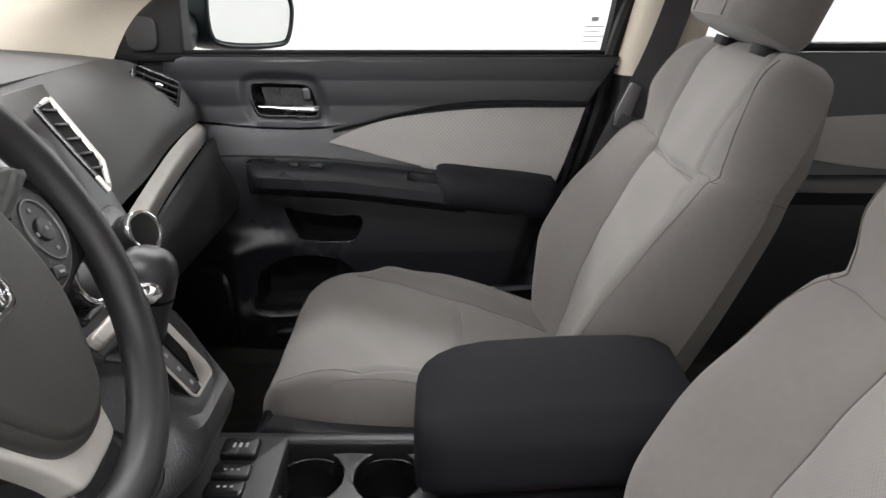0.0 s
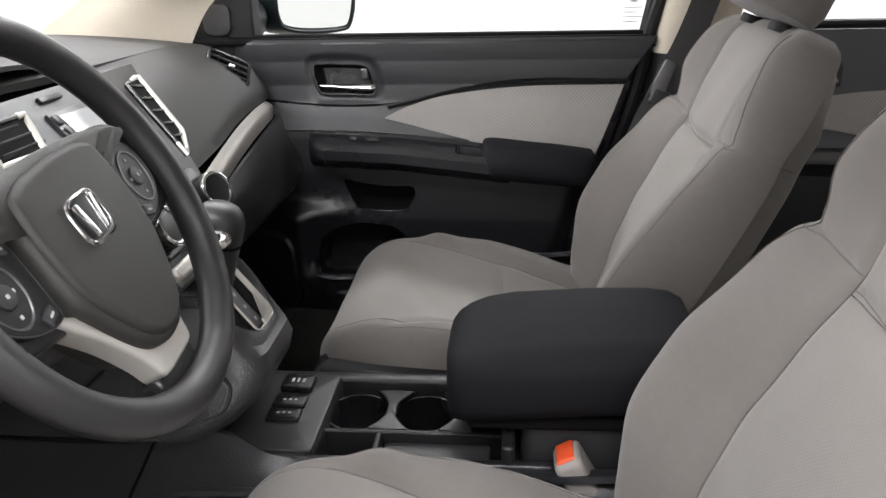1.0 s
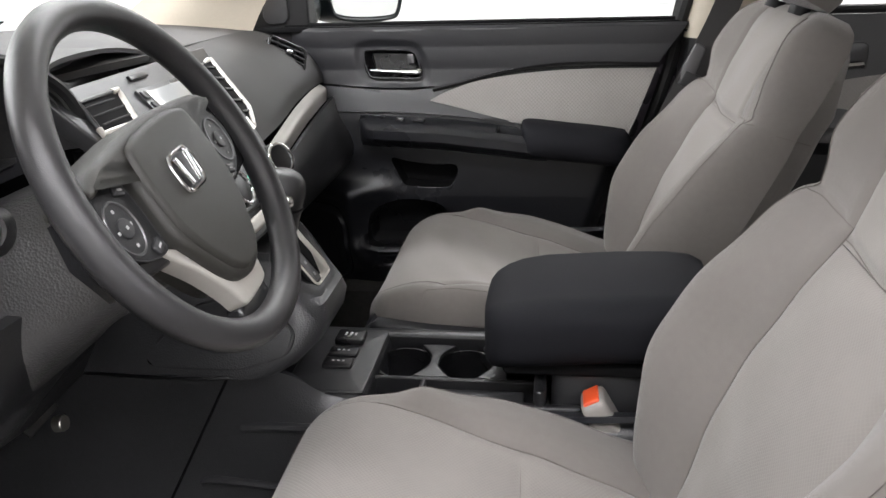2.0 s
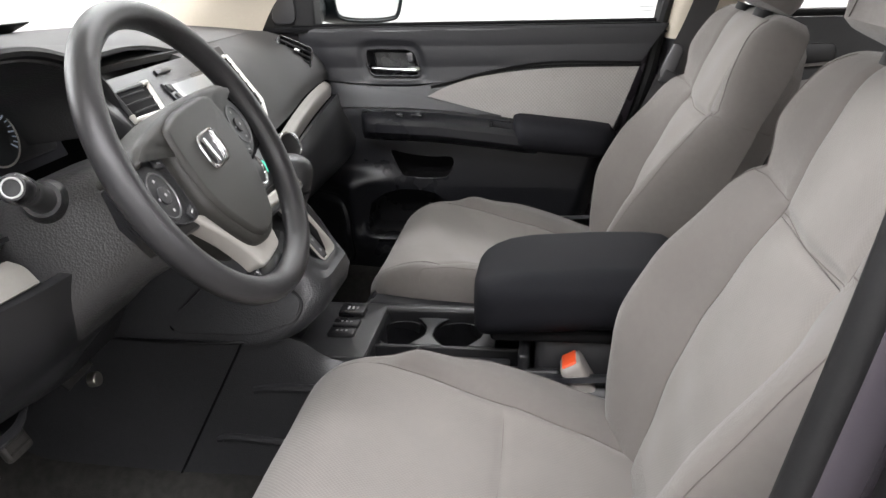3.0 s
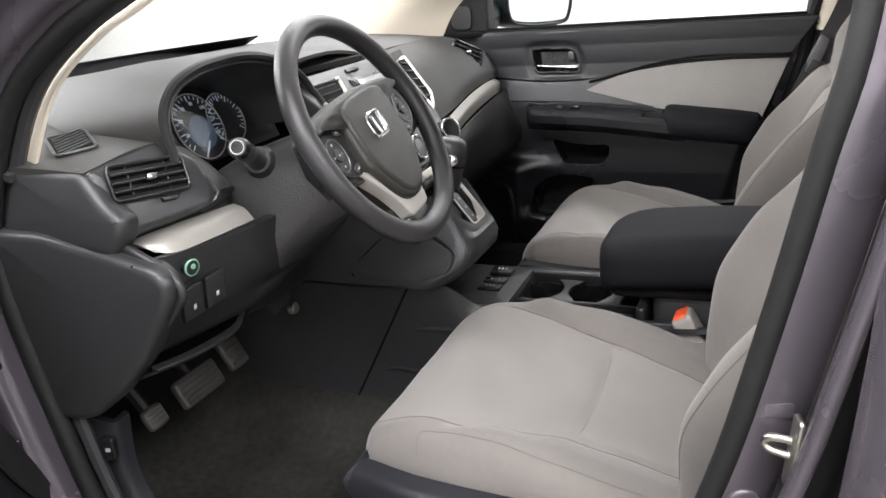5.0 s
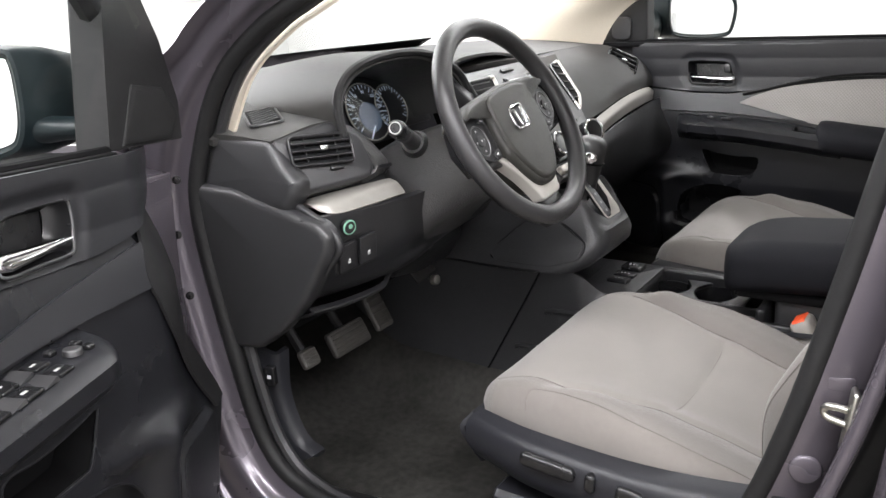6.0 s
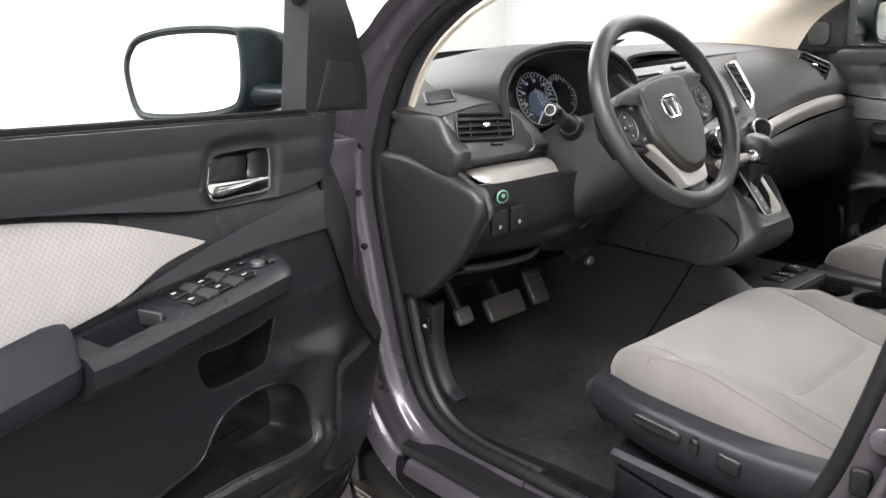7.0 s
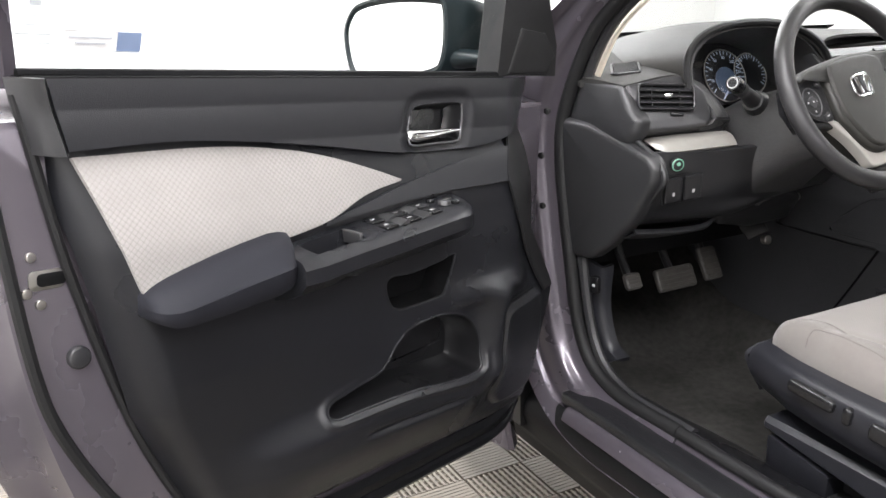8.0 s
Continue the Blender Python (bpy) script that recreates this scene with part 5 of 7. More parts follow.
for i in range(4):
    S("screen_button", apply(rbox(0.011, 0.014, 0.007, 0.0015, np.array(pose(-0.082 + 0.0006 * i, -0.008 - i * 0.018, 0))), sm), PLASTIC_SMOOTH)
S("clock_button", apply(rbox(0.045, 0.008, 0.004, 0.001, np.array(pose(-0.05, 0.022, 0.0))), sm), PLASTIC_SMOOTH)
# slanted vent on the passenger side of the screen
vq = [sk(0.106, 1.018), sk(0.148, 1.022), sk(0.114, 0.957), sk(0.072, 0.934)]
sv = sm @ np.array(pose(-0.019, -0.012, 0.011))
vv = S("air_vent", plate(vq[::-1], 0.006, 0.001, sv), DARK, "tall slanted air vent")
edge = [np.array(vq[i]) + (np.array(vq[(i + 1) % 4]) - np.array(vq[i])) * j / 6 for i in range(4) for j in range(6)]
eg = np.concatenate([np.array(edge), np.full((24, 1), 0.005)], 1)
S("vent_rim", apply(tube(eg[2:20], np.interp(np.arange(18), (0, 4, 12, 17), (0.002, 0.0048, 0.0048, 0.003)), 8), sv), SILVER, "satin vent rim", vv)
S("vent_rim", apply(tube(np.concatenate([eg[19:], eg[:3]]), 0.0028, 8), sv), PLASTIC_SMOOTH, "black vent rim", vv)
for i in range(5):
    t = (i + 0.5) / 5
    c = np.array(sk(0.1325, 1.02)) * (1 - t) + np.array(sk(0.095, 0.947)) * t
    S("slat", apply(rbox(0.027, 0.004, 0.005, 0.0012, np.array(pose(c[0] - 0.006, c[1], 0.004, 25, 0, -12))), sv), PLASTIC_SMOOTH, "", vv)
# climate panel and knobs
S("climate_panel", plate(rrect(0.21, 0.075, 0.01), 0.008, 0.003, sm @ np.array(pose(-0.055, (0.893 - 1.01) * r2, 0.0))), PLASTIC_SMOOTH, "glossy black climate panel")
S("climate_display", plate(rrect(0.07, 0.02, 0.003), 0.009, 0.001, sm @ np.array(pose(-0.095, (0.886 - 1.01) * r2 + 0.0, 0.001))), GREEN_LCD, "small green lit climate display")
S("silver_strip", plate(rrect(0.16, 0.016, 0.006), 0.010, 0.004, sm @ np.array(pose(-0.09, (0.856 - 1.01) * r2, 0.0))), SILVER, "satin silver strip")
for y in (-0.133, 0.024):
    km = sm @ np.array(pose(y, (0.890 - 1.01) * r2, 0.004, 18, 0 if y < 0 else -22, 0))
    k = S("climate_knob", plate(circle(0.024, 28), 0.024, 0.004, km), PLASTIC_SMOOTH, "round climate knob with a chrome ring")
    S("knob_ring", apply(tube(np.concatenate([circle(0.021, 32), np.full((32, 1), 0.024)], 1), 0.0024, 8, True), km), CHROME, "chrome ring", k)

# ---- controls on the lower driver's panel ----
eco = thing("eco_button", "round green lit push button on the dash", "button", Matrix.Translation((-0.417, -0.625, 0.868)))
em = frame_m((-0.424, -0.625, 0.866), (0.22, 1, 0), (0.1, 0, 1))
b = part("button", plate(circle(0.0105, 24), 0.010, 0.003, em), PLASTIC_SMOOTH, eco)
part("button_ring", apply(tube(np.concatenate([circle(0.0098, 28), np.full((28, 1), 0.008)], 1), 0.0016, 6, True), em), GREEN, b, "green ring")
part("button_mark", plate(circle(0.0035, 12), 0.001, 0, em @ np.array(pose(0, 0.002, 0.010))), GREEN, b)
sp = thing("switch_panel", "black switch panel with two push switches", "switch panel", Matrix.Translation((-0.44, -0.61, 0.81)))
pm = frame_m((-0.431, -0.606, 0.822), (0.15, 1, 0.08), (0.18, 0, 1))
part("panel", plate(rrect(0.080, 0.056, 0.006), 0.006, 0.002, pm), PLASTIC_SMOOTH, sp)
for x in (-0.020, 0.020):
    k = part("push_switch", rbox(0.034, 0.046, 0.006, 0.002, pm @ np.array(pose(x, 0, 0.006))), PLASTIC, sp)
    part("switch_mark", rbox(0.005, 0.007, 0.0006, 0.0002, pm @ np.array(pose(x, -0.006, 0.0123))), LETTER, k)

# ---- steering ----
WC, WT = V3((-0.280, -0.37, 0.986)), 28.0
# local: x to the right of the car, y up along the wheel, z to the driver
wm = frame_m(WC, (0, 1, 0), (-math.sin(radians(WT)), 0, math.cos(radians(WT))))
hm_ = wm @ np.array(pose(-0.006, -0.014, 0.016, 0, 0, 6))
wheel = thing("steering_wheel", "black steering wheel with silver lower spoke and buttons", "steering wheel", Matrix.Translation(WC))


def W(nm, geo, mat, lab="", parent=None):
    return part(nm, apply(geo, wm if nm == "rim" else hm_), mat, parent or wheel, lab)


a = np.linspace(0, 2 * math.pi, 72, endpoint=False)
W("rim", tube(np.stack([np.cos(a) * 0.160, np.sin(a) * 0.160, 0 * a], 1), 0.0152, 14, True), LEATHER, "black grained rim")
half_hub = [(0.0, 0.073), (0.045, 0.070), (0.085, 0.066), (0.112, 0.061), (0.128, 0.050), (0.124, 0.043), (0.100, 0.050), (0.080, 0.046), (0.073, 0.028), (0.073, -0.022), (0.062, -0.046), (0.042, -0.078), (0.024, -0.094)]
hub = curve(half_hub + [(0.0, -0.099)] + [(-x, y) for x, y in half_hub[:0:-1]], 130, True)
W("hub", plate(hub, 0.050, 0.008, np.array(pose(0, 0, -0.054)), steps=4), HUB, "dark olive grey airbag cover")
dome = [(0.0, 0.066), (0.05, 0.062), (0.066, 0.046), (0.066, -0.020), (0.040, -0.070), (0.020, -0.088)]
W("hub_dome", plate(curve(dome + [(0.0, -0.092)] + [(-x, y) for x, y in dome[:0:-1]], 80, True), 0.007, 0.0068, np.array(pose(0, 0, -0.0062)), steps=6), HUB, "domed middle of the airbag cover")
W("lower_prong", plate(rrect(0.070, 0.044, 0.010), 0.016, 0.005, np.array(pose(0, -0.136, -0.040))), PLASTIC_SMOOTH, "black lower prong of the wheel")
for sx in (-1, 1):
    arm = [(0.06 * sx, 0.048), (0.150 * sx, 0.044), (0.162 * sx, 0.01), (0.150 * sx, -0.028), (0.07 * sx, -0.040)]
    W("spoke", plate(arm, 0.020, 0.006, np.array(pose(0, 0, -0.040))), PLASTIC_SMOOTH, "black side spoke")
    outline = [(0.079, 0.044), (0.100, 0.048), (0.126, 0.040), (0.138, 0.020), (0.134, -0.004), (0.110, -0.022), (0.082, -0.026), (0.078, -0.010)]
    pad = W("button_pad", plate(curve([(x * sx, y) for x, y in outline], 60, True), 0.008, 0.002, np.array(pose(0, 0, -0.022))), PLASTIC, "black button pad")
    W("pad_rim", tube(np.concatenate([curve([(x * sx, y) for x, y in outline], 60, True), np.full((60, 1), -0.0150)], 1), 0.0009, 6, True), PLASTIC_GREY, "", pad)
    for bx, by, a in ((0.090, 0.036, 20), (0.092, -0.018, -18)):
        W("button", rbox(0.015, 0.010, 0.004, 0.0015, np.array(pose(bx * sx, by, -0.0150, 0, 0, a * sx))), PLASTIC_GREY, "", pad)
        W("button_mark", rbox(0.006, 0.002, 0.0006, 0.0002, np.array(pose(bx * sx, by, -0.0110, 0, 0, a * sx))), LETTER, "", pad)
    W("button_ring", tube(np.concatenate([circle(0.019, 28) * (1, 1.25), np.full((28, 1), 0.007)], 1) + V3((0.112 * sx, 0.010, -0.021)), 0.0013, 6, True), SATIN, "thin satin ring", pad)
    W("button", plate(circle(0.009, 18), 0.004, 0.001, np.array(pose(0.112 * sx, 0.010, -0.016))), PLASTIC_GREY, "", pad)
    for dx, dy in ((0, 0.0), (0, 0.016), (0, -0.016), (-0.010, 0), (0.010, 0)):
        W("button_mark", rbox(0.003, 0.003, 0.0006, 0.0002, np.array(pose(0.112 * sx + dx, 0.010 + dy, -0.0115 if dx == 0 and dy == 0 else -0.0138))), LETTER, "", pad)
low = [(-0.094, -0.026), (-0.080, -0.044), (-0.058, -0.072), (-0.040, -0.104), (-0.034, -0.120), (-0.026, -0.126), (0.0, -0.127), (0.026, -0.126), (0.034, -0.120), (0.040, -0.104), (0.058, -0.072), (0.080, -0.044),
       (0.094, -0.026), (0.086, -0.022), (0.068, -0.042), (0.040, -0.080), (0.020, -0.096), (0.0, -0.100), (-0.020, -0.096), (-0.040, -0.080), (-0.068, -0.042), (-0.086, -0.022)]
W("lower_spoke", plate(curve([(x * 0.95, y * 0.94) for x, y in low], 88, True), 0.020, 0.004, np.array(pose(0, 0, -0.036))), SILVER, "satin silver lower spoke")
bad = W("badge", plate(rrect(0.042, 0.036, 0.010), 0.004, 0.0015, np.array(pose(-0.006, 0.014, -0.0022))), PLASTIC_SMOOTH, "plain chrome badge")
W("badge_rim", tube(np.concatenate([rrect(0.042, 0.036, 0.010), np.full((20, 1), 0.002)], 1) + V3((-0.006, 0.014, 0)), 0.0022, 8, True), CHROME, "chrome badge rim", bad)
for sx in (-1, 1):
    W("badge_bar", plate([(0.004 * sx, -0.014), (0.010 * sx, -0.014), (0.016 * sx, 0.014), (0.008 * sx, 0.014)][::sx], 0.004, 0.001, np.array(pose(-0.006, 0.014, 0.001))), CHROME, "", bad)

col = thing("steering_column", "dark grey steering column cover with light stalk", "steering column", Matrix.Translation((-0.36, -0.37, 0.9)))
rings = []
for d, w, h, o in ((-0.018, 0.07, 0.06, 0.0), (-0.024, 0.10, 0.088, 0.0), (-0.07, 0.120, 0.102, 0.0), (-0.11, 0.140, 0.110, 0.004), (-0.17, 0.165, 0.125, 0.006), (-0.23, 0.172, 0.138, -0.002)):
    rings.append([tuple((wm @ np.array((x, y + o - 0.022, d, 1)))[:3]) for x, y in rrect(w * 1.25, h * 1.25, 0.046, 6)])
part("shroud", loft(rings), COLUMN_GREY, col, "grey grained column shroud")
st = curve([(-0.418, -0.445, 0.950), (-0.395, -0.495, 0.973), (-0.378, -0.535, 0.990), (-0.366, -0.563, 1.001)], 16)
sk2 = part("stalk", tube(st, np.interp(np.arange(16), (0, 4, 8, 9, 13, 14, 15), (0.016, 0.0135, 0.0112, 0.0132, 0.0142, 0.0142, 0.012)), 14), PLASTIC_SMOOTH, col, "black light stalk")
part("stalk_collar", tube(curve([(-0.432, -0.41, 0.936), (-0.404, -0.475, 0.964)], 6), (0.022, 0.0235, 0.0235, 0.0235, 0.0215, 0.018), 18), PLASTIC, col)
tm = frame_m((-0.3655, -0.5645, 1.0015), (1, 0.43, 0), (0, 0.35, 1.0))
part("stalk_ring", apply(tube(np.concatenate([circle(0.0085, 20), np.full((20, 1), 0.0036)], 1), 0.0009, 6, True), tm), STALKCAP, sk2, "pale ring on the stalk end")
part("stalk_cap", plate(circle(0.0118, 20), 0.0035, 0.001, tm), PLASTIC_SMOOTH, sk2, "black stalk end cap")

# ---- gear shifter pod ----
pod = thing("shifter_pod", "black shifter pod with chrome framed gate", "gear shifter", Matrix.Translation((-0.32, -0.04, 0.64)))


def podring(z, x0, x1, y0, y1, r):
    q = rrect(x1 - x0, y1 - y0, r, 5)
    return [((x0 + x1) / 2 + a, (y0 + y1) / 2 + b, z) for a, b in q]


rings = [podring(z, -0.62, x1, -0.165 + k, 0.068 - k, 0.05 - k * 0.3) for z, x1, k in ((0.655, -0.285, 0.0), (0.665, -0.268, 0.001), (0.69, -0.242, 0.012), (0.715, -0.234, 0.028), (0.735, -0.238, 0.040))]
for hw, r_, dz, ins in ((0.152, 0.055, -0.001, 0.003), (0.146, 0.053, 0.003, 0.006), (0.132, 0.048, 0.006, 0.013)):
    top = rrect(0.37 - 2 * ins, hw, r_, 5)
    rings.append([(-0.427 + a, -0.040 + b, 0.738 + dz + min(0.070, max(0, (-0.252 - (-0.427 + a))) * 1.25)) for a, b in top])
part("body", loft(rings), CONSOLE, pod, "blue black grained pod body")
part("lower_edge", tube(curve([(-0.60, -0.160, 0.655), (-0.47, -0.168, 0.655), (-0.36, -0.164, 0.656), (-0.30, -0.13, 0.658), (-0.285, -0.05, 0.656), (-0.29, 0.04, 0.655)], 40), 0.0030, 8), PLASTIC_SMOOTH, pod, "glossy black lower edge")
pp = [(x, -0.1705 + (z - 0.655) * 0.50, z) for x, z in ((-0.404, 0.742), (-0.335, 0.752), (-0.268, 0.716), (-0.276, 0.686), (-0.338, 0.667), (-0.455, 0.667), (-0.468, 0.682))]
part("side_plate", panel3(pp, 0.008, 0.003, (0, -1, 0.3)), CONSOLE, pod, "inset plate on the pod's side")
part("plate_joint", tube(curve(shift([p for a, b in zip(pp, pp[1:] + pp[:1]) for p in (tuple(V3(a) * 0.8 + V3(b) * 0.2), tuple(V3(a) * 0.2 + V3(b) * 0.8))], (0, 0.0030, 0)), 70, True), 0.0022, 6, True), PLASTIC_SMOOTH, pod, "dark joint round the plate")
gm = frame_m((-0.292, -0.036, 0.785), (0, 1, 0), (-0.61, 0, 0.79))
gate = part("gate", plate(rrect(0.060, 0.104, 0.008), 0.008, 0.003, gm), PLASTIC_SMOOTH, pod, "black gate surround")
chrome = [(0.0165, 0.050), (0.026, 0.050), (0.030, 0.044), (0.031, -0.040), (0.026, -0.051), (-0.010, -0.052), (-0.010, -0.045), (0.012, -0.043), (0.0165, -0.036)]
part("gate_chrome", plate(chrome[::-1], 0.0105, 0.0015, gm), SILVER, gate, "bright chrome edge of the gate")
part("gate_rim", apply(tube(np.concatenate([rrect(0.062, 0.106, 0.009), np.full((20, 1), 0.007)], 1), 0.0018, 8, True), gm), SILVER, gate, "thin bright rim of the gate")
part("gate_slot", plate(rrect(0.022, 0.086, 0.004), 0.0092, 0.001, gm @ np.array(pose(0.006, 0.002, 0))), DARK, gate, "dark gate slot")
part("gate_scale", plate(rrect(0.018, 0.096, 0.003), 0.0095, 0.001, gm @ np.array(pose(-0.019, 0, 0))), SATIN, gate, "grey gear scale")
for i in range(5):
    part("gear_mark", rbox(0.005, 0.005, 0.0006, 0.0002, gm @ np.array(pose(-0.019, 0.038 - i * 0.019, 0.0095))), LETTER, gate)
part("shaft", tube([(-0.312, -0.041, 0.775), (-0.306, -0.041, 0.805)], 0.009, 14), CHROME, pod, "chrome shaft")
kn = []
for z_, r_ in ((0.797, 0.012), (0.801, 0.0155), (0.815, 0.0175), (0.835, 0.0205), (0.852, 0.0240), (0.868, 0.0272), (0.878, 0.0278), (0.887, 0.0262), (0.894, 0.0215), (0.898, 0.014), (0.899, 0.004)):
    c_ = (-0.306 + (z_ - 0.797) * 0.10, -0.041 + (z_ - 0.797) * 0.08)
    kn.append([(c_[0] + a_, c_[1] + b_, z_ - (a_ - 0.0) * 0.25) for a_, b_ in circle(r_, 24)])
part("knob", loft(kn), PLASTIC_GREY, pod, "black gear knob")
part("knob_band", apply(tube(np.concatenate([circle(0.0236, 28) * (1.0, 1.0), np.zeros((28, 1))], 1), 0.0022, 6, True), frame_m((-0.3005, -0.0365, 0.851), (1, 0, -0.25), (0, 1, 0))), DARK, pod, "dark seam round the knob")
bt = []
for zz_, rr_ in ((-0.012, 0.004), (-0.010, 0.010), (-0.004, 0.014), (0.004, 0.014), (0.010, 0.010), (0.012, 0.003)):
    bt.append([(a_, b_, zz_) for a_, b_ in circle(rr_, 18)])
part("release_button", apply(loft(bt), frame_m((-0.294, -0.056, 0.862), (1, 0.3, 0), (0, 0, 1))), CHROME, pod, "chrome release button")

# ---- centre console ----
con = thing("centre_console", "black plastic centre console with cup holders", "centre console", Matrix.Translation((-0.1, 0.0, 0.35)))


def C(nm, geo, mat, lab="", parent=None):
    return part(nm, geo, mat, parent or con, lab)


xs_, zt_ = (-1.0, -0.75, -0.5, -0.36, -0.285, -0.225, -0.1, 0.35), (0.68, 0.665, 0.658, 0.657, 0.650, 0.606, 0.597, 0.597)
rows = [[(x, -0.165, 0.30), (x, -0.152, 0.46), (x, -0.142, 0.57), (x, -0.138 if z > 0.62 else -0.116, z)] for x, z in zip(xs_, zt_)]
C("side_left", sheet(surface(rows, 40, 14), 0.01, (0, -1, 0)), CONSOLE, "blue black grained console side")
def side_y(z):
    return -float(np.interp(z, (0.30, 0.46, 0.57, 0.66), (0.165, 0.152, 0.142, 0.138)))


C("side_joint", tube([(-0.361 + (z - 0.653) * 0.53, side_y(z) - 0.0012, z) for z in np.linspace(0.40, 0.652, 16)], 0.0022, 6), DARK, "dark joint between console side panels")
C("side_ledge", tube(curve([(-0.42, side_y(0.487) + 0.002, 0.480), (-0.395, side_y(0.487), 0.487), (-0.30, side_y(0.48), 0.481), (-0.1, side_y(0.48), 0.474), (0.2, side_y(0.47), 0.468)], 20), 0.006, 8), CONSOLE, "moulded ledge on the console side")
C("side_ledge", tube(curve([(-0.355, side_y(0.56) + 0.003, 0.566), (-0.30, side_y(0.57), 0.572), (-0.1, side_y(0.57), 0.572), (0.2, side_y(0.57), 0.57)], 20), 0.007, 8), CONSOLE, "moulded ledge on the console side")
rows = [[(x, 0.14, 0.34), (x, 0.125, 0.46), (x, 0.112, 0.57), (x, 0.104, 0.597)] for x in (-0.62, -0.4, -0.1, 0.35)]
C("side_right", sheet(surface(rows, 16, 10), 0.01, (0, 1, 0)), PLASTIC, "black console side")
C("tray_floor", rbox(0.34, 0.20, 0.006, 0.002, np.array(pose(-0.08, -0.004, 0.53))), RUBBER, "dark tray floor")
C("front_deck", rbox(0.34, 0.222, 0.06, 0.012, np.array(pose(-0.36, -0.004, 0.546))), PLASTIC, "black console deck")
C("rail_right", rbox(0.32, 0.024, 0.07, 0.006, np.array(pose(-0.06, 0.088, 0.537))), PLASTIC, "console edge rail")
C("rail_left", rbox(0.32, 0.014, 0.07, 0.005, np.array(pose(-0.06, -0.108, 0.533))), PLASTIC, "console edge rail")
C("rear_wall", rbox(0.016, 0.215, 0.09, 0.005, np.array(pose(0.045, -0.005, 0.535))), PLASTIC, "console partition")
for x in (-0.158, -0.066):
    C("cup_ring", sheet(np.array([[(x + 0.041 * math.cos(radians(t)), 0.018 + 0.044 * math.sin(radians(t)), z) for t in np.linspace(0, 360, 33)] for z in (0.535, 0.590)]), 0.003), PLASTIC_SMOOTH, "cup holder wall")
for x, w in ((-0.112, 0.012), (-0.014, 0.022)):
    br = [(-w / 2, -0.05), (w / 2, -0.05)] + [(w / 2 + 0.022 * abs(t) ** 2.2 * (1 if x < -0.05 else 0.0), 0.05 * t) for t in np.linspace(-0.95, 0.95, 9)] + [(w / 2, 0.05), (-w / 2, 0.05)] + [(-w / 2 - 0.022 * abs(t) ** 2.2, 0.05 * t) for t in np.linspace(0.95, -0.95, 9)]
    C("cup_bridge", plate(br, 0.006, 0.001, np.array(pose(x, 0.018, 0.590))), PLASTIC_GREY, "charcoal cup holder bridge")
C("tray_divider", rbox(0.26, 0.008, 0.06, 0.003, np.array(pose(-0.085, -0.037, 0.537))), PLASTIC, "tray divider")
C("tray_divider", rbox(0.008, 0.060, 0.06, 0.003, np.array(pose(-0.120, -0.070, 0.537))), PLASTIC, "tray divider")
C("tray_lid", rbox(0.135, 0.050, 0.008, 0.003, np.array(pose(-0.045, -0.068, 0.576))), PLASTIC_GREY, "ribbed tray lid")
C("rear_box", rbox(0.30, 0.18, 0.30, 0.012, np.array(pose(0.21, 0.008, 0.36))), PLASTIC_GREY, "charcoal storage box under the armrest")
pan = C("switch_plate", rbox(0.115, 0.19, 0.006, 0.004, np.array(pose(-0.250, -0.010, 0.603))), PLASTIC_GREY, "charcoal switch plate")
for y, w, lab in ((0.050, 0.05, "socket cover with white print"), (0.003, 0.036, "seat heater switch"), (-0.030, 0.036, "seat heater switch")):
    q = C("console_switch", rbox(0.044, w * 0.75, 0.008 if w < 0.05 else 0.011, 0.003, np.array(pose(-0.246, y, 0.607))), PLASTIC_SMOOTH, lab, pan)
    for i in range(3):
        part("switch_mark", rbox(0.0035, 0.0035 if w < 0.05 else 0.010, 0.0006, 0.0002, np.array(pose(-0.253 + i * 0.0075, y, 0.6152 if w < 0.05 else 0.6182))), LETTER, q)

rings = []
for x, k, dz in ((-0.031, 0.42, -0.010), (-0.029, 0.62, -0.010), (-0.021, 0.80, -0.007), (-0.006, 0.91, -0.002), (0.016, 0.97, 0.004), (0.05, 1.0, 0.009), (0.15, 1.0, 0.016), (0.22, 0.99, 0.018), (0.25, 0.93, 0.018), (0.265, 0.8, 0.016)):
    rings.append([(x, -0.004 + a * k, 0.688 + dz + b * (0.5 + 0.5 * k)) for a, b in rrect(0.222, 0.094, 0.036, 6)])
lid = C("armrest_lid", loft(rings), VINYL, "thick black cloth covered armrest lid")
C("lid_base", rbox(0.25, 0.175, 0.02, 0.006, np.array(pose(0.120, -0.004, 0.636))), DARK, "black plastic lid base", lid)
C("lid_latch", rbox(0.012, 0.05, 0.018, 0.004, np.array(pose(-0.026, -0.004, 0.636))), PLASTIC_SMOOTH, "lid latch", lid)


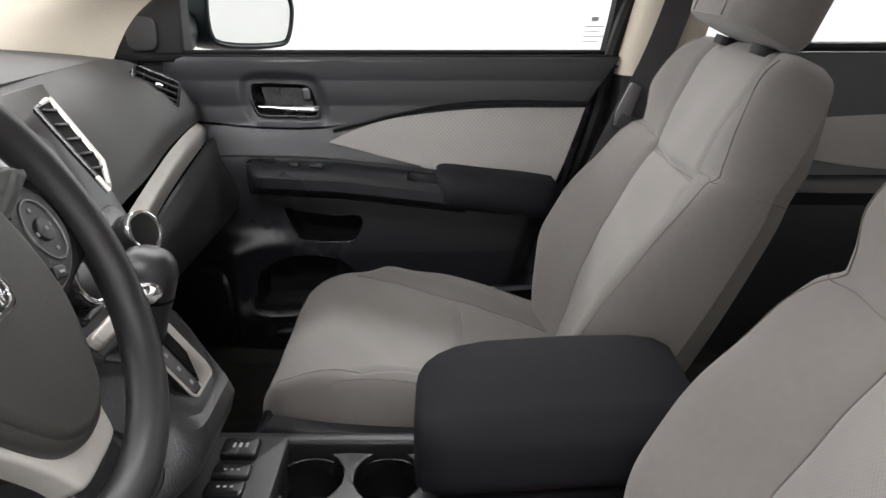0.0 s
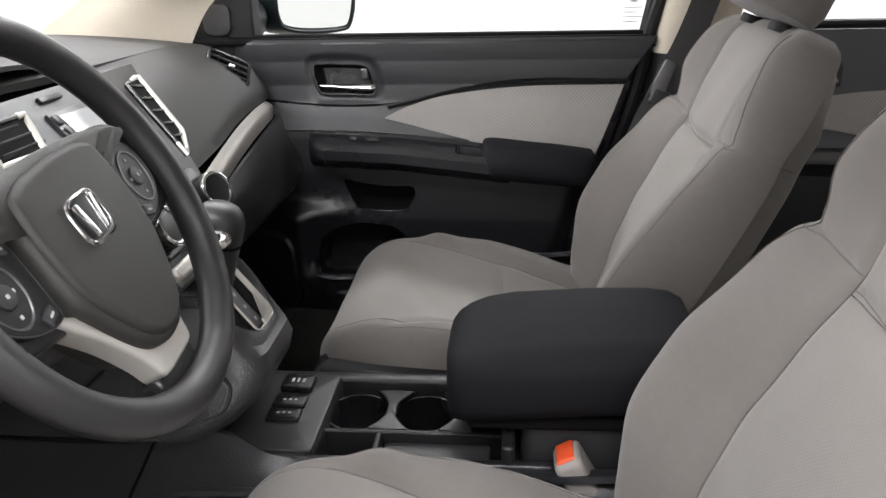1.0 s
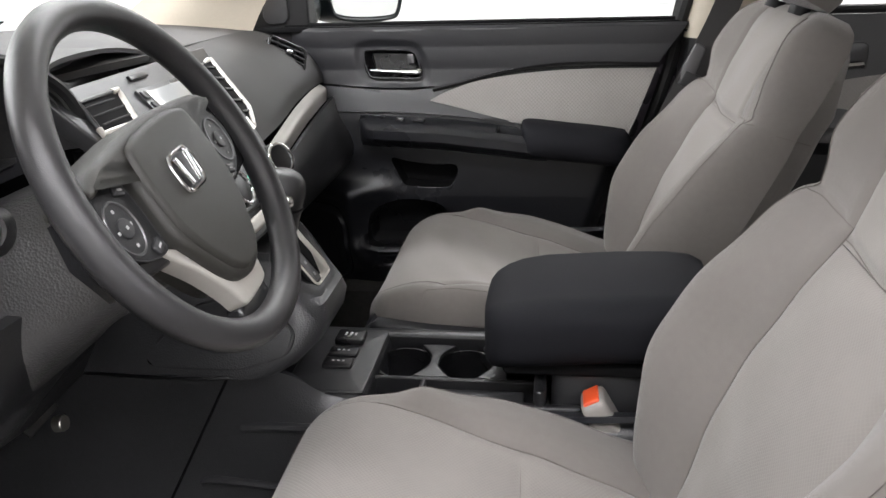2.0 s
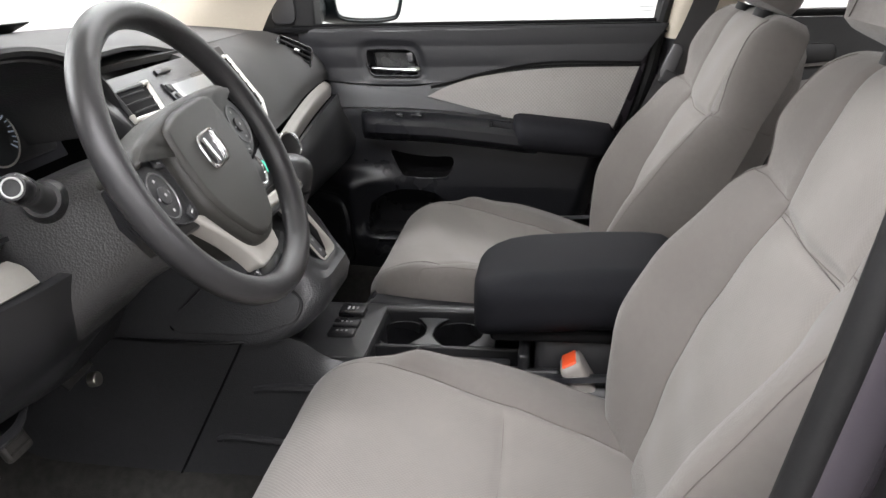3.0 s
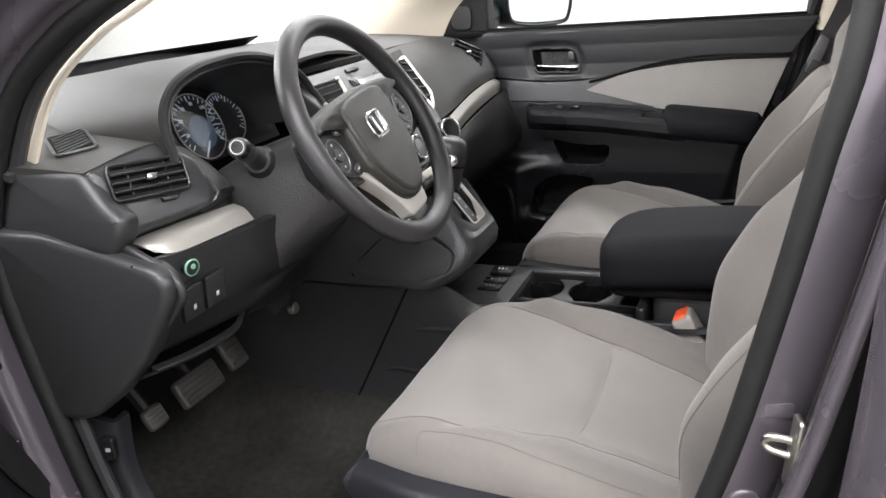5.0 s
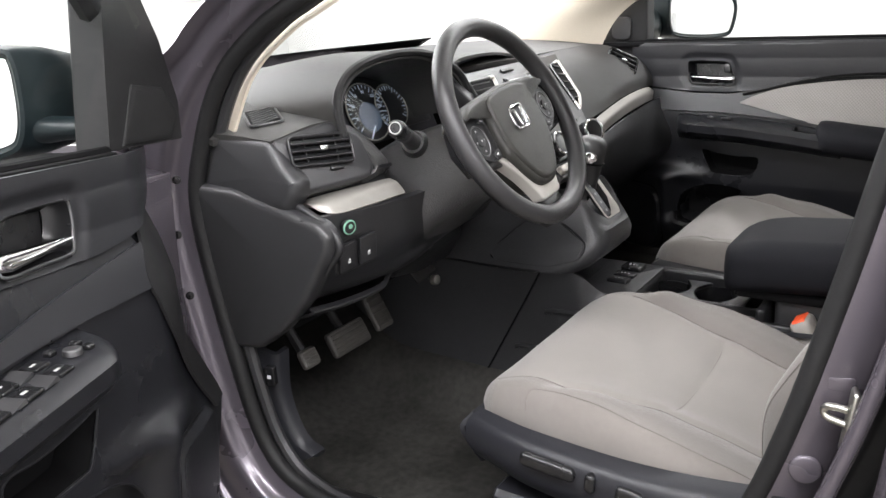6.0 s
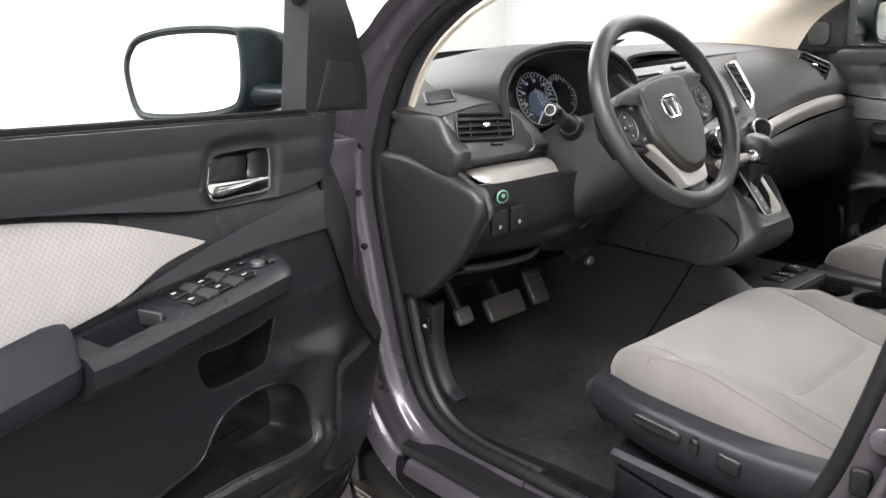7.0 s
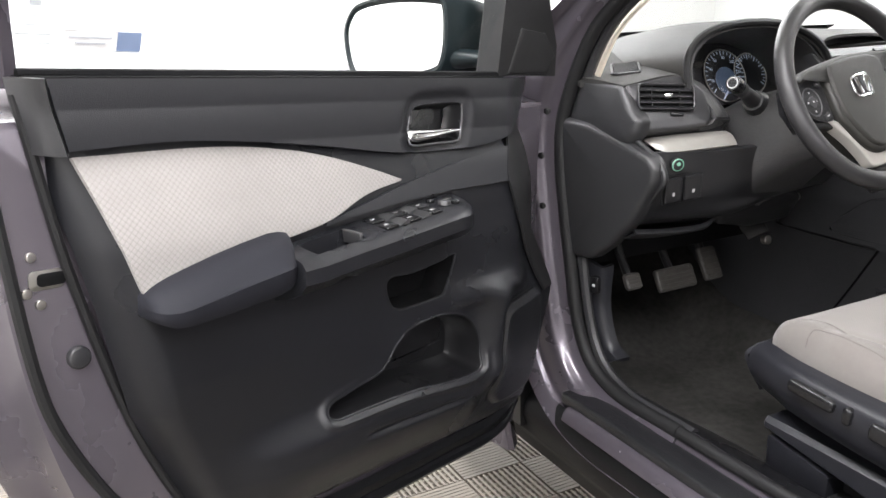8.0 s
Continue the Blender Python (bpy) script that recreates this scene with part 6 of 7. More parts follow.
# ---- seats ----
def build_seat(name, cy, m, driver, label):
    """A front seat about y = 0, then moved to cy."""
    s = thing(name, label, "car seat", m)

    def P(nm, geo, mat, lab="", parent=None):
        return part(nm, geo, mat, parent or s, lab, local=True)

    # cushion: rings across, from the front edge back
    XS, ZS = (-0.250, -0.240, -0.222, -0.19, -0.15, -0.08, 0.02, 0.11, 0.20, 0.26), (0.598, 0.615, 0.632, 0.646, 0.653, 0.652, 0.634, 0.606, 0.575, 0.56)
    crv = curve(list(zip(XS, ZS)), 300)

    def ease(x):
        x = min(1.0, max(0.0, x))
        return x * x * (3 - 2 * x)

    def top_z(x):
        return float(np.interp(x, crv[:, 0], crv[:, 1]))

    def cushion_half(x):
        return float(np.interp(x, (-0.25, -0.235, -0.21, -0.1, 0.05, 0.26), (0.170, 0.195, 0.214, 0.236, 0.242, 0.225)))

    def insert_v(x):
        """Where the sewn edge of the middle panel runs, as a share of the half width."""
        return float(np.interp(x, (-0.24, -0.17, -0.10, -0.05, 0.02, 0.12, 0.25), (0.86, 0.82, 0.74, 0.66, 0.58, 0.54, 0.52)))

    def cushion_z(x, v):
        """The top of the cushion at length x and width v (-1 to 1): side bolsters, a hollow middle and sewn grooves."""
        av, vi = abs(v), insert_v(x)
        k, kb = ease((x + 0.19) / 0.13), ease((x + 0.165 - 0.03 * av) / 0.05)
        t = (av - vi) / (1.0 - vi)
        z = -0.016 * k * (1 - min(1.0, av / vi) ** 3) - 0.006 * k
        z += 0.010 * kb * ease(t / 0.45) if t > 0 else 0.0
        z -= 0.0065 * kb * math.exp(-((av - vi) / 0.035) ** 2)
        z -= 0.0030 * math.exp(-((x - 0.030 + 0.012 * v * v) / 0.006) ** 2) * ease((vi - av) / 0.06)
        z -= 0.0040 * math.exp(-((x - 0.040) / 0.030) ** 2) * ease((vi - av) / 0.2)
        z += 0.0016 * math.sin(x * 31 + v * 3) * math.sin(v * 6 + x * 13) + 0.0010 * math.sin(x * 67 + v * 9)
        return top_z(x) + z

    def cushion_at(x, v, lift=0.0):
        zb = 0.580 - 0.055 * max(0.0, x) / 0.26
        edge = math.sqrt(max(0.0, 1 - max(0.0, (abs(v) - 0.86) / 0.14) ** 2.2))
        return (x, v * cushion_half(x), zb + max(0.0, cushion_z(x, v) + lift - zb) * (0.2 + 0.8 * edge))

    side = np.sin(np.linspace(0, math.pi / 2, 34))
    xs = np.concatenate([np.linspace(-0.25, -0.19, 10), np.linspace(-0.185, -0.11, 18), np.linspace(-0.10, 0.26, 34)])
    rings = []
    for x in xs:
        vi, hw = insert_v(x), cushion_half(x)
        zb = 0.560 - 0.055 * max(0.0, x) / 0.26
        outer = vi + (1 - vi) * side
        inner = np.linspace(-vi + 0.012, vi - 0.012, 40)
        ring = [cushion_at(x, -v) for v in outer[::-1]] + [cushion_at(x, v, -0.004) for v in inner] + [cushion_at(x, v) for v in outer]
        rings.append(ring + [(x, (1 - 2 * i / 7) * hw * 0.97, zb) for i in range(8)])
    P("cushion", loft(rings), CLOTH, "grey cloth seat cushion with side bolsters")
    grid = [[cushion_at(x, v, 0.0002) for v in np.linspace(-insert_v(x) + 0.006, insert_v(x) - 0.006, 56)] for x in np.linspace(-0.236, 0.255, 90)]
    P("cushion_insert", sheet(np.array(grid), 0.006, (0, 0, 1)), CLOTH_IN, "lighter patterned cloth middle")

    def sewn(pts, r=0.0006):
        P("seam", tube(pts, r, 6), SEAM, "sewn seam")

    for sy in (-1, 1):
        sewn([cushion_at(x, sy * insert_v(x), 0.0006) for x in np.linspace(-0.15, 0.24, 50)])
        sewn([cushion_at(x, sy * v, 0.0006) for x, v in curve([(-0.148, 0.985), (-0.149, 0.95), (-0.140, 0.91), (-0.10, 0.895), (0.0, 0.89), (0.22, 0.88)], 50)], 0.0005)
    sewn([cushion_at(0.030 - 0.012 * v * v, v, 0.0) for v in np.linspace(-insert_v(0.03) + 0.01, insert_v(0.03) - 0.01, 30)], 0.0006)

    # backrest in its own slope
    rec = math.radians(27)
    ux, uz = math.sin(rec), math.cos(rec)
    bo = V3((0.205, 0, 0.60))

    def at(h, v, dep):
        """h up the backrest, v across, dep out of its front."""
        return tuple(bo + V3((ux, 0, uz)) * h + V3((-uz, 0, ux)) * dep + V3((0, v, 0)))

    HS = (-0.075, -0.02, 0.05, 0.11, 0.20, 0.29, 0.330, 0.362, 0.41, 0.47, 0.505, 0.52)
    HALF = curve(list(zip(HS, (0.190, 0.208, 0.226, 0.242, 0.250, 0.248, 0.243, 0.232, 0.234, 0.222, 0.198, 0.15))), 300)
    BOL = curve(list(zip(HS, (0.010, 0.042, 0.074, 0.087, 0.081, 0.058, 0.045, 0.034, 0.048, 0.046, 0.026, 0.0))), 300)
    MID = curve(list(zip(HS, (-0.01, 0.002, 0.010, 0.018, 0.024, 0.024, 0.022, 0.024, 0.028, 0.026, 0.016, 0.0))), 300)

    def half(h):
        return float(np.interp(h, HALF[:, 0], HALF[:, 1]))

    def back_v(h):
        """The sewn edge of the middle panel."""
        return float(np.interp(h, (0.0, 0.18, 0.30, 0.34, 0.50), (0.52, 0.50, 0.44, 0.44, 0.54)))

    def front(h, v):
        av, vi = abs(v), back_v(h)
        bol, mid = float(np.interp(h, BOL[:, 0], BOL[:, 1])), float(np.interp(h, MID[:, 0], MID[:, 1]))
        lobe = 0.338 + 0.030 * max(0.0, av - 0.5)
        z = mid + (bol - mid) * ease((av - vi + 0.06) / (0.90 - vi)) + 0.006 * (1 - min(1.0, av / vi) ** 2) * ease((h - 0.05) / 0.1)
        z -= 0.0055 * math.exp(-((av - vi) / 0.028) ** 2)
        z -= 0.0085 * math.exp(-((h - 0.320 - 0.012 * av) / 0.009) ** 2) * ease((vi - av) / 0.05)
        z -= 0.0060 * math.exp(-((h - lobe) / 0.008) ** 2) * ease((av - vi) / 0.1)
        return z + 0.0015 * math.sin(h * 29 + v * 4) * math.sin(v * 8) + 0.0008 * math.sin(h * 61 - v * 5)

    def skin(h, v, lift=0.0):
        edge = math.sqrt(max(0.0, 1 - max(0.0, (abs(v) - 0.86) / 0.14) ** 2.4))
        return at(h, v * half(h), -0.03 + (front(h, v) + lift + 0.03) * edge)

    rings = []
    for h in np.concatenate([np.linspace(-0.075, 0.44, 118), np.linspace(0.445, 0.52, 16)]):
        hw, vi = half(h), back_v(h)
        bk = float(np.interp(h, (-0.075, 0.1, 0.40, 0.48, 0.52), (0.06, 0.095, 0.085, 0.055, 0.01)))
        outer = vi + (1 - vi) * side
        dip = -0.004 if 0.0 < h < 0.5 else 0.0
        ring = [skin(h, -v) for v in outer[::-1]] + [skin(h, v, dip) for v in np.linspace(-vi + 0.012, vi - 0.012, 36)] + [skin(h, v) for v in outer]
        for i in range(18):
            v = 1 - 2 * i / 17
            ring.append(at(h, v * hw * (0.97 if 0 < i < 17 else 0.995), -0.03 - (bk - 0.03) * (1 - abs(v) ** 8)))
        rings.append(ring)
    P("backrest", loft(rings), CLOTH, "grey cloth backrest with side bolsters")
    for h0, h1, lab in ((-0.01, 0.3195, "lighter patterned cloth middle"), (0.3205, 0.503, "lighter patterned cloth shoulder panel")):
        grid = [[skin(h, v, 0.0002) for v in np.linspace(-back_v(h) + 0.007, back_v(h) - 0.007, 50)] for h in np.linspace(h0, h1, 80)]
        P("back_insert", sheet(np.array(grid), 0.006, (-1, 0, 0.5)), CLOTH_BACK, lab)
    for sy in (-1, 1):
        sewn([skin(h, sy * back_v(h), 0.0004) for h in np.linspace(0.0, 0.50, 60)], 0.0007)
        sewn([skin(h, sy * v, 0.0006) for h, v in curve([(0.0, 0.90), (0.15, 0.915), (0.28, 0.905), (0.338, 0.86)], 40)])
        sewn([skin(h, sy * v, 0.0006) for h, v in curve([(0.338, 0.86), (0.40, 0.88), (0.46, 0.86), (0.503, 0.80)], 30)], 0.0008)
        sewn([skin(h, sy * v, 0.0004) for h, v in curve([(0.338, 0.44), (0.340, 0.60), (0.343, 0.75), (0.340, 0.86), (0.345, 0.93)], 24)], 0.0006)
        sewn([at(h, sy * (half(h) + 0.0004), dep) for h, dep in curve([(0.347, 0.0), (0.352, -0.028), (0.356, -0.05)], 14)], 0.0006)
    sewn([skin(0.320 + 0.012 * abs(v), v, 0.0004) for v in np.linspace(-0.43, 0.43, 24)], 0.0007)
    # headrest on two steel posts
    rings = []
    dh = -0.026
    for h, k, dp in ((0.545, 0.80, 0.0), (0.55, 0.92, 0.0), (0.57, 1.0, 0.0), (0.635, 1.02, 0.006), (0.695, 0.98, 0.010), (0.735, 0.9, 0.006), (0.75, 0.75, 0.0), (0.755, 0.5, 0.0)):
        rings.append([at(h + dh, a * k, 0.035 + dp + b * k) for a, b in rrect(0.255, 0.115, 0.045, 6)])
    hr = P("headrest", loft(rings), CLOTH, "grey cloth headrest")
    for sy in (-1, 1):
        P("headrest_seam", tube([at(h, 0.062 * sy, 0.0935 + o) for h, o in ((0.525, -0.003), (0.55, 0.0), (0.61, 0.0072), (0.67, 0.0098), (0.70, 0.003))], 0.0008, 6), SEAM, "sewn seam", hr)
    for sy in (-1, 1):
        P("post", tube([at(0.48, 0.075 * sy, -0.014), at(0.58, 0.075 * sy, 0.004)], 0.0065, 10), CHROME, "steel headrest post")
        P("post_guide", tube([at(0.503, 0.075 * sy, 0.02), at(0.516, 0.075 * sy, 0.022)], 0.016, 12), RUBBER, "black post guide")
    # side shields and base
    for sy in (-1, 1):
        rows = [[(-0.225, 0.215 * sy, 0.604), (-0.12, 0.238 * sy, 0.604), (0.05, 0.243 * sy, 0.602), (0.25, 0.235 * sy, 0.62)],
                [(-0.238, 0.235 * sy, 0.590), (-0.12, 0.268 * sy, 0.596), (0.05, 0.275 * sy, 0.592), (0.25, 0.27 * sy, 0.60)],
                [(-0.236, 0.240 * sy, 0.555), (-0.12, 0.272 * sy, 0.560), (0.05, 0.278 * sy, 0.555), (0.25, 0.272 * sy, 0.55)],
                [(-0.215, 0.225 * sy, 0.525), (-0.12, 0.255 * sy, 0.525), (0.05, 0.262 * sy, 0.515), (0.25, 0.255 * sy, 0.50)],
                [(-0.19, 0.205 * sy, 0.515), (-0.12, 0.230 * sy, 0.512), (0.05, 0.235 * sy, 0.50), (0.25, 0.23 * sy, 0.49)]]
        sh = P("side_shield", sheet(surface(rows, 14, 20), 0.008, (0, sy, 0)), NAVY, "blue black plastic seat side shield")
        if driver and sy < 0:
            for x, w, hgt, z in ((-0.087, 0.080, 0.020, 0.583), (-0.026, 0.015, 0.028, 0.577), (0.026, 0.036, 0.026, 0.572)):
                P("seat_switch", rbox(w, hgt, 0.014, 0.005, frame_m((x, -0.271, z), (1, 0, -0.08), (0.1, 0, 1))), PLASTIC_SMOOTH, "black seat adjuster switch", sh)
    P("front_apron", sheet(surface([[(-0.235, y, 0.60) for y in (-0.225, 0, 0.225)], [(-0.25, y, 0.575) for y in (-0.238, 0, 0.238)], [(-0.225, y, 0.52) for y in (-0.225, 0, 0.225)]], 8, 8), 0.008, (-1, 0, 0)), NAVY, "blue black front apron")
    P("seat_base", rbox(0.40, 0.40, 0.19, 0.02, np.array(pose(0.03, 0, 0.345))), RUBBER, "dark seat frame")
    for sy in (-1, 1):
        rl = []
        for x, zt, zb, k in ((-0.197, 0.488, 0.478, 0.85), (-0.192, 0.492, 0.472, 1.0), (-0.06, 0.490, 0.452, 1.0), (0.10, 0.486, 0.43, 1.0), (0.33, 0.482, 0.42, 1.0)):
            rl.append([(x, 0.215 * sy + y * k, z) for y, z in ((-0.026, zb), (0.026, zb), (0.030, zb + 0.004), (0.030, zt - 0.008), (0.022, zt), (-0.022, zt), (-0.030, zt - 0.008), (-0.030, zb + 0.004))])
        P("rail_cover", loft(rl), NAVY, "stepped cover over the seat rail")
        P("rail_end", loft([[(x, 0.215 * sy + y * k, z) for y, z in ((-0.024, 0.402), (0.024, 0.402), (0.027, 0.408), (0.027, zt), (-0.027, zt), (-0.027, 0.408))] for x, k, zt in ((-0.188, 0.9, 0.455), (-0.183, 1.0, 0.462), (-0.080, 1.0, 0.446), (-0.074, 0.9, 0.440))]), NAVY, "end block of the seat rail")
        P("seat_rail", rbox(0.52, 0.040, 0.070, 0.006, np.array(pose(0.08, 0.215 * sy, 0.338))), RUBBER, "dark floor rail")
    return s


build_seat("driver_seat", -0.38, pose(0, -0.38, 0), True, "grey cloth driver seat with faint stains and power switches")
build_seat("passenger_seat", 0.36, pose(0, 0.36, 0), False, "grey cloth passenger seat with patterned middle")

# ---- small things in the cabin ----
bk = thing("belt_buckle", "grey seat belt buckle with orange red button", "belt buckle", Matrix.Translation((0.15, -0.12, 0.5)))
bm_ = frame_m((0.136, -0.112, 0.574), (0, 1, 0), (-0.55, 0, 1))
part("body", rbox(0.048, 0.125, 0.034, 0.007, bm_ @ np.array(pose(0, -0.008, -0.016))), material("buckle_grey", (0.30, 0.28, 0.26), 0.5), bk)
part("press_button", rbox(0.038, 0.008, 0.022, 0.002, bm_ @ np.array(pose(0, 0.0525, -0.010))), RED, bk, "orange red press button")

for nm, c, w, h, lab in (("brake_pedal", (-0.655, -0.40, 0.552), 0.105, 0.05, "wide ribbed black brake pedal"), ("accelerator_pedal", (-0.665, -0.293, 0.565), 0.05, 0.075, "narrow black accelerator pedal"),
                         ("parking_brake_pedal", (-0.600, -0.565, 0.590), 0.038, 0.034, "small square parking brake pedal")):
    pd = thing(nm, lab, "pedal", Matrix.Translation(c))
    m = frame_m(c, (0, 1, 0), (-0.55, 0, 1))
    part("pad", rbox(w, h, 0.014, 0.005, m), PEDAL, pd, "ribbed rubber pad")
    for i in range(5):
        part("rib", rbox(w * 0.85, h * 0.06, 0.004, 0.0015, m @ np.array(pose(0, -h * 0.36 + i * h * 0.18, 0.012))), PEDAL, pd)
    part("arm", tube(curve([c, (c[0] - 0.05, c[1], c[2] + 0.08), (c[0] - 0.08, c[1], c[2] + 0.22)], 10), 0.009, 8), RUBBER, pd, "dark pedal arm")

stk = thing("door_striker", "zinc plated door striker on the centre pillar", "door striker", Matrix.Translation((0.261, -0.735, 0.802)))
part("plate", rbox(0.020, 0.066, 0.006, 0.0025, frame_m((0.2680, -0.746, 0.787), (0.25, -1, 0), (0.12, 0, 1)) @ np.diag((1, 1, -1, 1.0))), STEEL, stk, "yellowish zinc base plate")
part("loop", tube(curve([(0.270, -0.745, 0.7975), (0.260, -0.742, 0.7970), (0.2515, -0.740, 0.7955), (0.2480, -0.739, 0.790), (0.2515, -0.740, 0.7845), (0.260, -0.742, 0.7830), (0.270, -0.745, 0.7825)], 20), 0.0036, 10), STEEL, stk)

ub = thing("pedal_bracket", "dark metal bracket and bolt under the dashboard", "bracket", Matrix.Translation((-0.56, -0.30, 0.70)))
part("strut", tube(curve([(-0.50, -0.368, 0.745), (-0.51, -0.30, 0.740), (-0.52, -0.20, 0.735)], 10), 0.010, 8), STEEL, ub, "bare metal strut")
part("plate", rbox(0.10, 0.05, 0.006, 0.002, np.array(pose(-0.56, -0.30, 0.70, 30, 50, 10))), RUBBER, ub, "dark folded plate")
part("bolt", plate(circle(0.010, 12), 0.012, 0.002, frame_m((-0.52, -0.285, 0.655), (0, 1, 0), (-0.2, 0, 1))), STEEL, ub, "steel bolt head")

# ---- right-hand rear of the cabin ----
PB = [(0.33, 0.745, 0.60), (0.335, 0.735, 0.85), (0.345, 0.715, 1.0), (0.37, 0.69, 1.12), (0.40, 0.65, 1.28), (0.41, 0.60, 1.44)]
rows = [shift(PB, (-0.045, 0.02, 0)), shift(PB, (-0.02, -0.05, 0)), shift(PB, (0.06, -0.06, 0)), shift(PB, (0.11, 0.0, 0))]
solo("centre_pillar_right", sheet(surface([r[:3] for r in rows], 14, 14), 0.006, (0, -1, 0)), PLASTIC, "black lower trim of the centre pillar", "pillar trim", kind="structure")
solo("pillar_trim_centre", sheet(surface([shift(r[2:], (0, -0.006, -0.015)) for r in rows], 14, 16), 0.006, (0, -1, 0)), BEIGE, "beige upper trim of the centre pillar", "pillar trim", kind="structure")
solo("door_seal_right", tube(curve([(0.20, 0.715, 0.60), (0.245, 0.705, 0.78), (0.285, 0.70, 0.92), (0.305, 0.695, 1.03), (0.335, 0.68, 1.14), (0.36, 0.63, 1.30)], 30), 0.013, 8), RUBBER, "black rubber seal on the centre pillar", "door seal", kind="structure")
bl = thing("seat_belt", "grey seat belt webbing with metal tongue on the pillar", "seat belt", Matrix.Translation((0.36, 0.62, 0.9)))
pth = curve([(0.425, 0.60, 1.26), (0.40, 0.605, 1.14), (0.36, 0.60, 1.02), (0.315, 0.60, 0.92), (0.27, 0.61, 0.80), (0.25, 0.62, 0.66)], 24)
part("webbing", sheet(np.array([[tuple(p + V3((-0.022, 0, 0.010)) * k) for k in (-1, -0.33, 0.33, 1)] for p in pth]), 0.002, (0, -1, 0)), BELT, bl)
part("guide", rbox(0.05, 0.02, 0.03, 0.005, np.array(pose(0.42, 0.60, 1.13, 0, 20, 0))), PLASTIC_GREY, bl, "upper belt guide")
tg = part("tongue", panel3([(0.318, 0.585, 0.985), (0.338, 0.585, 0.975), (0.318, 0.585, 0.915), (0.296, 0.585, 0.90), (0.292, 0.585, 0.93)], 0.006, 0.002, (0, -1, 0)), SATIN, bl, "grey belt tongue")
part("tongue_grip", rbox(0.036, 0.012, 0.03, 0.004, np.array(pose(0.305, 0.59, 0.90, 0, 25, 0))), PLASTIC_GREY, bl)
# rear door on the passenger side
rd = thing("rear_door", "closed dark rear door with a light grey panel", "car door", Matrix.Translation((0.45, 0.77, 0)))
rows = [[(x, 0.70, 1.022), (x, 0.685, 0.95), (x, 0.66, 0.86), (x, 0.64, 0.75), (x, 0.66, 0.40)] for x in (0.43, 0.7, 1.0, 1.4)]
part("trim_panel", sheet(surface(rows, 16, 18), 0.03, (0, -1, 0)), PLASTIC, rd, "black rear door trim")
gr = span([(0.50, 0.86), (0.62, 0.845), (0.80, 0.82), (1.2, 0.80)], [(0.50, 0.865), (0.62, 0.90), (0.80, 0.915), (1.2, 0.92)], 24, 6, lambda u, z: (u, 0.655 + (z - 0.86) * 0.28, z))
part("cloth_insert", sheet(gr, 0.004, (0, -1, 0)), CLOTH_DOOR, rd, "light grey cloth insert")
part("armrest", loft([[(x, 0.655 - w * k, z) for w, z in ((-0.01, 0.81), (0.05, 0.806), (0.07, 0.79), (0.06, 0.765), (-0.01, 0.755))] for x, k in ((0.52, 0.4), (0.56, 0.9), (0.7, 1.0), (1.1, 1.0))]), PLASTIC, rd, "black rear armrest")
hb = part("handle_bezel", plate(rrect(0.12, 0.06, 0.015), 0.006, 0.002, frame_m((0.60, 0.682, 0.94), (1, 0, 0), (0, 0, 1))), PLASTIC_SMOOTH, rd)
part("handle_lever", tube([(0.55, 0.672, 0.925), (0.60, 0.668, 0.924), (0.65, 0.672, 0.928)], 0.008, 8), CHROME, hb, "chrome lever")
part("shell", sheet(np.array([[(x, 0.85, z) for z in (0.3, 0.6, 1.0)] for x in (0.40, 0.9, 1.5)]), 0.02, (0, 1, 0)), PAINT, rd, "plum grey outer skin")
part("waist_seal", tube([(x, 0.715, 1.03) for x in np.linspace(0.43, 1.4, 8)], 0.009, 8), RUBBER, rd)
bench = thing("rear_bench", "grey cloth rear bench in the dark rear cabin", "bench seat", Matrix.Translation((1.35, 0, 0.36)))
part("bench_cushion", rbox(0.5, 1.2, 0.30, 0.06, np.array(pose(1.35, 0, 0.36))), CLOTH, bench)
rows = [[(1.55, y, 0.60), (1.68, y, 0.9), (1.78, y, 1.15)] for y in (-0.62, 0, 0.62)]
part("bench_backrest", sheet(surface(rows, 8, 10), 0.10, (-1, 0, 0.3)), CLOTH, bench)
for nm, y in (("quarter_trim_left", -0.70), ("quarter_trim_right", 0.70)):
    solo(nm, slab(1.4, 2.3, y - 0.02, y + 0.02, 0.3, 1.02), PLASTIC, "black rear side trim", "side trim", kind="structure")

# beige inner trim of the centre pillar beside the driver's seat
rows = [[(0.2635 + dx, -0.69 + dy, 0.978), (0.2795 + dx, -0.69 + dy, 1.045), (0.2955 + dx, -0.69 + dy, 1.115), (0.318 + dx, -0.64 + dy, 1.30)] for dx, dy in ((0.012, 0), (0.016, -0.003), (0.022, -0.004))]
solo("pillar_trim_driver", sheet(surface(rows, 6, 16), 0.006, (-1, 0.5, 0)), BEIGE, "beige inner trim of the centre pillar", "pillar trim", kind="structure")

# ---- ribbed floor tiles ----
PITCH = 0.165


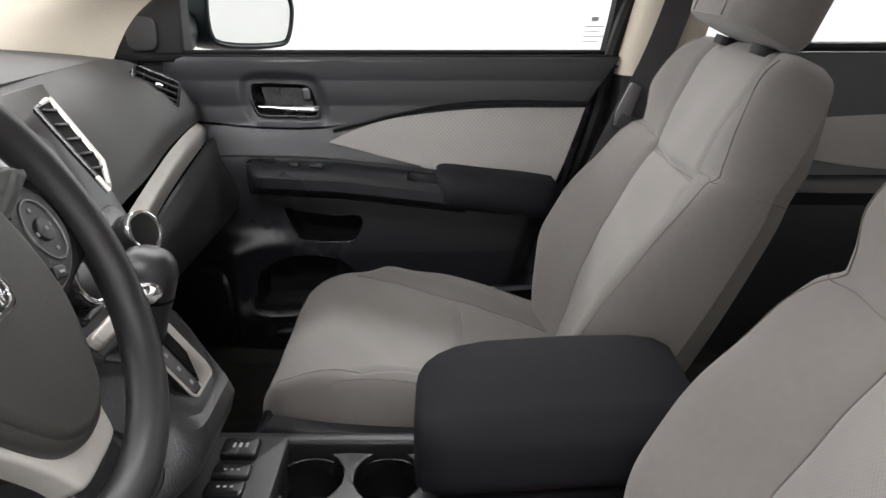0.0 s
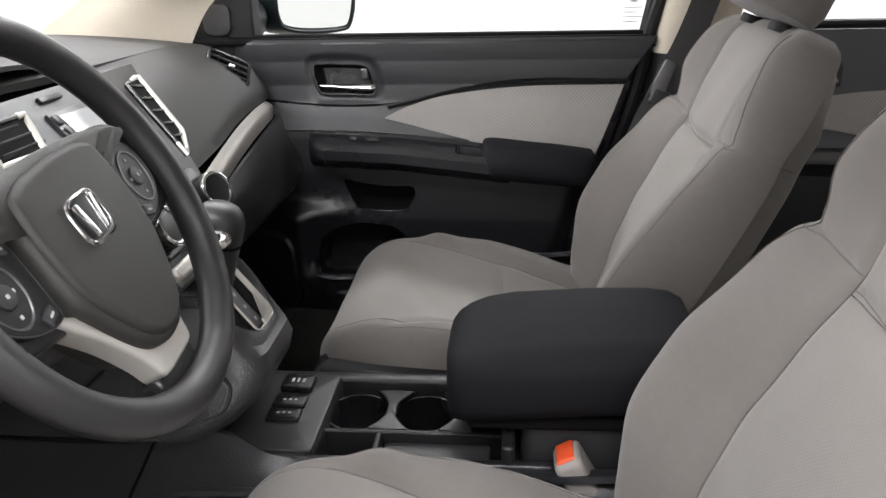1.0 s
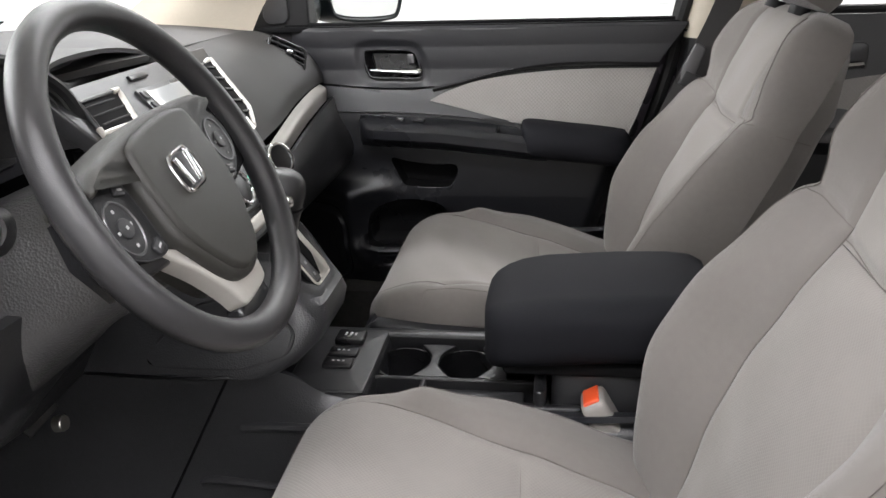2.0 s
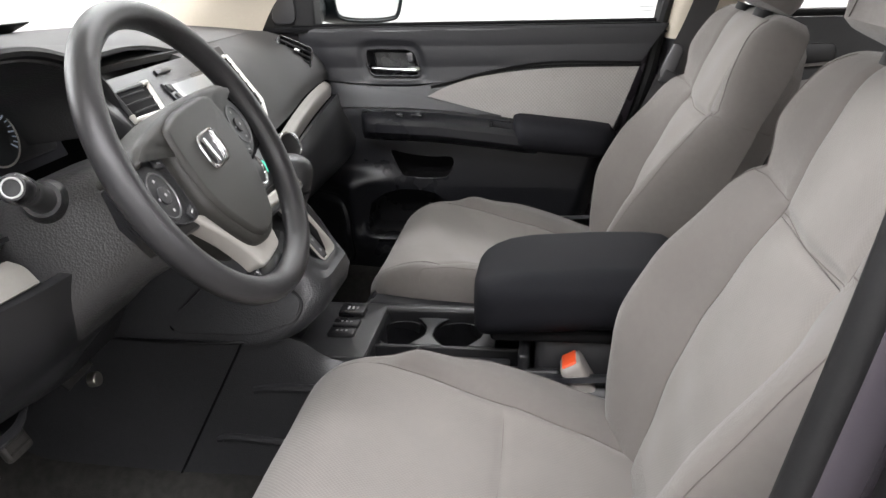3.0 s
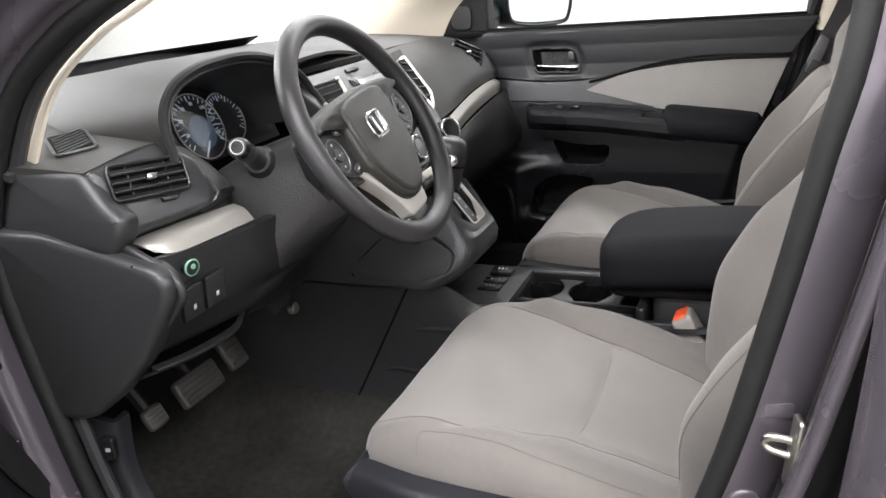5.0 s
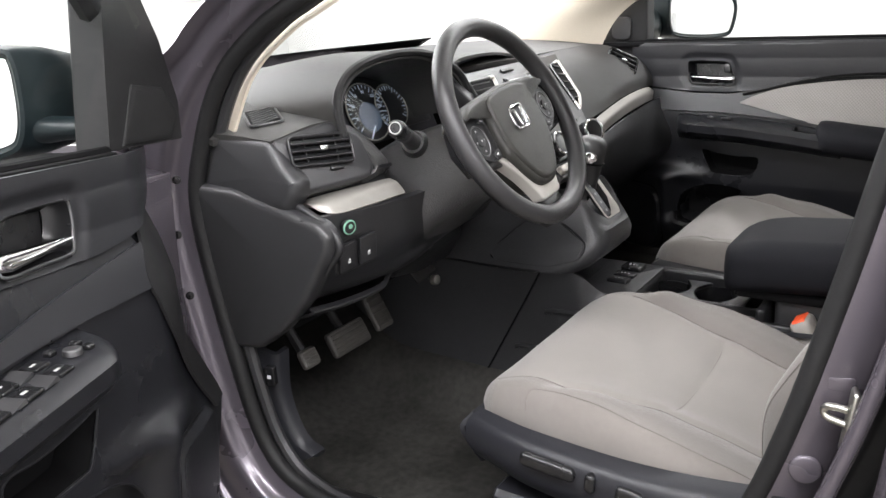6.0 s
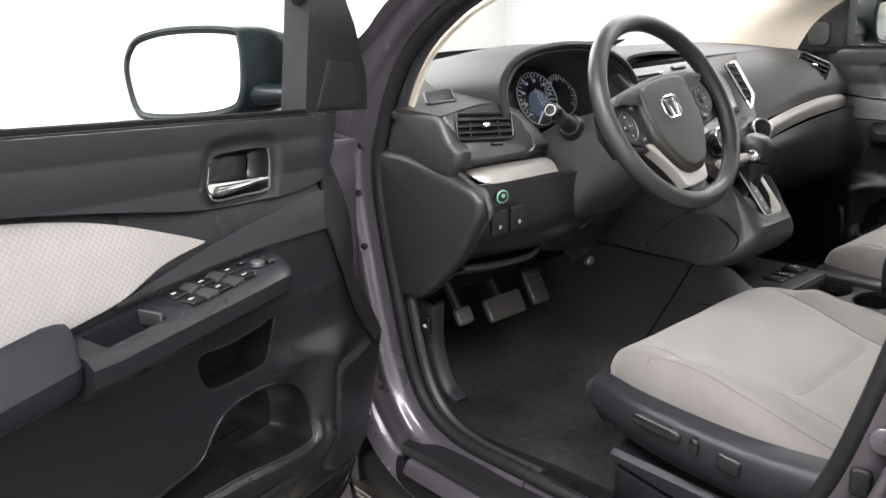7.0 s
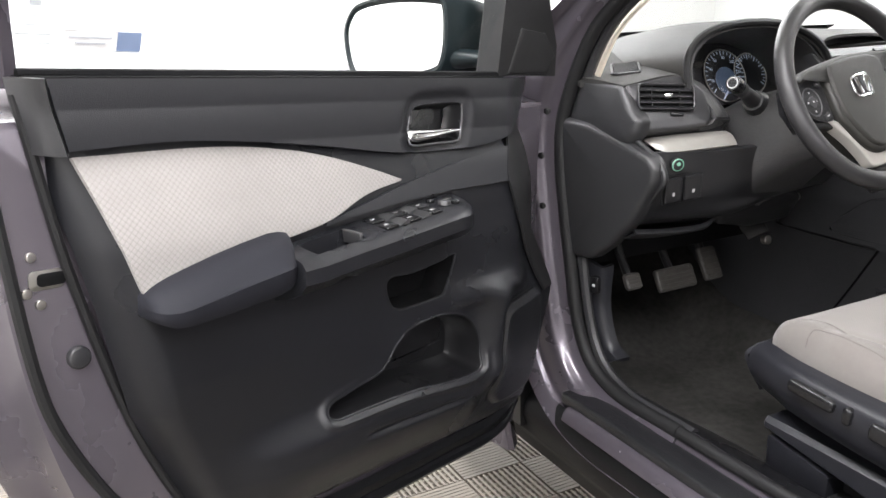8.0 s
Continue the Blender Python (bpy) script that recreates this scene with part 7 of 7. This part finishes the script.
def tile_mesh(dark):
    """A tile with close pale ribs one way, or open ribs over crossing bars."""
    geos = [plate(rrect(PITCH - 0.003, PITCH - 0.003, 0.004, 1), 0.004, 0, np.array(pose(0, 0, -0.011)))]
    k, hw = (11, 0.0034) if dark else (13, 0.0052)
    for i in range(k):
        o = -PITCH / 2 + PITCH * (i + 0.5) / k
        b = plate([(-PITCH * 0.485, -hw), (PITCH * 0.485, -hw), (PITCH * 0.485, hw), (-PITCH * 0.485, hw)], 0.010, 0, np.array(pose(0, o, -0.008)))
        geos.append(apply(b, np.array(pose(0, 0, 0, 0, 0, 0 if dark else 90))))
    if dark:
        for i in range(8):
            o = -PITCH / 2 + PITCH * (i + 0.5) / 8
            geos.append(plate([(o - 0.003, -PITCH * 0.48), (o + 0.003, -PITCH * 0.48), (o + 0.003, PITCH * 0.48), (o - 0.003, PITCH * 0.48)], 0.006, 0, np.array(pose(0, 0, -0.008))))
    me = mesh("floor_tile", weld(*geos), TILE_LIGHT)
    me.materials.append(TILE_DARK)
    for p in me.polygons[:len(geos[0][1])]:
        p.material_index = 1
    return me


tagged(part("tile_bed", slab(-2.65, 1.65, -2.95, -0.2, -0.0125, -0.0105), TILE_DARK, bpy.data.objects["ground"]), "dark bed under the ribbed tiles")
TILES = (tile_mesh(False), tile_mesh(True))
ground = bpy.data.objects["ground"]
for ix in range(-13, 4):
    for iy in range(-14, 4):
        ob = new("floor_tile", TILES[(ix + iy) % 2])
        ob.parent = ground
        ob.matrix_basis = pose(-1.0425 + (ix + 6) * PITCH, -0.6825 + (iy + 4) * PITCH, 0)

# ---- small fittings on the painted jambs ----
def bolt(name, c, nrm, r, label, mat=STEEL):
    n_ = V3(nrm) / np.linalg.norm(nrm)
    xa = np.cross(n_, (0, 0, 1.0))
    return solo(name, weld(plate(circle(r, 14), r * 0.35, r * 0.1, frame_m(c, xa, np.cross(n_, xa))),
                           plate(circle(r * 0.62, 6), r * 0.9, r * 0.12, frame_m(tuple(V3(c) + n_ * r * 0.3), xa, np.cross(n_, xa)))), mat, label, "bolt", group="door hinge bolts")


for c in ((-0.640, -0.742, 0.945), (-0.655, -0.745, 0.86), (-0.645, -0.748, 0.765)):
    bolt("hinge_bolt", c, (0.75, -0.65, 0), 0.0065, "dark hinge bolt on the front pillar", PLASTIC_SMOOTH)


def on_door(u, w, z):
    return frame_m((u, w, z), (1, 0, 0), (0, 0, 1)) @ np.diag((1, 1, -1, 1.0))


lt = part("latch_plate", plate(rrect(0.036, 0.021, 0.006), 0.002, 0.0006, on_door(0.885, 0.0602, 0.797)), STEEL, door_l, "thin bright frame round the door latch", local=True)
part("latch_slot", plate(rrect(0.030, 0.014, 0.005), 0.0028, 0.0004, on_door(0.880, 0.0602, 0.797)), DARK, lt, "dark latch slot", local=True)
for u, z in ((0.899, 0.823), (0.906, 0.785), (0.893, 0.771)):
    part("latch_bolt", plate(circle(0.0055, 12), 0.004, 0.001, on_door(u, 0.0602, z)), STEEL, door_l, local=True)
part("rubber_plug", plate(circle(0.013, 18), 0.008, 0.003, on_door(0.858, 0.0602, 0.704)), PLASTIC_GREY, door_l, "round rubber plug", local=True)
part("jamb_seal", tube([(u, 0.066, z) for u, z in curve([(0.902, 0.99), (0.884, 0.90), (0.862, 0.80), (0.815, 0.64), (0.765, 0.52), (0.70, 0.41)], 24)], 0.006, 8), RUBBER, door_l, "rubber seal along the door edge", local=True)
part("jamb_seal", tube([(u, 0.063, z) for u, z in curve([(0.938, 0.955), (0.926, 0.844), (0.906, 0.700), (0.884, 0.62), (0.832, 0.52), (0.765, 0.43)], 24)], 0.007, 8), RUBBER, door_l, "rubber seal along the door edge", local=True)

def on_pillar(dx, z):
    """Axes on the painted face of the centre pillar, dx behind the seal."""
    bx = float(np.interp(z, [p[2] for p in B], [p[0] for p in B]))
    dy = float(np.interp(dx, (0, 0.012, 0.030, 0.044, 0.052), (0.004, 0.006, 0.002, -0.004, -0.010)))
    by = float(np.interp(z, [p[2] for p in B], [p[1] for p in B]))
    return frame_m((bx + dx, by - dy, z), (0.97, 0.22, 0), (0.28, 0.05, 1))


pf = thing("pillar_fittings", "round plug square stamp and black switch on the painted pillar", "pillar fittings", Matrix.Translation((0.25, -0.70, 0.72)))
part("plug", plate(circle(0.016, 22), 0.006, 0.003, on_pillar(0.031, 0.712)), PAINT, pf, "painted round plug")
part("stamp", plate(rrect(0.024, 0.014, 0.003), 0.0016, 0.0006, on_pillar(0.029, 0.812)), PAINT, pf, "raised square stamp in the paint")
part("door_switch", rbox(0.022, 0.034, 0.010, 0.004, on_pillar(0.030, 0.655)), RUBBER, pf, "black door switch")

ck = thing("door_check", "dark door check strap and wiring boot at the hinge pillar", "door check", Matrix.Translation((-0.665, -0.775, 0.64)))
part("strap", rbox(0.014, 0.070, 0.018, 0.003, np.array(pose(-0.662, -0.785, 0.640, 0, 0, 20))), RUBBER, ck, "dark check strap")
part("boot", tube(curve([(-0.655, -0.752, 0.655), (-0.668, -0.775, 0.652), (-0.682, -0.800, 0.660)], 10), 0.009, 10), RUBBER, ck, "ribbed rubber wiring boot")
part("bracket", rbox(0.030, 0.006, 0.040, 0.002, np.array(pose(-0.652, -0.757, 0.620, 0, 0, 50))), PLASTIC_SMOOTH, ck, "dark bracket")
